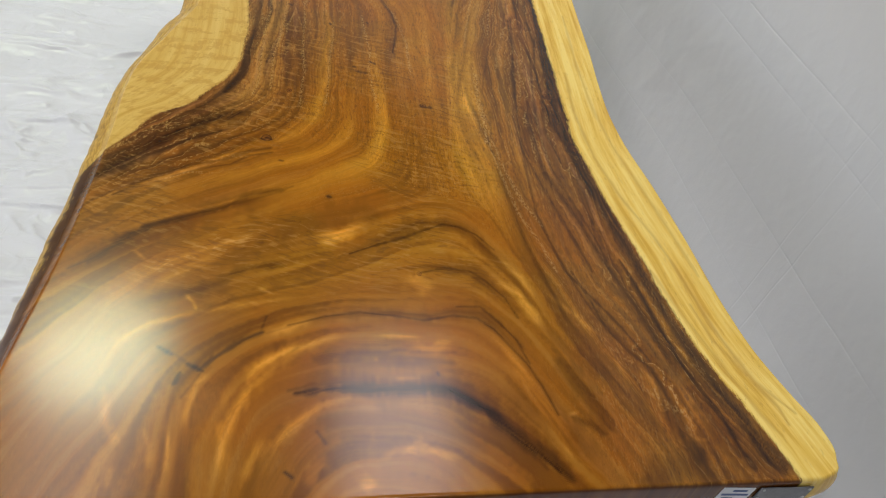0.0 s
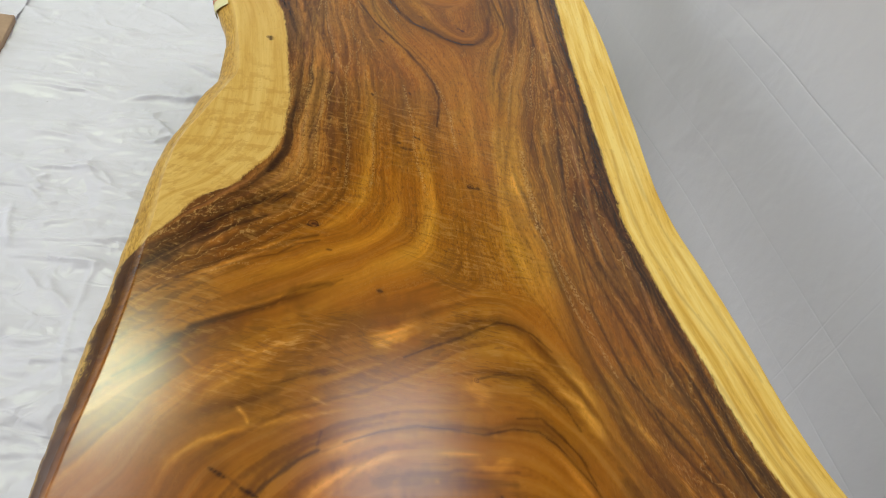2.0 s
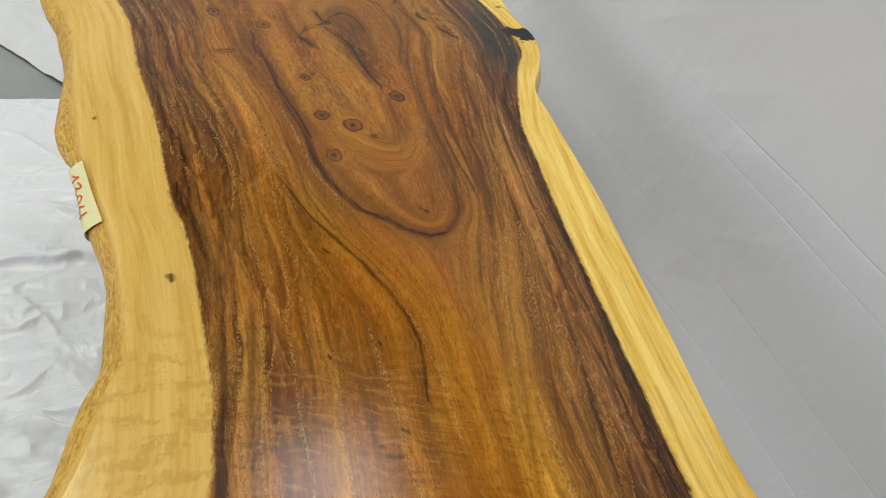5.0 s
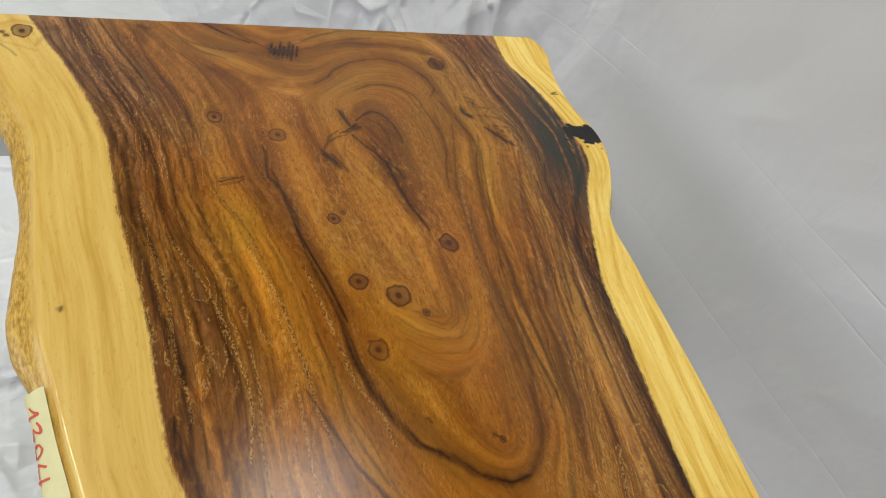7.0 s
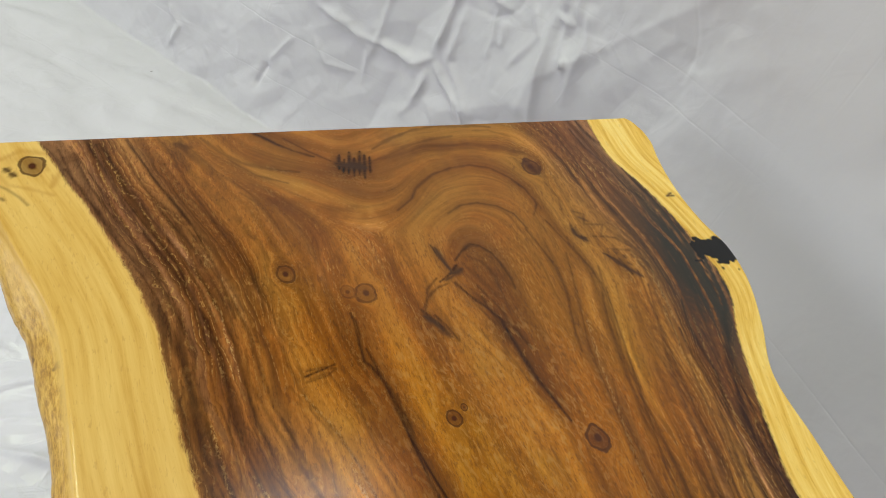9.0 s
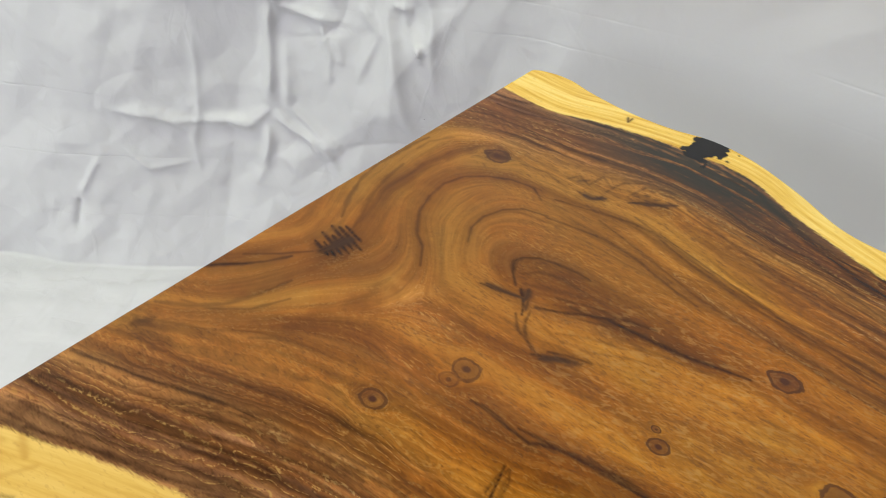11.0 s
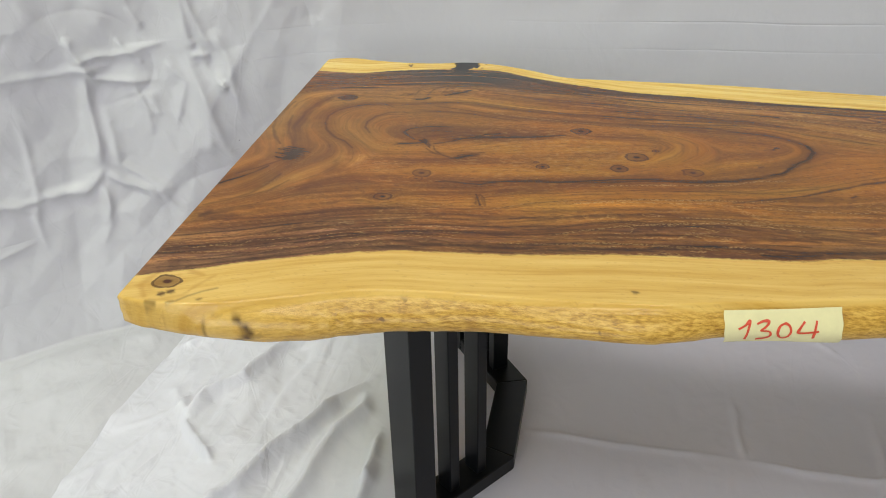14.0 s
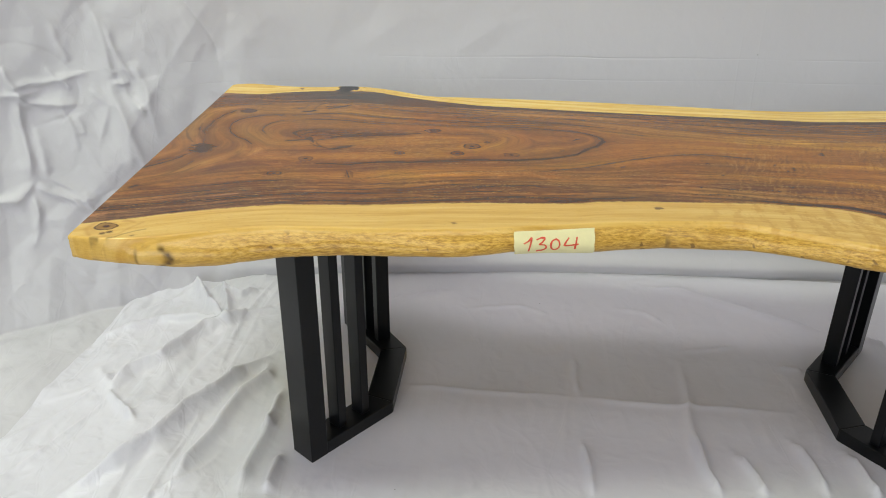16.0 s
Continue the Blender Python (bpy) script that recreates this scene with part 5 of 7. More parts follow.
streak("dark", 0.50, 0.0040, (0.145, -0.507), (0.168, -0.636), (0.184, -0.734), (0.193, -0.841), (0.203, -0.924), (0.212, -1.000), (0.215, -1.070), (0.217, -1.110))
streak("dark", 0.45, 0.0040, (0.157, -0.482), (0.192, -0.569), (0.224, -0.672), (0.239, -0.749), (0.239, -0.840), (0.238, -0.923), (0.242, -0.985), (0.252, -1.057), (0.254, -1.125))
streak("soft", 0.40, 0.0140, (0.224, -0.497), (0.250, -0.607), (0.267, -0.728), (0.271, -0.839), (0.274, -0.923))
streak("dust", 0.70, 0.0040, (0.257, -0.517), (0.280, -0.647), (0.292, -0.746), (0.291, -0.838), (0.291, -0.906), (0.296, -0.985), (0.317, -1.044))
streak("dark", 0.35, 0.0050, (0.290, -0.536), (0.310, -0.623), (0.321, -0.725), (0.329, -0.791))
streak("dust", 0.80, 0.0050, (0.238, -0.711), (0.244, -0.786), (0.237, -0.857), (0.239, -0.939), (0.248, -1.000), (0.255, -1.071))
streak("dark", 0.60, 0.0140, (0.190, -1.083), (0.186, -1.184), (0.185, -1.252), (0.180, -1.314), (0.173, -1.372), (0.167, -1.416))
streak("dust", 0.90, 0.0050, (0.212, -1.084), (0.208, -1.173), (0.200, -1.253), (0.197, -1.316), (0.196, -1.374), (0.195, -1.428), (0.185, -1.469))
streak("dark", 0.60, 0.0060, (0.221, -1.123), (0.217, -1.209), (0.213, -1.275), (0.211, -1.327), (0.206, -1.365))
streak("dust", 0.80, 0.0060, (0.241, -1.124), (0.236, -1.210), (0.226, -1.287), (0.218, -1.337), (0.218, -1.395), (0.216, -1.447))
streak("dust", 0.70, 0.0050, (0.273, -1.112), (0.277, -1.188), (0.273, -1.257), (0.273, -1.322), (0.275, -1.381), (0.271, -1.436), (0.267, -1.487))
streak("dust", 0.60, 0.0050, (0.332, -1.191), (0.330, -1.261), (0.322, -1.326), (0.320, -1.386), (0.317, -1.441), (0.309, -1.492))
streak("dust", 0.70, 0.0060, (0.392, -1.156), (0.396, -1.230), (0.401, -1.289), (0.396, -1.353), (0.398, -1.403), (0.403, -1.450), (0.407, -1.495))
streak("dust", 0.80, 0.0060, (0.441, -1.096), (0.458, -1.131), (0.469, -1.185), (0.477, -1.247), (0.476, -1.305), (0.475, -1.359))
streak("soft", 0.40, 0.0200, (0.267, -1.125), (0.264, -1.187), (0.261, -1.257), (0.257, -1.310))
streak("soft", 0.35, 0.0250, (0.378, -1.181), (0.366, -1.286), (0.348, -1.369))
streak("dark", 0.50, 0.0050, (0.466, -1.191), (0.453, -1.234), (0.451, -1.269))
streak("dark", 0.60, 0.0050, (0.713, -0.301), (0.678, -0.469), (0.653, -0.594), (0.643, -0.705), (0.648, -0.777), (0.654, -0.835), (0.653, -0.872))
streak("dark", 0.45, 0.0040, (0.735, -0.410), (0.742, -0.513), (0.734, -0.610), (0.711, -0.723), (0.699, -0.785), (0.686, -0.862), (0.670, -0.952))
streak("dark", 0.50, 0.0040, (0.797, -0.346), (0.770, -0.510), (0.751, -0.632), (0.733, -0.742), (0.720, -0.842), (0.714, -0.934))
streak("dark", 0.70, 0.0050, (0.802, -0.429), (0.790, -0.558), (0.773, -0.675), (0.764, -0.782), (0.756, -0.879), (0.749, -0.968), (0.742, -1.050), (0.735, -1.126))
streak("dark", 0.60, 0.0050, (0.838, -0.397), (0.820, -0.531), (0.801, -0.651), (0.790, -0.781), (0.781, -0.878), (0.772, -0.985), (0.775, -1.067), (0.773, -1.142))
streak("dark", 0.85, 0.0080, (0.813, -0.627), (0.795, -0.760), (0.787, -0.878), (0.787, -0.985), (0.781, -1.075), (0.782, -1.142))
streak("gold", 0.35, 0.0040, (0.808, -0.455), (0.793, -0.582), (0.772, -0.719), (0.764, -0.822), (0.756, -0.916), (0.748, -1.002))
streak("gold", 0.35, 0.0040, (0.821, -0.505), (0.790, -0.685), (0.780, -0.811), (0.777, -0.924), (0.777, -1.019))
streak("dust", 0.70, 0.0050, (0.655, -0.985), (0.635, -1.064), (0.622, -1.123), (0.608, -1.191), (0.595, -1.254))
streak("dust", 0.70, 0.0050, (0.706, -0.951), (0.686, -1.034), (0.671, -1.110), (0.655, -1.193))
streak("dark", 0.40, 0.0080, (0.629, -1.109), (0.614, -1.178), (0.603, -1.230), (0.588, -1.302), (0.576, -1.346), (0.566, -1.388), (0.558, -1.438), (0.555, -1.486), (0.555, -1.530), (0.563, -1.574), (0.570, -1.609))
streak("dark", 0.40, 0.0040, (0.681, -1.095), (0.669, -1.167), (0.651, -1.232), (0.637, -1.293), (0.621, -1.350), (0.611, -1.403), (0.613, -1.444), (0.612, -1.492), (0.604, -1.545))
streak("dark", 0.60, 0.0060, (0.714, -1.111), (0.709, -1.168), (0.704, -1.222), (0.694, -1.285), (0.685, -1.344), (0.677, -1.398), (0.670, -1.450), (0.663, -1.507), (0.660, -1.552), (0.666, -1.596))
streak("dark", 0.70, 0.0060, (0.757, -1.112), (0.756, -1.198), (0.739, -1.288), (0.733, -1.359), (0.732, -1.403), (0.718, -1.465), (0.714, -1.513), (0.718, -1.559), (0.722, -1.603))
streak("dark", 0.85, 0.0120, (0.779, -1.142), (0.774, -1.226), (0.763, -1.314), (0.764, -1.384), (0.764, -1.439), (0.761, -1.489), (0.761, -1.537), (0.760, -1.591))
streak("soft", 0.60, 0.0220, (0.704, -1.357), (0.696, -1.421), (0.683, -1.481), (0.680, -1.528), (0.681, -1.581))
streak("soft", 0.50, 0.0220, (0.584, -1.441), (0.587, -1.489), (0.591, -1.535), (0.603, -1.587))
streak("dust", 0.70, 0.0040, (0.704, -1.273), (0.695, -1.356), (0.685, -1.410), (0.667, -1.459))
streak("dust", 0.80, 0.0080, (0.607, -1.338), (0.602, -1.402), (0.601, -1.453), (0.601, -1.509), (0.593, -1.561))
streak("dust", 0.80, 0.0040, (0.723, -1.435), (0.727, -1.456), (0.718, -1.504), (0.714, -1.550))
streak("gold", 0.50, 0.0120, (0.575, -1.389), (0.576, -1.450), (0.586, -1.498), (0.590, -1.543), (0.592, -1.594))
streak("soft", 0.50, 0.0260, (-0.023, -1.904), (-0.002, -1.873), (0.028, -1.849), (0.071, -1.818), (0.124, -1.783), (0.180, -1.758))
streak("gold", 0.60, 0.0140, (0.019, -1.988), (0.031, -1.946), (0.062, -1.900), (0.104, -1.866), (0.142, -1.847), (0.181, -1.827), (0.222, -1.801), (0.264, -1.780))
streak("gold", 0.55, 0.0060, (0.039, -2.052), (0.051, -2.009), (0.083, -1.981), (0.124, -1.966), (0.182, -1.949), (0.243, -1.936), (0.306, -1.923))
streak("soft", 0.50, 0.0160, (0.054, -1.961), (0.094, -1.933), (0.144, -1.921), (0.197, -1.913))
streak("gold", 0.60, 0.0050, (0.139, -2.141), (0.141, -2.111), (0.150, -2.071), (0.166, -2.052))
streak("gold", 0.70, 0.0100, (0.185, -2.213), (0.187, -2.163), (0.194, -2.126), (0.211, -2.078), (0.239, -2.044), (0.277, -2.017), (0.316, -1.997), (0.332, -1.992))
streak("gold", 0.70, 0.0080, (0.235, -2.192), (0.246, -2.156), (0.264, -2.134), (0.300, -2.102), (0.322, -2.094), (0.351, -2.092))
streak("gold", 0.50, 0.0080, (0.045, -2.072), (0.057, -2.126), (0.075, -2.155))
streak("gold", 0.50, 0.0070, (0.071, -2.209), (0.071, -2.176))
streak("gold", 0.35, 0.0050, (0.094, -2.126), (0.106, -2.155), (0.111, -2.197))
streak("gold", 0.35, 0.0050, (0.118, -2.111), (0.127, -2.155), (0.131, -2.204))
streak("dark", 0.60, 0.0040, (0.256, -1.980), (0.303, -1.964), (0.351, -1.955), (0.398, -1.960), (0.438, -1.967), (0.481, -1.957), (0.514, -1.961), (0.535, -1.980), (0.553, -2.010), (0.571, -2.038), (0.585, -2.074), (0.597, -2.118))
streak("dark", 0.55, 0.0040, (0.488, -1.941), (0.522, -1.940), (0.546, -1.970), (0.564, -1.999), (0.575, -2.038))
streak("dark", 0.75, 0.0140, (0.266, -2.086), (0.309, -2.079), (0.352, -2.081), (0.420, -2.078), (0.458, -2.080), (0.485, -2.097), (0.511, -2.118), (0.535, -2.147), (0.558, -2.171), (0.581, -2.198))
streak("soft", 0.50, 0.0140, (0.268, -2.044), (0.327, -2.038), (0.387, -2.039), (0.426, -2.041), (0.449, -2.043))
streak("dark", 0.55, 0.0050, (0.443, -1.878), (0.480, -1.867), (0.515, -1.871), (0.537, -1.890), (0.561, -1.922), (0.574, -1.959))
streak("dark", 0.60, 0.0050, (0.341, -1.845), (0.381, -1.825), (0.418, -1.810), (0.457, -1.789), (0.487, -1.774), (0.514, -1.778), (0.539, -1.795), (0.561, -1.825))
streak("gold", 0.70, 0.0100, (0.507, -1.971), (0.532, -1.991), (0.551, -2.019), (0.566, -2.056), (0.580, -2.092), (0.595, -2.126), (0.608, -2.159), (0.621, -2.191))
streak("gold", 0.60, 0.0120, (0.539, -1.862), (0.559, -1.895), (0.585, -1.916), (0.600, -1.958), (0.610, -1.988))
streak("gold", 0.70, 0.0220, (0.292, -1.819), (0.322, -1.811), (0.358, -1.797))
streak("gold", 0.50, 0.0080, (0.272, -2.215), (0.287, -2.186), (0.298, -2.175), (0.301, -2.193))
streak("gold", 0.50, 0.0050, (0.388, -2.063), (0.422, -2.063))
streak("gold", 0.50, 0.0040, (0.370, -1.995), (0.433, -1.996))
streak("gold", 0.60, 0.0080, (0.433, -2.020), (0.464, -2.002))
streak("gold", 0.50, 0.0060, (0.362, -2.180), (0.385, -2.165), (0.426, -2.172))
streak("dark", 0.55, 0.0080, (-0.073, -1.767), (-0.021, -1.693), (0.033, -1.653), (0.089, -1.607), (0.142, -1.575))
streak("gold", 0.45, 0.0080, (-0.026, -1.774), (0.000, -1.735), (0.037, -1.706), (0.094, -1.680), (0.144, -1.654), (0.197, -1.627), (0.243, -1.614))
streak("dark", 0.50, 0.0050, (0.078, -1.695), (0.127, -1.670), (0.162, -1.659), (0.188, -1.635), (0.225, -1.623))
streak("gold", 0.45, 0.0060, (0.011, -1.828), (0.053, -1.797), (0.099, -1.775), (0.147, -1.756), (0.197, -1.729), (0.250, -1.684))
streak("dark", 0.40, 0.0060, (0.147, -1.762), (0.180, -1.748), (0.223, -1.726), (0.259, -1.703))
streak("dust", 0.70, 0.0060, (0.603, -1.339), (0.596, -1.435), (0.597, -1.538), (0.602, -1.617), (0.609, -1.675), (0.618, -1.744), (0.641, -1.807), (0.653, -1.867))
streak("dust", 0.70, 0.0080, (0.598, -1.452), (0.605, -1.554), (0.614, -1.631), (0.628, -1.702), (0.651, -1.768))
streak("dark", 0.55, 0.0060, (0.723, -1.095), (0.706, -1.215), (0.682, -1.345), (0.666, -1.478), (0.658, -1.579), (0.671, -1.655), (0.683, -1.725), (0.701, -1.803), (0.711, -1.864))
streak("dark", 0.55, 0.0060, (0.752, -1.113), (0.733, -1.275), (0.710, -1.418), (0.699, -1.525), (0.701, -1.621), (0.719, -1.708), (0.735, -1.788), (0.745, -1.862))
streak("dark", 0.85, 0.0140, (0.780, -1.082), (0.765, -1.248), (0.746, -1.393), (0.740, -1.520), (0.751, -1.600), (0.761, -1.675), (0.780, -1.744), (0.788, -1.810), (0.792, -1.883))
streak("dark", 0.90, 0.0120, (0.792, -1.883), (0.804, -1.950), (0.816, -2.013), (0.831, -2.062), (0.852, -2.113), (0.859, -2.153), (0.868, -2.187), (0.882, -2.207))
streak("dark", 0.75, 0.0080, (0.764, -1.836), (0.778, -1.907), (0.786, -1.972), (0.798, -2.034), (0.813, -2.081), (0.828, -2.127), (0.833, -2.170), (0.842, -2.202))
streak("dark", 0.55, 0.0060, (0.677, -1.865), (0.692, -1.922), (0.702, -1.975), (0.724, -2.015), (0.749, -2.044), (0.756, -2.082), (0.759, -2.127), (0.758, -2.169), (0.763, -2.193))
streak("gold", 0.50, 0.0080, (0.602, -1.846), (0.630, -1.914), (0.663, -1.955), (0.689, -1.986), (0.702, -2.026), (0.706, -2.064), (0.710, -2.100))
streak("gold", 0.40, 0.0080, (0.734, -2.035), (0.746, -2.073), (0.742, -2.127))
streak("soft", 0.40, 0.0160, (0.588, -1.937), (0.612, -1.978), (0.636, -2.017), (0.666, -2.055), (0.686, -2.073))
streak("dark", 0.50, 0.0050, (0.750, -2.063), (0.749, -2.109), (0.747, -2.144), (0.751, -2.185))
streak("gold", 0.50, 0.0080, (0.764, -2.072), (0.775, -2.109), (0.773, -2.152), (0.787, -2.177))
streak("dark", 0.50, 0.0140, (0.616, -2.122), (0.640, -2.135), (0.656, -2.147))
streak("gold", 0.40, 0.0050, (0.609, -2.118), (0.627, -2.114))
streak("sapline", 0.70, 0.0060, (0.852, -1.831), (0.863, -1.903), (0.873, -1.970), (0.887, -2.022), (0.900, -2.071), (0.918, -2.108), (0.921, -2.136))
streak("sapline", 0.50, 0.0060, (0.811, -1.858), (0.833, -1.949), (0.853, -2.012), (0.868, -2.062), (0.886, -2.118), (0.903, -2.153))
streak("sapline", 0.60, 0.0050, (0.801, -1.305), (0.786, -1.443), (0.791, -1.580), (0.811, -1.685), (0.841, -1.780), (0.852, -1.831))
streak("sapline", 0.50, 0.0060, (0.853, -1.066), (0.834, -1.278), (0.829, -1.418), (0.837, -1.542), (0.856, -1.651), (0.873, -1.751), (0.889, -1.866))
streak("sapline", 0.60, 0.0050, (0.853, -1.926), (0.863, -1.991), (0.882, -2.032), (0.896, -2.061), (0.918, -2.090), (0.940, -2.118))
streak("dark", 0.55, 0.0050, (0.086, -0.381), (0.092, -0.456), (0.110, -0.525), (0.119, -0.590), (0.131, -0.660), (0.138, -0.726), (0.149, -0.778), (0.156, -0.819), (0.159, -0.866))
streak("dark", 0.55, 0.0050, (0.105, -0.394), (0.111, -0.468), (0.128, -0.548), (0.136, -0.612), (0.144, -0.680), (0.151, -0.736), (0.165, -0.788), (0.171, -0.837), (0.173, -0.890))
streak("dark", 0.50, 0.0040, (0.142, -0.393), (0.147, -0.468), (0.163, -0.527), (0.182, -0.593), (0.197, -0.646), (0.206, -0.704), (0.219, -0.760), (0.223, -0.811), (0.220, -0.874))
streak("dark", 0.40, 0.0040, (0.156, -0.367), (0.173, -0.431), (0.193, -0.493), (0.216, -0.551), (0.231, -0.606), (0.243, -0.669), (0.255, -0.727), (0.258, -0.790), (0.257, -0.848))
streak("dark", 0.40, 0.0040, (0.208, -0.406), (0.233, -0.457), (0.261, -0.506), (0.275, -0.565), (0.288, -0.620), (0.296, -0.673), (0.303, -0.732), (0.308, -0.796), (0.307, -0.862), (0.307, -0.924))
streak("dark", 0.40, 0.0040, (0.257, -0.392), (0.284, -0.457), (0.294, -0.519), (0.310, -0.578), (0.325, -0.644), (0.331, -0.705), (0.336, -0.763), (0.341, -0.817), (0.346, -0.867), (0.357, -0.916))
streak("dark", 0.60, 0.0060, (0.171, -0.644), (0.178, -0.702), (0.185, -0.748), (0.190, -0.807), (0.192, -0.863), (0.191, -0.907))
streak("dark", 0.70, 0.0120, (0.134, -0.661), (0.145, -0.717), (0.156, -0.770))
streak("dark", 0.80, 0.0100, (0.139, -0.817), (0.142, -0.864), (0.153, -0.901))
streak("soft", 0.40, 0.0160, (0.187, -0.625), (0.201, -0.685), (0.209, -0.750), (0.212, -0.818))
streak("soft", 0.40, 0.0140, (0.221, -0.585), (0.235, -0.638), (0.246, -0.708), (0.253, -0.772))
streak("dust", 0.90, 0.0050, (0.148, -0.515), (0.169, -0.560), (0.195, -0.625), (0.209, -0.676), (0.219, -0.724), (0.231, -0.779), (0.230, -0.829), (0.221, -0.889))
streak("dust", 0.90, 0.0050, (0.112, -0.444), (0.121, -0.526), (0.137, -0.591), (0.141, -0.661), (0.144, -0.735), (0.155, -0.779), (0.159, -0.828))
streak("dust", 0.90, 0.0060, (0.258, -0.541), (0.275, -0.598), (0.292, -0.652), (0.298, -0.712), (0.308, -0.769), (0.311, -0.822), (0.322, -0.880))
streak("dust", 0.80, 0.0060, (0.334, -0.590), (0.347, -0.656), (0.358, -0.727), (0.368, -0.793), (0.395, -0.849), (0.400, -0.891))
streak("dust", 0.70, 0.0050, (0.220, -0.419), (0.249, -0.470), (0.267, -0.530), (0.280, -0.587))
streak("dark", 0.60, 0.0050, (0.331, -0.705), (0.342, -0.772), (0.345, -0.834), (0.357, -0.885), (0.380, -0.942))
streak("dark", 0.80, 0.0050, (0.314, -0.364), (0.325, -0.418), (0.333, -0.483), (0.345, -0.544), (0.361, -0.603), (0.372, -0.657), (0.378, -0.689))
streak("dark", 0.45, 0.0050, (0.678, -0.225), (0.658, -0.310), (0.633, -0.403), (0.625, -0.488), (0.619, -0.554), (0.613, -0.616), (0.609, -0.685), (0.614, -0.739), (0.618, -0.791))
streak("dust", 0.60, 0.0040, (0.652, -0.357), (0.637, -0.432), (0.626, -0.515), (0.615, -0.591), (0.610, -0.662))
streak("dark", 0.50, 0.0050, (0.722, -0.257), (0.700, -0.341), (0.680, -0.418), (0.673, -0.503), (0.670, -0.569), (0.664, -0.642), (0.662, -0.700), (0.665, -0.754), (0.663, -0.805))
streak("gold", 0.40, 0.0070, (0.711, -0.324), (0.693, -0.403), (0.688, -0.489), (0.685, -0.556))
streak("dark", 0.55, 0.0060, (0.789, -0.272), (0.770, -0.371), (0.753, -0.462), (0.743, -0.545), (0.739, -0.622), (0.730, -0.693), (0.726, -0.760), (0.727, -0.812))
streak("gold", 0.35, 0.0060, (0.726, -0.490), (0.722, -0.558), (0.718, -0.633), (0.715, -0.692))
streak("dark", 0.55, 0.0050, (0.813, -0.354), (0.799, -0.433), (0.787, -0.519), (0.775, -0.599), (0.770, -0.672), (0.765, -0.741), (0.765, -0.805))
streak("dark", 0.55, 0.0050, (0.863, -0.337), (0.841, -0.433), (0.821, -0.520), (0.808, -0.600), (0.801, -0.674), (0.800, -0.744), (0.799, -0.809))
streak("dark", 0.80, 0.0090, (0.865, -0.433), (0.844, -0.506), (0.824, -0.601), (0.822, -0.676), (0.820, -0.746), (0.824, -0.801), (0.822, -0.842))
streak("dust", 0.60, 0.0040, (0.837, -0.370), (0.816, -0.462), (0.803, -0.533), (0.803, -0.574))
streak("dark", 0.40, 0.0040, (0.451, -0.684), (0.478, -0.712), (0.508, -0.728), (0.539, -0.730), (0.563, -0.692), (0.573, -0.637), (0.569, -0.601))
streak("dark", 0.30, 0.0040, (0.457, -0.726), (0.492, -0.754), (0.543, -0.759), (0.570, -0.725), (0.585, -0.672))
streak("dark", 0.30, 0.0030, (0.498, -0.703), (0.525, -0.716), (0.545, -0.702), (0.555, -0.659), (0.555, -0.618))
streak("dark", 0.30, 0.0030, (0.489, -0.687), (0.520, -0.705), (0.538, -0.690), (0.547, -0.647))
streak("soft", 0.30, 0.0120, (0.423, -0.762), (0.465, -0.790), (0.524, -0.791), (0.556, -0.775))
streak("gold", 0.35, 0.0050, (0.768, -0.037), (0.784, -0.108), (0.799, -0.176), (0.810, -0.228))
streak("dark", 0.50, 0.0040, (0.783, -0.009), (0.799, -0.083), (0.814, -0.153), (0.828, -0.219), (0.831, -0.280), (0.832, -0.326))
streak("dark", 0.40, 0.0040, (0.819, 0.033), (0.837, -0.059), (0.851, -0.131), (0.865, -0.199))
streak("dark", 0.40, 0.0050, (0.711, -0.059), (0.721, -0.100), (0.709, -0.151))
streak("fibre", 0.40, 0.0030, (0.351, -0.328), (0.354, -0.380), (0.357, -0.429), (0.360, -0.474))
streak("fibre", 0.40, 0.0030, (0.467, -0.354), (0.489, -0.411), (0.510, -0.466), (0.534, -0.512))
streak("fibre", 0.40, 0.0030, (0.431, -0.381), (0.446, -0.434), (0.463, -0.478), (0.473, -0.519))
streak("fibre", 0.40, 0.0030, (0.379, -0.335), (0.392, -0.397), (0.405, -0.456))
streak("dark", 0.35, 0.0050, (0.140, 0.032), (0.169, -0.018), (0.212, -0.069), (0.237, -0.126), (0.249, -0.169))
streak("soft", 0.50, 0.0200, (0.120, 0.046), (0.129, 0.009), (0.138, -0.026))
streak("dark", 0.50, 0.0040, (0.180, 0.039), (0.196, 0.002), (0.228, -0.031), (0.272, -0.049))
streak("dark", 0.40, 0.0040, (0.198, -0.067), (0.222, -0.092), (0.237, -0.126))
streak("soft", 0.35, 0.0250, (0.210, -0.079), (0.269, -0.093), (0.305, -0.104))
streak("gold", 0.50, 0.0300, (0.327, -0.140), (0.374, -0.147), (0.414, -0.131))
streak("gold", 0.40, 0.0140, (0.296, -0.166), (0.287, -0.224), (0.285, -0.279))
streak("dark", 0.60, 0.0040, (0.232, -0.387), (0.253, -0.384), (0.269, -0.388))
streak("dark", 0.50, 0.0060, (0.235, -0.399), (0.257, -0.393))
streak("soft", 0.40, 0.0120, (0.260, -0.405), (0.287, -0.426), (0.299, -0.451))
streak("gold", 0.35, 0.0060, (0.179, -0.222), (0.200, -0.279), (0.208, -0.330), (0.221, -0.380))
streak("gold", 0.35, 0.0070, (0.124, -0.157), (0.147, -0.216), (0.168, -0.273), (0.177, -0.323))
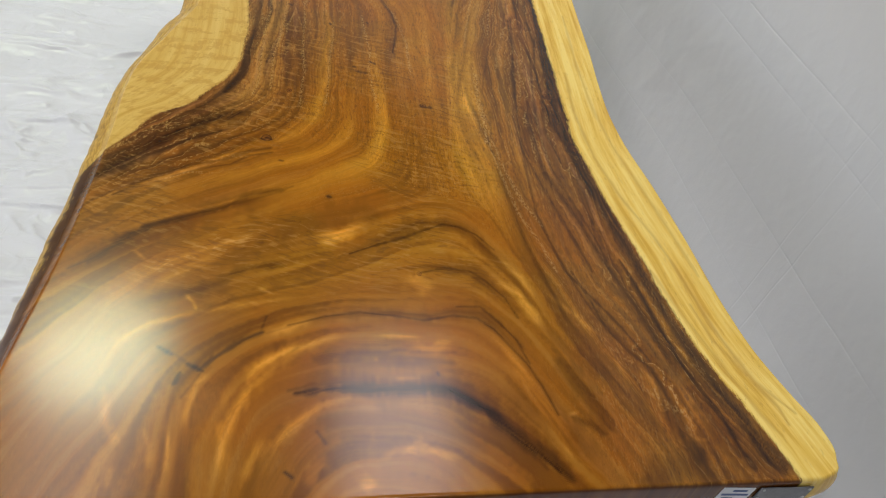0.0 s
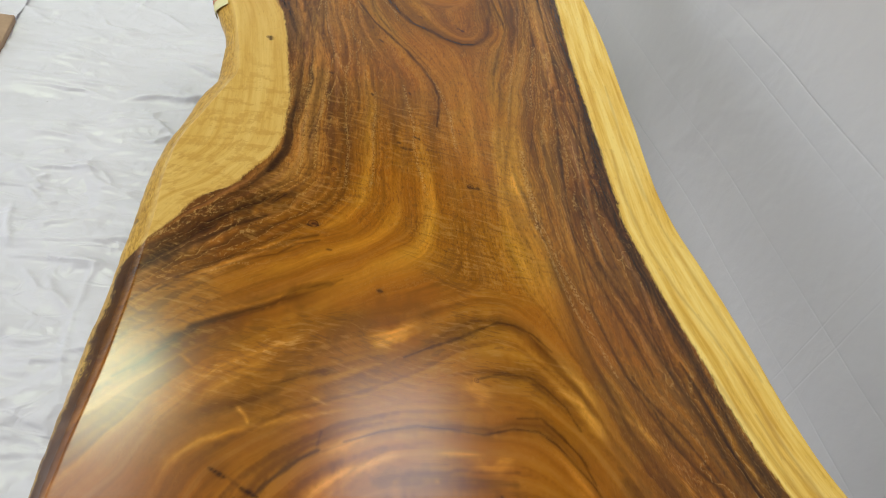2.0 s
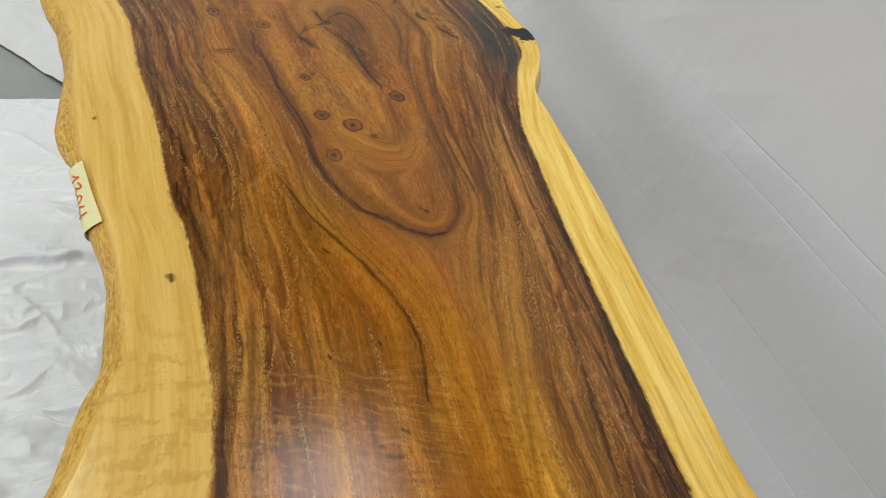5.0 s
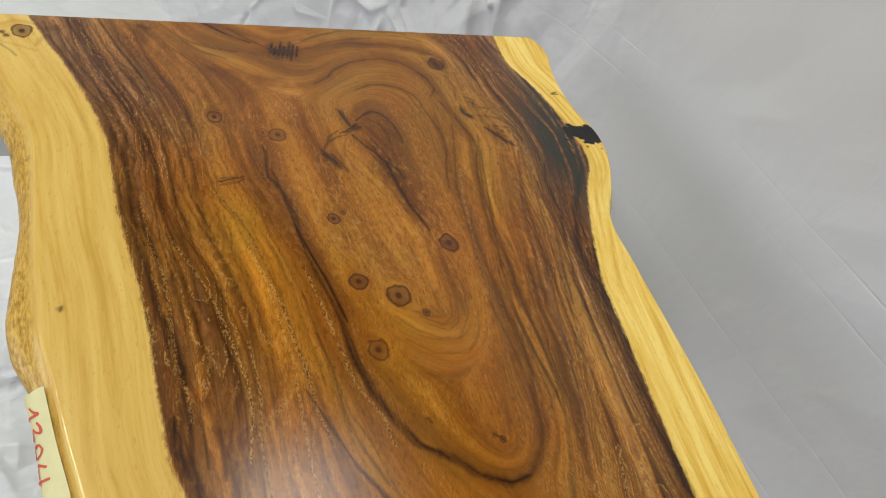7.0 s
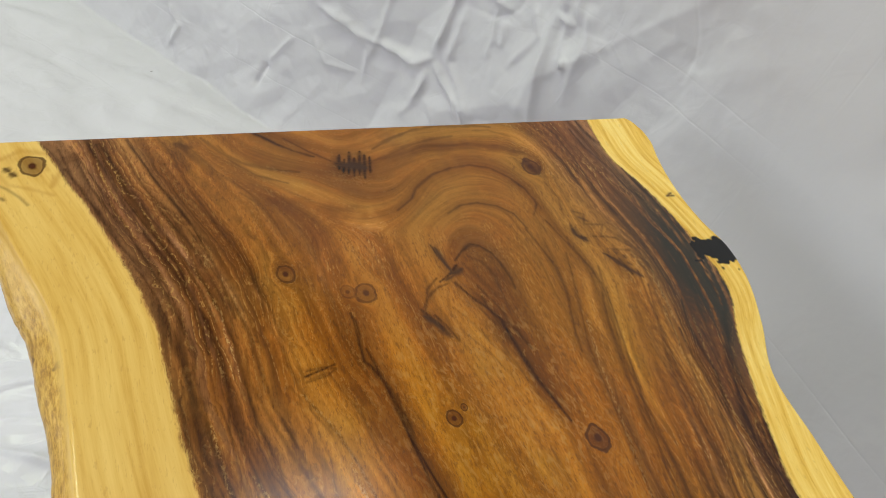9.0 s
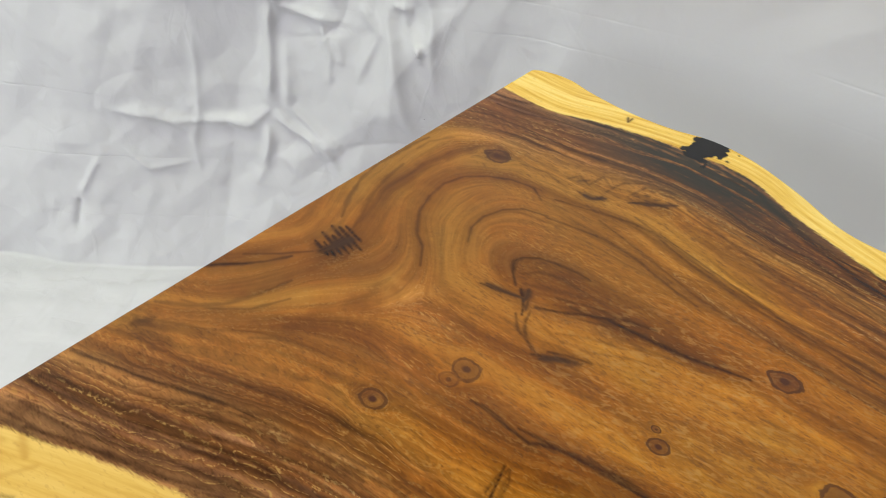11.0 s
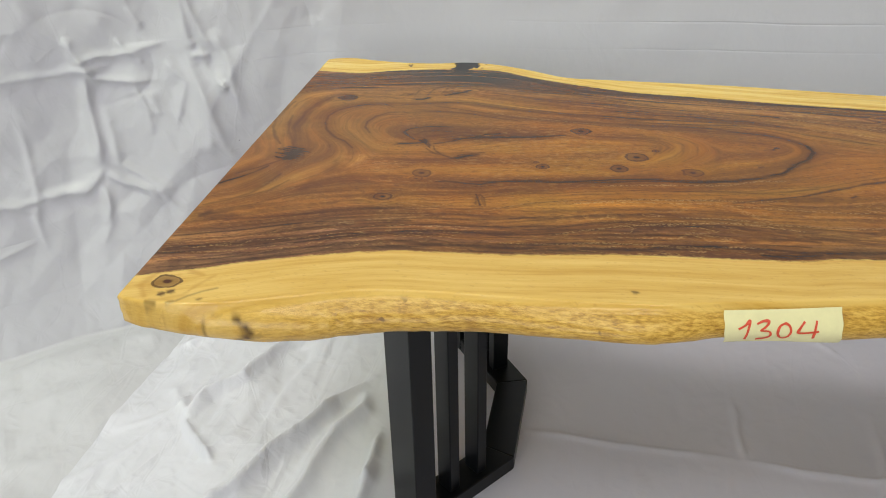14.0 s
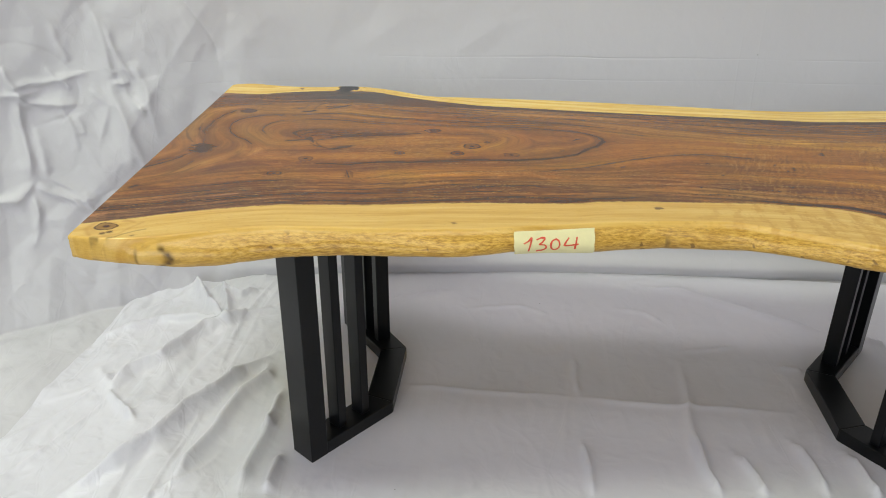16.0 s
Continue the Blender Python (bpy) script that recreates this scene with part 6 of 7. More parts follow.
streak("dark", 0.50, 0.0040, (0.120, -0.137), (0.139, -0.188), (0.161, -0.245), (0.176, -0.299), (0.184, -0.348))
streak("dark", 0.50, 0.0050, (0.088, -0.082), (0.112, -0.145), (0.134, -0.214), (0.150, -0.269), (0.157, -0.327))
streak("dark", 0.50, 0.0040, (0.019, 0.034), (0.051, -0.046), (0.082, -0.121), (0.105, -0.190), (0.126, -0.255), (0.139, -0.323))
# pits, cracks, the burl beside the hole and the smudge in the heart
streak("mark", 0.90, 0.0040, (0.325, -1.198), (0.328, -1.203))
streak("mark", 0.80, 0.0040, (0.401, -1.180), (0.403, -1.185))
streak("mark", 0.90, 0.0040, (0.400, -1.328), (0.402, -1.331))
streak("mark", 0.90, 0.0040, (0.406, -1.331), (0.408, -1.335))
streak("mark", 0.90, 0.0050, (0.366, -1.349), (0.371, -1.351))
streak("mark", 0.60, 0.0050, (0.371, -1.365), (0.391, -1.369))
streak("mark", 0.90, 0.0040, (0.484, -1.461), (0.487, -1.464))
streak("mark", 0.90, 0.0040, (0.491, -1.464), (0.496, -1.465))
streak("mark", 0.90, 0.0050, (0.500, -1.462), (0.504, -1.464))
streak("mark", 0.50, 0.0060, (0.258, -1.327), (0.272, -1.330))
streak("mark", 0.80, 0.0040, (0.244, -1.137), (0.250, -1.141))
streak("mark", 0.90, 0.0030, (0.352, -0.985), (0.359, -0.993))
streak("mark", 0.90, 0.0030, (0.538, -0.891), (0.549, -0.901))
streak("mark", 0.70, 0.0030, (0.453, -0.856), (0.457, -0.863))
streak("mark", 0.90, 0.0050, (0.733, -1.395), (0.737, -1.404))
streak("mark", 0.80, 0.0050, (0.744, -1.563), (0.747, -1.568))
streak("mark", 0.90, 0.0040, (0.205, -1.589), (0.212, -1.591))
streak("mark", 0.90, 0.0040, (0.216, -1.585), (0.223, -1.590))
streak("mark", 0.70, 0.0030, (0.237, -1.642), (0.242, -1.643))
streak("mark", 0.80, 0.0040, (0.311, -1.722), (0.317, -1.724))
streak("mark", 0.70, 0.0030, (0.447, -2.054), (0.448, -2.058))
streak("mark", 0.80, 0.0030, (0.256, -2.191), (0.264, -2.198))
streak("mark", 0.50, 0.0022, (0.292, -2.139), (0.302, -2.155))
streak("mark", 0.70, 0.0030, (0.488, -1.463), (0.503, -1.467))
streak("mark", 0.80, 0.0030, (0.735, -1.400), (0.751, -1.406))
streak("mark", 0.60, 0.0030, (0.741, -1.566), (0.758, -1.577))
streak("gold", 0.90, 0.0020, (0.119, -1.927), (0.134, -1.944), (0.142, -1.965))
streak("gold", 0.70, 0.0020, (0.047, -1.853), (0.066, -1.871))
streak("gold", 0.50, 0.0020, (0.212, -1.912), (0.235, -1.927))
streak("dark", 0.90, 0.0050, (0.099, -2.017), (0.117, -2.029))
streak("dark", 0.80, 0.0050, (0.135, -2.042), (0.156, -2.054))
streak("dark", 0.70, 0.0050, (0.123, -2.073), (0.129, -2.056))
streak("mark", 0.95, 0.0050, (0.463, -0.197), (0.467, -0.219), (0.472, -0.240), (0.475, -0.251))
streak("mark", 0.95, 0.0080, (0.470, -0.250), (0.482, -0.248), (0.492, -0.242))
streak("mark", 0.70, 0.0040, (0.474, -0.254), (0.460, -0.261))
streak("mark", 0.85, 0.0070, (0.408, -0.321), (0.419, -0.334), (0.427, -0.349))
streak("mark", 0.60, 0.0060, (0.421, -0.348), (0.436, -0.360))
streak("mark", 0.90, 0.0060, (0.714, -0.174), (0.716, -0.189), (0.730, -0.202))
streak("mark", 0.95, 0.0070, (0.750, -0.235), (0.760, -0.253), (0.777, -0.270), (0.792, -0.285))
streak("mark", 0.60, 0.0040, (0.738, -0.148), (0.751, -0.159))
streak("mark", 0.50, 0.0030, (0.766, -0.227), (0.769, -0.234))
streak("mark", 0.60, 0.0030, (0.779, -0.238), (0.782, -0.244))
streak("mark", 0.60, 0.0030, (0.795, -0.238), (0.797, -0.245))
streak("mark", 0.60, 0.0030, (0.780, -0.254), (0.785, -0.260))
streak("mark", 0.60, 0.0030, (0.800, -0.253), (0.801, -0.263))
streak("mark", 0.50, 0.0030, (0.768, -0.245), (0.769, -0.250))
streak("mark", 0.50, 0.0030, (0.803, -0.265), (0.805, -0.273))
streak("dark", 0.50, 0.0040, (0.759, -0.222), (0.799, -0.229), (0.814, -0.255), (0.816, -0.277))
streak("dark", 0.50, 0.0040, (0.744, -0.193), (0.784, -0.199), (0.804, -0.221))
streak("soft", 0.60, 0.0260, (0.501, -0.243), (0.507, -0.305), (0.521, -0.365), (0.535, -0.422), (0.540, -0.473), (0.551, -0.512))
streak("soft", 0.40, 0.0220, (0.518, -0.225), (0.546, -0.262), (0.548, -0.313), (0.533, -0.358))
streak("dark", 0.50, 0.0050, (0.474, -0.264), (0.489, -0.307), (0.506, -0.343), (0.521, -0.383), (0.531, -0.421))
streak("dark", 0.50, 0.0050, (0.504, -0.275), (0.523, -0.318), (0.530, -0.348))
streak("dark", 0.40, 0.0040, (0.498, -0.360), (0.512, -0.416), (0.525, -0.470), (0.540, -0.502))
streak("dark", 0.60, 0.0050, (0.411, -0.314), (0.423, -0.289), (0.444, -0.273), (0.462, -0.267))
streak("dark", 0.40, 0.0030, (0.282, -0.314), (0.293, -0.366), (0.307, -0.409))
streak("fibre", 0.40, 0.0030, (0.255, -0.308), (0.267, -0.360))
streak("soft", 0.40, 0.0140, (0.298, -0.103), (0.345, -0.110), (0.380, -0.104))
streak("soft", 0.45, 0.0300, (0.323, -0.013), (0.371, -0.025), (0.411, -0.011))
streak("soft", 0.30, 0.0400, (0.483, 0.035), (0.580, 0.025), (0.661, 0.017))
streak("soft", 0.30, 0.0300, (0.542, -0.065), (0.624, -0.062), (0.661, -0.093))
streak("soft", 0.40, 0.0300, (-0.029, 0.023), (-0.021, 0.000))
streak("sapline", 0.60, 0.0080, (-0.112, 0.010), (-0.085, 0.030), (-0.050, 0.022), (-0.035, -0.010), (-0.048, -0.045))
streak("sapline", 0.45, 0.0050, (-0.118, -0.010), (-0.100, -0.040), (-0.070, -0.050), (-0.045, -0.062))
streak("sapline", 0.40, 0.0160, (-0.105, 0.015), (-0.075, 0.010), (-0.055, -0.010))
streak("soft", 0.65, 0.0450, (-0.066, -1.736), (0.013, -1.628), (0.094, -1.535), (0.178, -1.465))
streak("soft", 0.45, 0.0220, (-0.007, -1.672), (0.072, -1.613), (0.160, -1.565))
streak("soft", 0.40, 0.0250, (0.099, -1.775), (0.164, -1.751), (0.231, -1.739))
streak("soft", 0.40, 0.0160, (0.113, -0.406), (0.120, -0.491), (0.134, -0.570))
streak("dark", 0.70, 0.0050, (0.051, 0.053), (0.088, -0.046), (0.125, -0.129), (0.148, -0.218), (0.159, -0.295))
streak("dark", 0.70, 0.0050, (0.010, 0.043), (0.033, -0.053), (0.068, -0.132), (0.099, -0.199), (0.114, -0.273), (0.121, -0.347))
streak("dark", 0.70, 0.0050, (-0.024, 0.038), (-0.000, -0.048), (0.034, -0.124), (0.072, -0.199), (0.094, -0.281), (0.105, -0.365))
streak("dark", 0.60, 0.0060, (-0.039, 0.032), (-0.016, -0.052), (0.016, -0.135), (0.057, -0.220), (0.076, -0.289), (0.085, -0.341))
streak("dark", 0.60, 0.0050, (0.101, -0.366), (0.082, -0.407), (0.089, -0.473), (0.110, -0.544), (0.121, -0.610), (0.124, -0.682))
streak("dark", 0.60, 0.0050, (0.141, -0.384), (0.130, -0.453), (0.136, -0.519), (0.148, -0.592), (0.160, -0.683))
streak("dark", 0.50, 0.0050, (0.165, -0.346), (0.159, -0.410), (0.160, -0.481), (0.173, -0.569), (0.182, -0.658))
streak("soft", 0.40, 0.0180, (0.122, 0.049), (0.121, 0.016), (0.127, -0.020))
streak("gold", 0.40, 0.0060, (0.000, 0.004), (0.026, -0.073), (0.054, -0.140), (0.086, -0.205))
streak("gold", 0.40, 0.0060, (0.123, -0.243), (0.143, -0.301), (0.152, -0.362), (0.150, -0.424))


def streak_field(kind, px, py):
    """How strongly the streaks of one kind cover each place."""
    out = np.zeros(len(px))
    wob = 1 + 0.45 * rough(px * 70, py * 25, 55) + 0.25 * rough(px * 190, py * 60, 56)
    for strength, width, places in STREAKS[kind]:
        q = np.array(places)
        lo, hi = q.min(0) - 8 * width, q.max(0) + 8 * width
        near = np.flatnonzero((px > lo[0]) & (px < hi[0]) & (py > lo[1]) & (py < hi[1]))
        if not len(near):
            continue
        x, y, best, part_of = px[near], py[near], np.full(len(near), 9.0), np.zeros(len(near))
        for k in range(len(q) - 1):
            d = q[k + 1] - q[k]
            t = np.clip(((x - q[k, 0]) * d[0] + (y - q[k, 1]) * d[1]) / max(d @ d, 1e-9), 0, 1)
            r = np.hypot(x - q[k, 0] - d[0] * t, y - q[k, 1] - d[1] * t)
            part_of = np.where(r < best, (k + t) / (len(q) - 1), part_of)
            best = np.minimum(best, r)
        taper = 0.45 + 0.55 * np.sqrt(np.clip(np.minimum(part_of, 1 - part_of) * 6, 0, 1))
        v = min(1.0, 1.2 * strength) * np.exp(-(best / np.maximum(0.0022, 0.72 * width * taper * wob[near])) ** 2)
        if kind in ("gold", "soft"):
            ends = np.clip(np.minimum(part_of, 1 - part_of) * 3.2, 0, 1)
            v = v * (0.12 + 0.88 * ends * ends * (3 - 2 * ends))
        if kind == "dust":
            v = strength * np.exp(-(best / np.maximum(0.0020, 0.50 * width * taper * wob[near])) ** 2)
        # a soft brown shade beside each dark line
        if kind == "dark" and width < 0.02:
            v = np.maximum(v, 0.34 * strength * taper * np.exp(-(best / (3.4 * width)) ** 2))
        out[near] = np.maximum(out[near], v)
    return out


KNOTS = []


def knot_at(x, y, radius, darkness):
    KNOTS.append((x, y, radius, darkness))


knot_at(0.337, -0.273, 0.0141, 0.92)
knot_at(0.312, -0.268, 0.0097, 0.61)
knot_at(0.235, -0.229, 0.0123, 1.10)
knot_at(0.397, -0.481, 0.0097, 1.22)
knot_at(0.415, -0.468, 0.0044, 1.22)
knot_at(0.578, -0.539, 0.0150, 1.22)
knot_at(0.410, -0.614, 0.0132, 1.22)
knot_at(0.465, -0.645, 0.0167, 1.22)
knot_at(0.412, -0.741, 0.0141, 0.92)
knot_at(0.500, -0.680, 0.0053, 1.22)
knot_at(0.547, -0.900, 0.0044, 1.22)
knot_at(0.702, -0.021, 0.0158, 1.10)
knot_at(-0.072, -0.002, 0.0158, 1.25)
knot_at(0.119, -1.030, 0.0035, 0.9)
knot_at(0.249, -1.445, 0.0044, 1.0)
knot_at(0.214, -1.586, 0.0070, 0.9)
knot_at(0.489, -1.460, 0.0053, 0.9)
knot_at(0.740, -1.397, 0.0070, 0.8)
knot_at(0.758, -1.557, 0.0088, 0.8)
knot_at(0.44, -1.88, 0.0035, 0.6)


CELL, GX, GY = 0.0019, np.arange(-0.22, 1.07, 0.0019), np.arange(-2.28, 0.18, 0.0019)


def blurred(v, rounds):
    """A grid of values, smoothed by repeated small averages."""
    for _ in range(rounds):
        d = np.pad(v, 1, mode="edge")
        v = (d[1:-1, 1:-1] * 2 + d[2:, 1:-1] + d[:-2, 1:-1] + d[1:-1, 2:] + d[1:-1, :-2]) / 6
    return v


def resized(v, shape):
    """A grid of values on a finer grid, linear between its places."""
    j, i = np.linspace(0, v.shape[0] - 1.001, shape[0]), np.linspace(0, v.shape[1] - 1.001, shape[1])
    j0, i0 = j.astype(int), i.astype(int)
    fj, fi = (j - j0)[:, None], (i - i0)[None]
    return (v[j0][:, i0] * (1 - fi) + v[j0][:, i0 + 1] * fi) * (1 - fj) + (v[j0 + 1][:, i0] * (1 - fi) + v[j0 + 1][:, i0 + 1] * fi) * fj


def grain_way():
    """The way in which the grain runs at each place of the grid, led by the growth lines and the borders of the sapwood."""
    lines = [(np.array(p), 1.0) for p in GRAIN]
    for kind, weight in (("dark", 1.6), ("gold", 1.0), ("dust", 1.6), ("fibre", 1.6), ("soft", 1.0)):
        lines += [(np.array(p), weight) for strength, width, p in STREAKS[kind]]
    yy = np.arange(-2.2, 0.11, 0.05)
    lines += [(np.column_stack([spline(yy, c), yy]), 2.0) for c in (SAP_LEFT, SAP_RIGHT)]
    rows = []
    for q, weight in lines:
        run = np.concatenate([[0], np.cumsum(np.hypot(*np.diff(q, axis=0).T))])
        if run[-1] < 0.09:
            continue
        s = np.linspace(0, run[-1], max(4, int(run[-1] / 0.02)))
        x, y = np.interp(s, run, q[:, 0]), np.interp(s, run, q[:, 1])
        twice = 2 * np.arctan2(np.gradient(y), np.gradient(x))
        rows.append(np.column_stack([x, y, np.cos(twice) * weight, np.sin(twice) * weight, np.full(len(s), weight)]))
    r = np.concatenate(rows)
    X, Y = np.meshgrid(GX[::8], GY[::8])
    c, s = np.zeros(X.shape), np.zeros(X.shape)
    for j in range(len(X)):
        w = 1 / ((X[j][:, None] - r[None, :, 0]) ** 2 + (Y[j][:, None] - r[None, :, 1]) ** 2 + 0.0003) ** 1.5
        c[j], s[j] = w @ r[:, 2], w @ r[:, 3]
    size = np.hypot(c, s)
    c, s = blurred(c / size, 2), blurred(s / size, 2)
    full = (len(GY), len(GX))
    X, Y = np.meshgrid(GX, GY)
    angle = 0.5 * np.arctan2(resized(s, full), resized(c, full)) + 0.17 * rough(X * 34, Y * 26, 71) + 0.10 * rough(X * 80, Y * 60, 72)
    for kx, ky, kr, kd in KNOTS:
        # the grain runs round each knot
        dx, dy = X - kx, Y - ky
        away = np.exp(-(dx * dx + dy * dy) / (2.2 * kr) ** 2)
        near = away > 0.02
        bent = np.arctan2(dx[near], -dy[near]) - angle[near]
        angle[near] += away[near] * (bent - math.pi * np.round(bent / math.pi))
    return np.cos(angle), np.sin(angle)


def combed(wx, wy, seed, grow, steps):
    """Random specks of a given growth, drawn out along the grain; values spread about 0.5."""
    grain_of = np.random.RandomState(seed)
    v = blurred(grain_of.rand(*wx.shape), grow)
    rows, cols = v.shape
    j0, i0 = np.meshgrid(np.arange(rows, dtype=np.float32), np.arange(cols, dtype=np.float32), indexing="ij")
    out, total = v.copy(), 1.0
    for sign in (1, -1):
        px, py = i0.copy(), j0.copy()
        dx, dy = sign * wx, sign * wy
        for k in range(steps):
            px, py = np.clip(px + dx, 0, cols - 1), np.clip(py + dy, 0, rows - 1)
            i, j = (px + 0.5).astype(np.int32).clip(0, cols - 1), (py + 0.5).astype(np.int32).clip(0, rows - 1)
            at = j * cols + i
            nx, ny = wx.ravel()[at], wy.ravel()[at]
            turn = np.where(nx * dx + ny * dy < 0, -1, 1)
            dx, dy = nx * turn, ny * turn
            fade = 0.5 + 0.5 * math.cos(math.pi * k / steps)
            out += fade * v.ravel()[at]
            total += fade
    out = out / total
    wide = blurred(out[::4, ::4], 60)
    out = out - resized(wide, out.shape)
    return np.clip(0.5 + 0.17 * out / out.std(), 0, 1)


def grain_fields():
    """Four grades of figure on one grid, from fine fibres to broad bands, all along the grain, and where the grain runs straight up the slab."""
    wx, wy = grain_way()
    cx, cy = wx[::2, ::2], wy[::2, ::2]
    bx, by = wx[::5, ::5], wy[::5, ::5]
    upright = np.clip((np.abs(wy) - 0.70) / 0.22, 0, 1)
    return {"fibre": combed(wx, wy, 3, 0, 26), "thread": resized(combed(cx, cy, 5, 1, 44), wx.shape), "vein": resized(combed(cx, cy, 8, 2, 60), wx.shape), "band": resized(combed(bx, by, 7, 4, 50), wx.shape)}, upright


def sampled(grid, px, py):
    """A grid of values, read at each place, linear between its corners."""
    u, v = np.clip((px - GX[0]) / CELL, 0, len(GX) - 1.01), np.clip((py - GY[0]) / CELL, 0, len(GY) - 1.01)
    i, j = u.astype(int), v.astype(int)
    f, g = u - i, v - j
    return (grid[j, i] * (1 - f) + grid[j, i + 1] * f) * (1 - g) + (grid[j + 1, i] * (1 - f) + grid[j + 1, i + 1] * f) * g


def slab():
    n, m = 1200, 560
    v = np.linspace(0, 1, n)[:, None] * np.ones((1, m))
    u = np.ones((n, 1)) * np.linspace(0, 1, m)[None]
    Y = -2.22 + v * 2.30
    for _ in range(4):
        xl, xr = spline(Y, LEFT), spline(Y, RIGHT)
        X = xl + (xr - xl) * u
        Y = near_end(X) + v * (far_end(X) - near_end(X))
    Z = np.full_like(X, H)
    top = np.stack([X, Y, Z], -1).reshape(-1, 3)
    idx = np.arange(n * m).reshape(n, m)
    loop = np.concatenate([idx[0, :-1], idx[:-1, -1], idx[-1, :0:-1], idx[:0:-1, 0]])
    ring = top[loop]
    # outward direction and which side each corner of the rim is on
    tan = np.roll(ring, -3, 0) - np.roll(ring, 3, 0)
    nrm = np.stack([tan[:, 1], -tan[:, 0]], -1)
    nrm /= np.maximum(np.linalg.norm(nrm, axis=1, keepdims=True), 1e-9)
    for _ in range(6):
        nrm = (np.roll(nrm, 1, 0) + nrm + np.roll(nrm, -1, 0)) / 3
    left = np.clip(-nrm[:, 0] * 1.3, 0, 1)
    right = np.clip(nrm[:, 0] * 1.3, 0, 1)
    s = np.cumsum(np.linalg.norm(np.diff(ring, axis=0, append=ring[:1]), axis=1))
    bulge = left * (spline(ring[:, 1], BULGE) + 0.0022 * rough(s * 12, s * 0, 42)) + right * (0.006 + 0.006 * rough(s * 6, s * 0, 43))
    low = 0.050 + left * (spline(ring[:, 1], DEPTH) - 0.050) + 0.003 * rough(s * 11, s * 0, 45) * (left + right)
    verts, quads, sides, ends = [top], [grid_quads(n, m)], [np.zeros(n * m)], [np.zeros(n * m)]
    prev, count = loop, n * m
    for o, d, b in ((0.0018, 0.0006, 0), (0.0034, 0.0022, 0), (0.0042, 0.0050, 0), (0.0042, 0.14, 0.35), (0.0042, 0.28, 0.68), (0.0042, 0.45, 0.92), (0.0042, 0.62, 1.0), (0.0042, 0.80, 0.92), (0.0036, 0.93, 0.72), (0.0, 1.0, 0.45)):
        depth = np.full(len(s), d) if b == 0 and d < 0.01 else 0.005 + (low - 0.005) * d
        grit = (0.0010 * rough(s * 30, s * 0 + d * 4, 46) + 0.0007 * rough(s * 80, s * 0 + d * 9, 47)) * left * (b > 0)
        lv = ring.copy()
        lv[:, :2] += nrm * (o + bulge * b + grit)[:, None]
        lv[:, 2] -= depth
        verts.append(lv)
        cur = np.arange(len(s)) + count
        count += len(s)
        quads.append(np.stack([prev, cur, np.roll(cur, -1), np.roll(prev, -1)], -1))
        smooth_end = 0.25 + 0.75 * np.clip((-0.10 - ring[:, 1]) / 0.18, 0, 1)
        sides.append((left * smooth_end + 0.5 * right).clip(0, 1) * (b > 0) * min(1, 0.65 + b))
        ends.append((1 - left - right).clip(0, 1) * (d > 0.001))
        prev = cur
    # underside: rows between the two long sides
    under = prev
    e = m - 1
    quads.append(np.stack([under[e:e + n - 2], under[e + 1:e + n - 1], np.roll(under, 1)[::-1][:n - 2], np.roll(under, 0)[::-1][:n - 2]], -1))
    V = np.concatenate(verts)
    Q = np.concatenate(quads)
    ob = mesh_from("tabletop", V, Q, SLAB)
    px, py = V[:, 0], V[:, 1]
    sap = np.minimum(px - spline(py, SAP_LEFT), spline(py, SAP_RIGHT) - px)
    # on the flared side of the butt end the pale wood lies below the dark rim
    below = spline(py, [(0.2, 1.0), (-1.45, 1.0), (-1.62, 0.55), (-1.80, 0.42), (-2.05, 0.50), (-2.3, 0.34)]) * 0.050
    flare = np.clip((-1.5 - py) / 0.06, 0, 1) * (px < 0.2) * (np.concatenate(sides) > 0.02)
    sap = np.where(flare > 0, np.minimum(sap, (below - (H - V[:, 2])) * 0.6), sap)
    knot, knot_r = np.zeros(len(px)), np.full(len(px), 3.0)
    for kx, ky, kr, kd in KNOTS:
        dx, dy = px - kx, (py - ky) * 0.85
        r = np.sqrt(dx * dx + dy * dy) * (1 + 0.14 * rough(px * 90, py * 90, 50))
        knot = np.where(r / kr < knot_r, kd, knot)
        knot_r = np.minimum(knot_r, r / kr)
    dx, dy = px - 0.945, py + 0.245
    rot = np.clip(1.45 - np.sqrt(((dx + 0.040) / 0.088) ** 2 + ((dy + 0.03) / 0.20) ** 2), 0, 1)
    hole = np.sqrt(((px - 0.972) / 0.044) ** 2 + ((py + 0.240 + 0.12 * (px - 0.965)) / 0.029) ** 2) * (1 + 0.28 * rough(px * 70, py * 70, 53) + 0.2 * rough(px * 160, py * 160, 54))
    hole = np.clip((1.15 - hole) / 0.15, 0, 1)
    fields, upright = grain_fields()
    figure = {name: sampled(grid, px, py) for name, grid in fields.items()}
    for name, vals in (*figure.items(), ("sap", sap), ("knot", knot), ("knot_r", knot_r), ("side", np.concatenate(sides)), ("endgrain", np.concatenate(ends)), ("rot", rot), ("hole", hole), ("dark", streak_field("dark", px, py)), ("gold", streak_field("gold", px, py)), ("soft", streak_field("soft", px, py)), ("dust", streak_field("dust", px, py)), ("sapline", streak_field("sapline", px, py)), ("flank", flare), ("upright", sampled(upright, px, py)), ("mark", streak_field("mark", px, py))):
        a = ob.data.attributes.new(name, "FLOAT", "POINT")
        a.data.foreach_set("value", np.asarray(vals, np.float32))
    return ob


table = tagged(new("live_edge_table"), "dark brown live-edge wooden slab table on black steel legs", "table")
top = slab()
top.parent = table
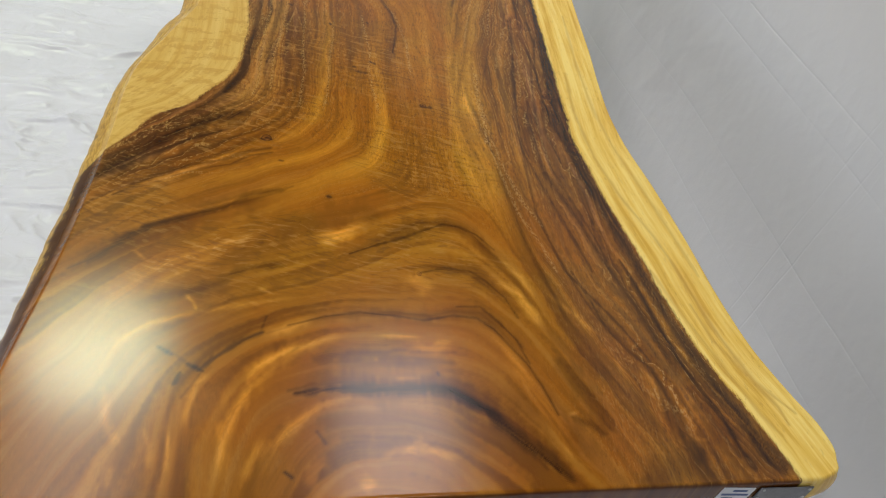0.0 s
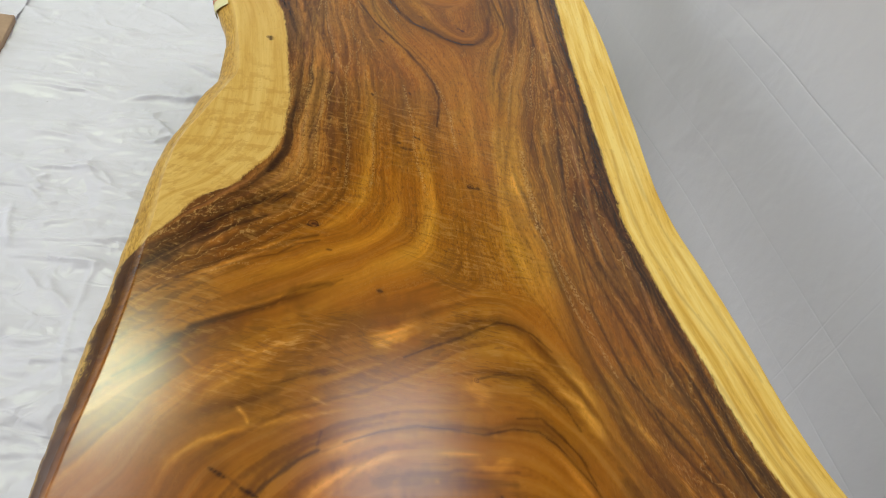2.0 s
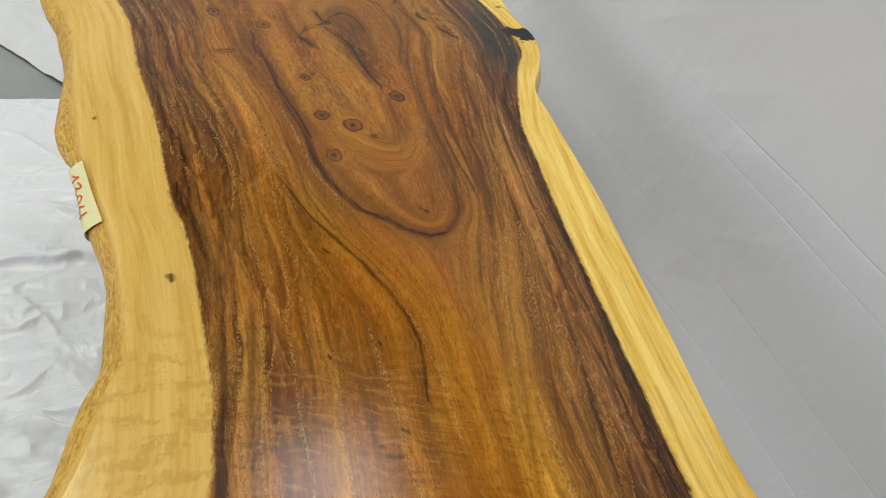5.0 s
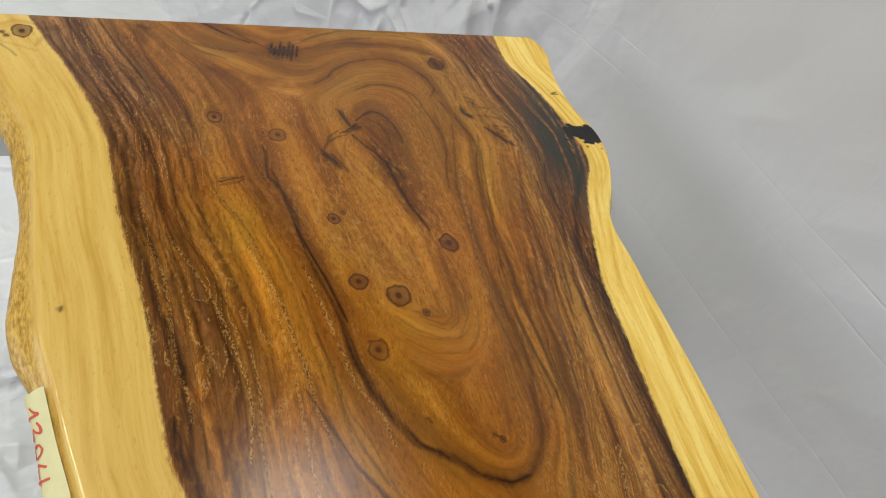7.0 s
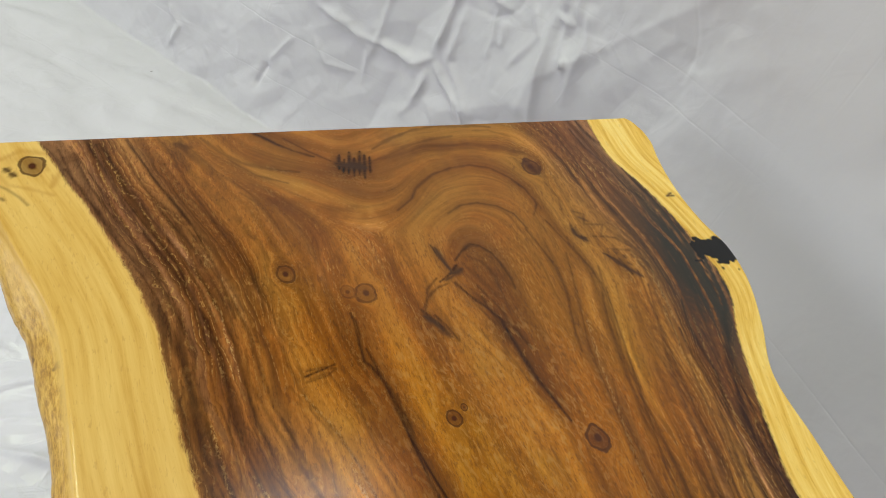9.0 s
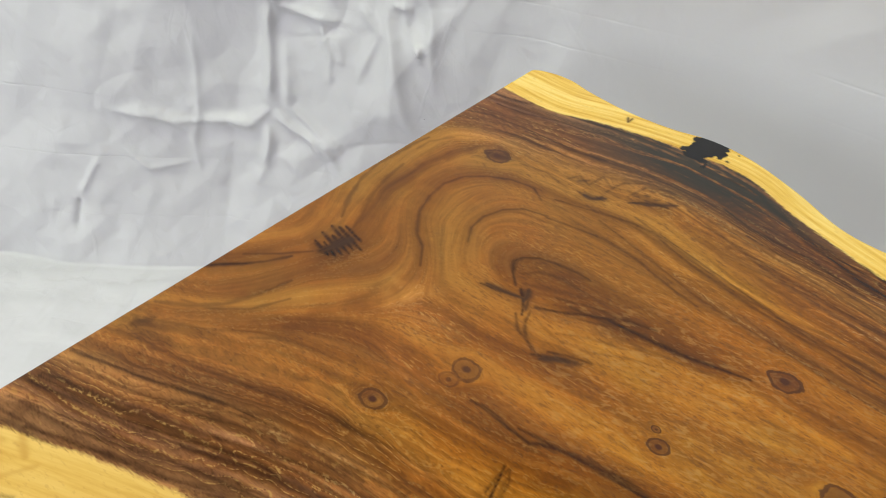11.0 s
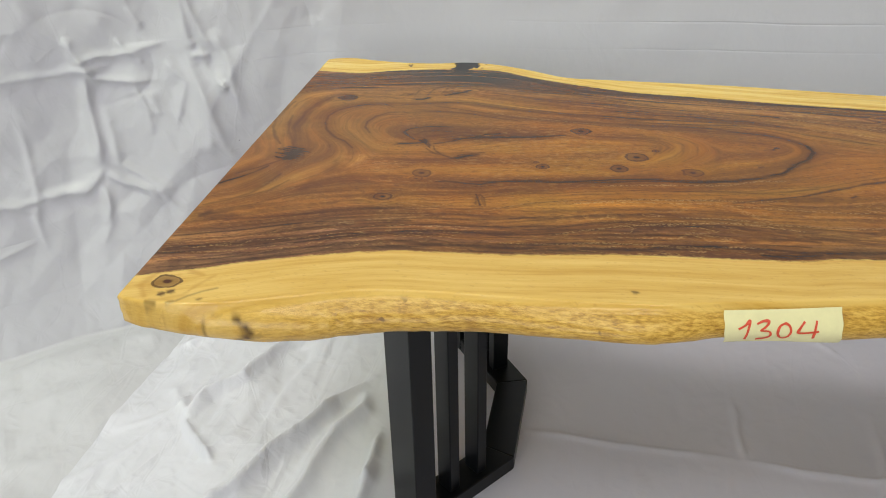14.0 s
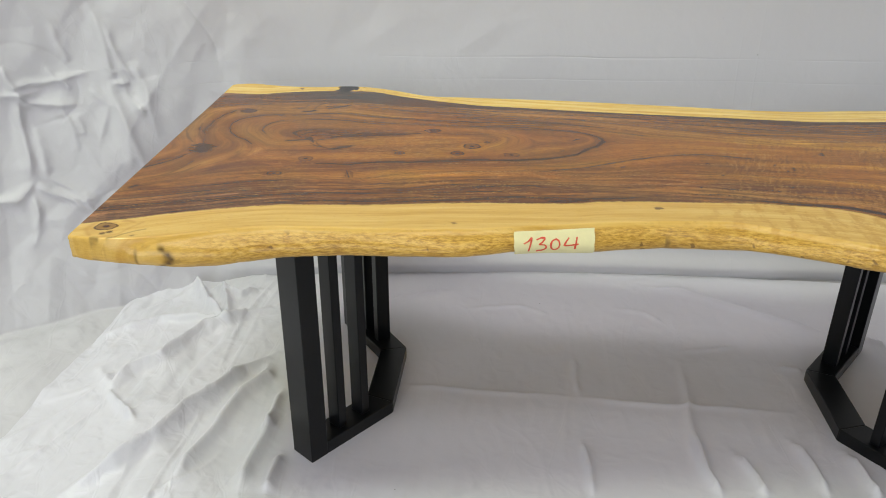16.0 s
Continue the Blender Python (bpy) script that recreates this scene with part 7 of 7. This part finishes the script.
tagged(top, "polished brown wood slab with pale yellow sapwood edges")


def leg(name, flip):
    """A half-octagon steel leg: foot bars, uprights and a matching frame under the slab."""
    def at(x, y):
        return (x, y) if not flip else (x, -2.07 - y)
    stand = new(name)
    stand.parent = table
    tagged(stand, "black steel leg of upright tubes on a bent foot")
    A, C, D, E = (0.168, -0.279), (0.390, -0.449), (0.662, -0.449), (0.884, -0.279)
    w = 0.075
    d1 = Vector((C[0] - A[0], C[1] - A[1])).normalized()
    p1 = Vector((-d1.y, d1.x))
    B = (A[0] + p1.x * w, A[1] + p1.y * w)
    F = (E[0] - p1.x * w, E[1] + p1.y * w)
    inner_c = (0.390 + w * math.tan(radians(18.7)), -0.449 + w)
    inner_d = (0.662 - w * math.tan(radians(18.7)), -0.449 + w)
    # the bars run on from the end uprights
    cut = 0.052
    A2, B2 = (A[0] + d1.x * cut, A[1] + d1.y * cut), (B[0] + d1.x * cut, B[1] + d1.y * cut)
    E2, F2 = (E[0] - d1.x * cut, E[1] + d1.y * cut), (F[0] - d1.x * cut, F[1] + d1.y * cut)
    for nm, z0, z1 in (("foot_bar", 0.004, 0.042), ("top_bar", 0.655, 0.698)):
        for quad in ((A2, C, inner_c, B2), (C, D, inner_d, inner_c), (D, E2, F2, inner_d)):
            part(nm, prism([at(*q) for q in quad], z0, z1, 0.0025), STEEL, stand)

    def upright(s, along, wide, mirror, z0=0.042, z1=0.655):
        cx, cy = A[0] + d1.x * s + p1.x * w / 2, A[1] + d1.y * s + p1.y * w / 2
        corners = [(cx + d1.x * a * along / 2 + p1.x * b * wide / 2, cy + d1.y * a * along / 2 + p1.y * b * wide / 2) for a, b in ((-1, -1), (1, -1), (1, 1), (-1, 1))]
        if mirror:
            corners = [(1.052 - a, b) for a, b in corners]
        part("upright", prism([at(*q) for q in corners], z0, z1, 0.002), STEEL, stand)

    for mirror in (False, True):
        upright(0.026, 0.052, 0.0752, mirror, 0.004, 0.698)
        upright(0.118, 0.026, 0.042, mirror)
        upright(0.196, 0.026, 0.042, mirror)
    return stand


leg("leg", False)
leg("leg", True)


def side_place(y, t, out):
    """A place on the live edge: t runs from the rim (0) to the underside (1), out is the distance off the wood."""
    def at(curve):
        return float(spline(np.array([y]), curve)[0])
    b = float(np.interp(t, (0, 0.14, 0.28, 0.45, 0.62, 0.80, 0.93, 1.0), (0, 0.35, 0.68, 0.92, 1.0, 0.92, 0.72, 0.45)))
    return (at(LEFT) - 0.0042 - at(BULGE) * b - out, y, H - 0.005 - (at(DEPTH) - 0.005) * t)


def tape_label():
    """A strip of masking tape on the live edge, with a number written on it in red."""
    ya, yb = -0.752, -0.902
    n, m = 40, 12
    rows = [side_place(ya + (yb - ya) * i / (n - 1) + 0.0006 * math.sin(j * 1.3) * (i in (0, n - 1)) - 0.003 * (j / (m - 1)) * (i == 0), 0.01 + 0.90 * j / (m - 1), 0.0065) for i in range(n) for j in range(m)]
    tape = mesh_from("tape", rows, grid_quads(n, m)[:, ::-1], TAPE, table, "cream masking tape with a red handwritten number")
    def ink(*places):
        """One stroke of a marker pen: places along the tape, in metres, and down it, 0 to 1."""
        q = np.array(places)
        s = np.arange(len(q), dtype=float)
        at = np.linspace(0, len(q) - 1, 10 * len(q))
        u, v = spline(at, list(zip(s, q[:, 0]))), spline(at, list(zip(s, q[:, 1])))
        du, dv = np.gradient(u), np.gradient(v * 0.047)
        size = np.hypot(du, dv)
        wide = 0.0016 * (1 + 0.18 * rough(at * 1.3, at * 0, 88))
        rims = [(u + k * wide * dv / size, v - k * wide * du / size / 0.047) for k in (-1, 0, 1)]
        verts = [side_place(ya - rims[k][0][i], 0.06 + 0.82 * rims[k][1][i], 0.0074) for i in range(len(at)) for k in range(3)]
        return verts, grid_quads(len(at), 3)

    for strokes in ((((0.019, 0.42), (0.027, 0.32), (0.033, 0.20), (0.031, 0.50), (0.028, 0.84)),),
                    (((0.042, 0.28), (0.050, 0.21), (0.057, 0.22), (0.054, 0.36), (0.048, 0.48), (0.058, 0.52), (0.060, 0.66), (0.054, 0.78), (0.042, 0.84)),),
                    (((0.078, 0.26), (0.071, 0.36), (0.069, 0.58), (0.073, 0.76), (0.080, 0.74), (0.085, 0.54), (0.083, 0.34), (0.077, 0.26)),),
                    (((0.102, 0.22), (0.097, 0.38), (0.094, 0.54), (0.104, 0.54), (0.120, 0.48)), ((0.117, 0.20), (0.115, 0.46), (0.113, 0.74)))):
        verts, quads = [], []
        for stroke in strokes:
            v, f = ink(*stroke)
            quads.append(f + len(verts))
            verts += v
        mesh_from("digit", verts, np.concatenate(quads), RED_INK, tape, "red handwritten digit")
    return tape


tape_label()


def end_sticker():
    """A paper sticker with unreadable print, and a riveted plate, on the near end of the slab."""
    y = near_end(0.85) - 0.0056
    sticker = part("sticker", box(0.046, 0.0012, 0.032, pose(0.816, y, 0.7245, 0, 4, 0)), PAPER, table, "small white paper sticker with blue print")
    for k, (wide, off) in enumerate(((0.020, 0.004), (0.038, 0.0), (0.016, -0.008))):
        part("print_line", box(wide, 0.001, 0.0035, pose(0.816 + off, y - 0.0008, 0.734 - 0.009 * k, 0, 4, 0)), BLUE_INK, sticker)
    plate = part("plate", box(0.076, 0.002, 0.028, pose(0.885, y - 0.0006, 0.7255), 0.0006), PLATE, table, "grey metal plate with four rivets")
    for sx in (-0.033, 0.033):
        for sz in (-0.010, 0.010):
            bm = bmesh.new()
            bmesh.ops.create_uvsphere(bm, u_segments=10, v_segments=6, radius=0.0024, matrix=Matrix.LocRotScale((0.885 + sx, y - 0.0018, 0.7255 + sz), None, (1, 0.5, 1)))
            part("rivet", bm, RIVET, plate)


end_sticker()

# ---- loose things ----
board = part("board", prism([(-0.765, 0.14), (-0.758, -0.10), (-0.772, -0.35), (-0.765, -0.8), (-1.25, -0.8), (-1.22, 0.15)], 0.016, 0.044, 0.004), BOARD_WOOD)
tagged(board, "rough brown wooden board lying on the white cloth", "board")
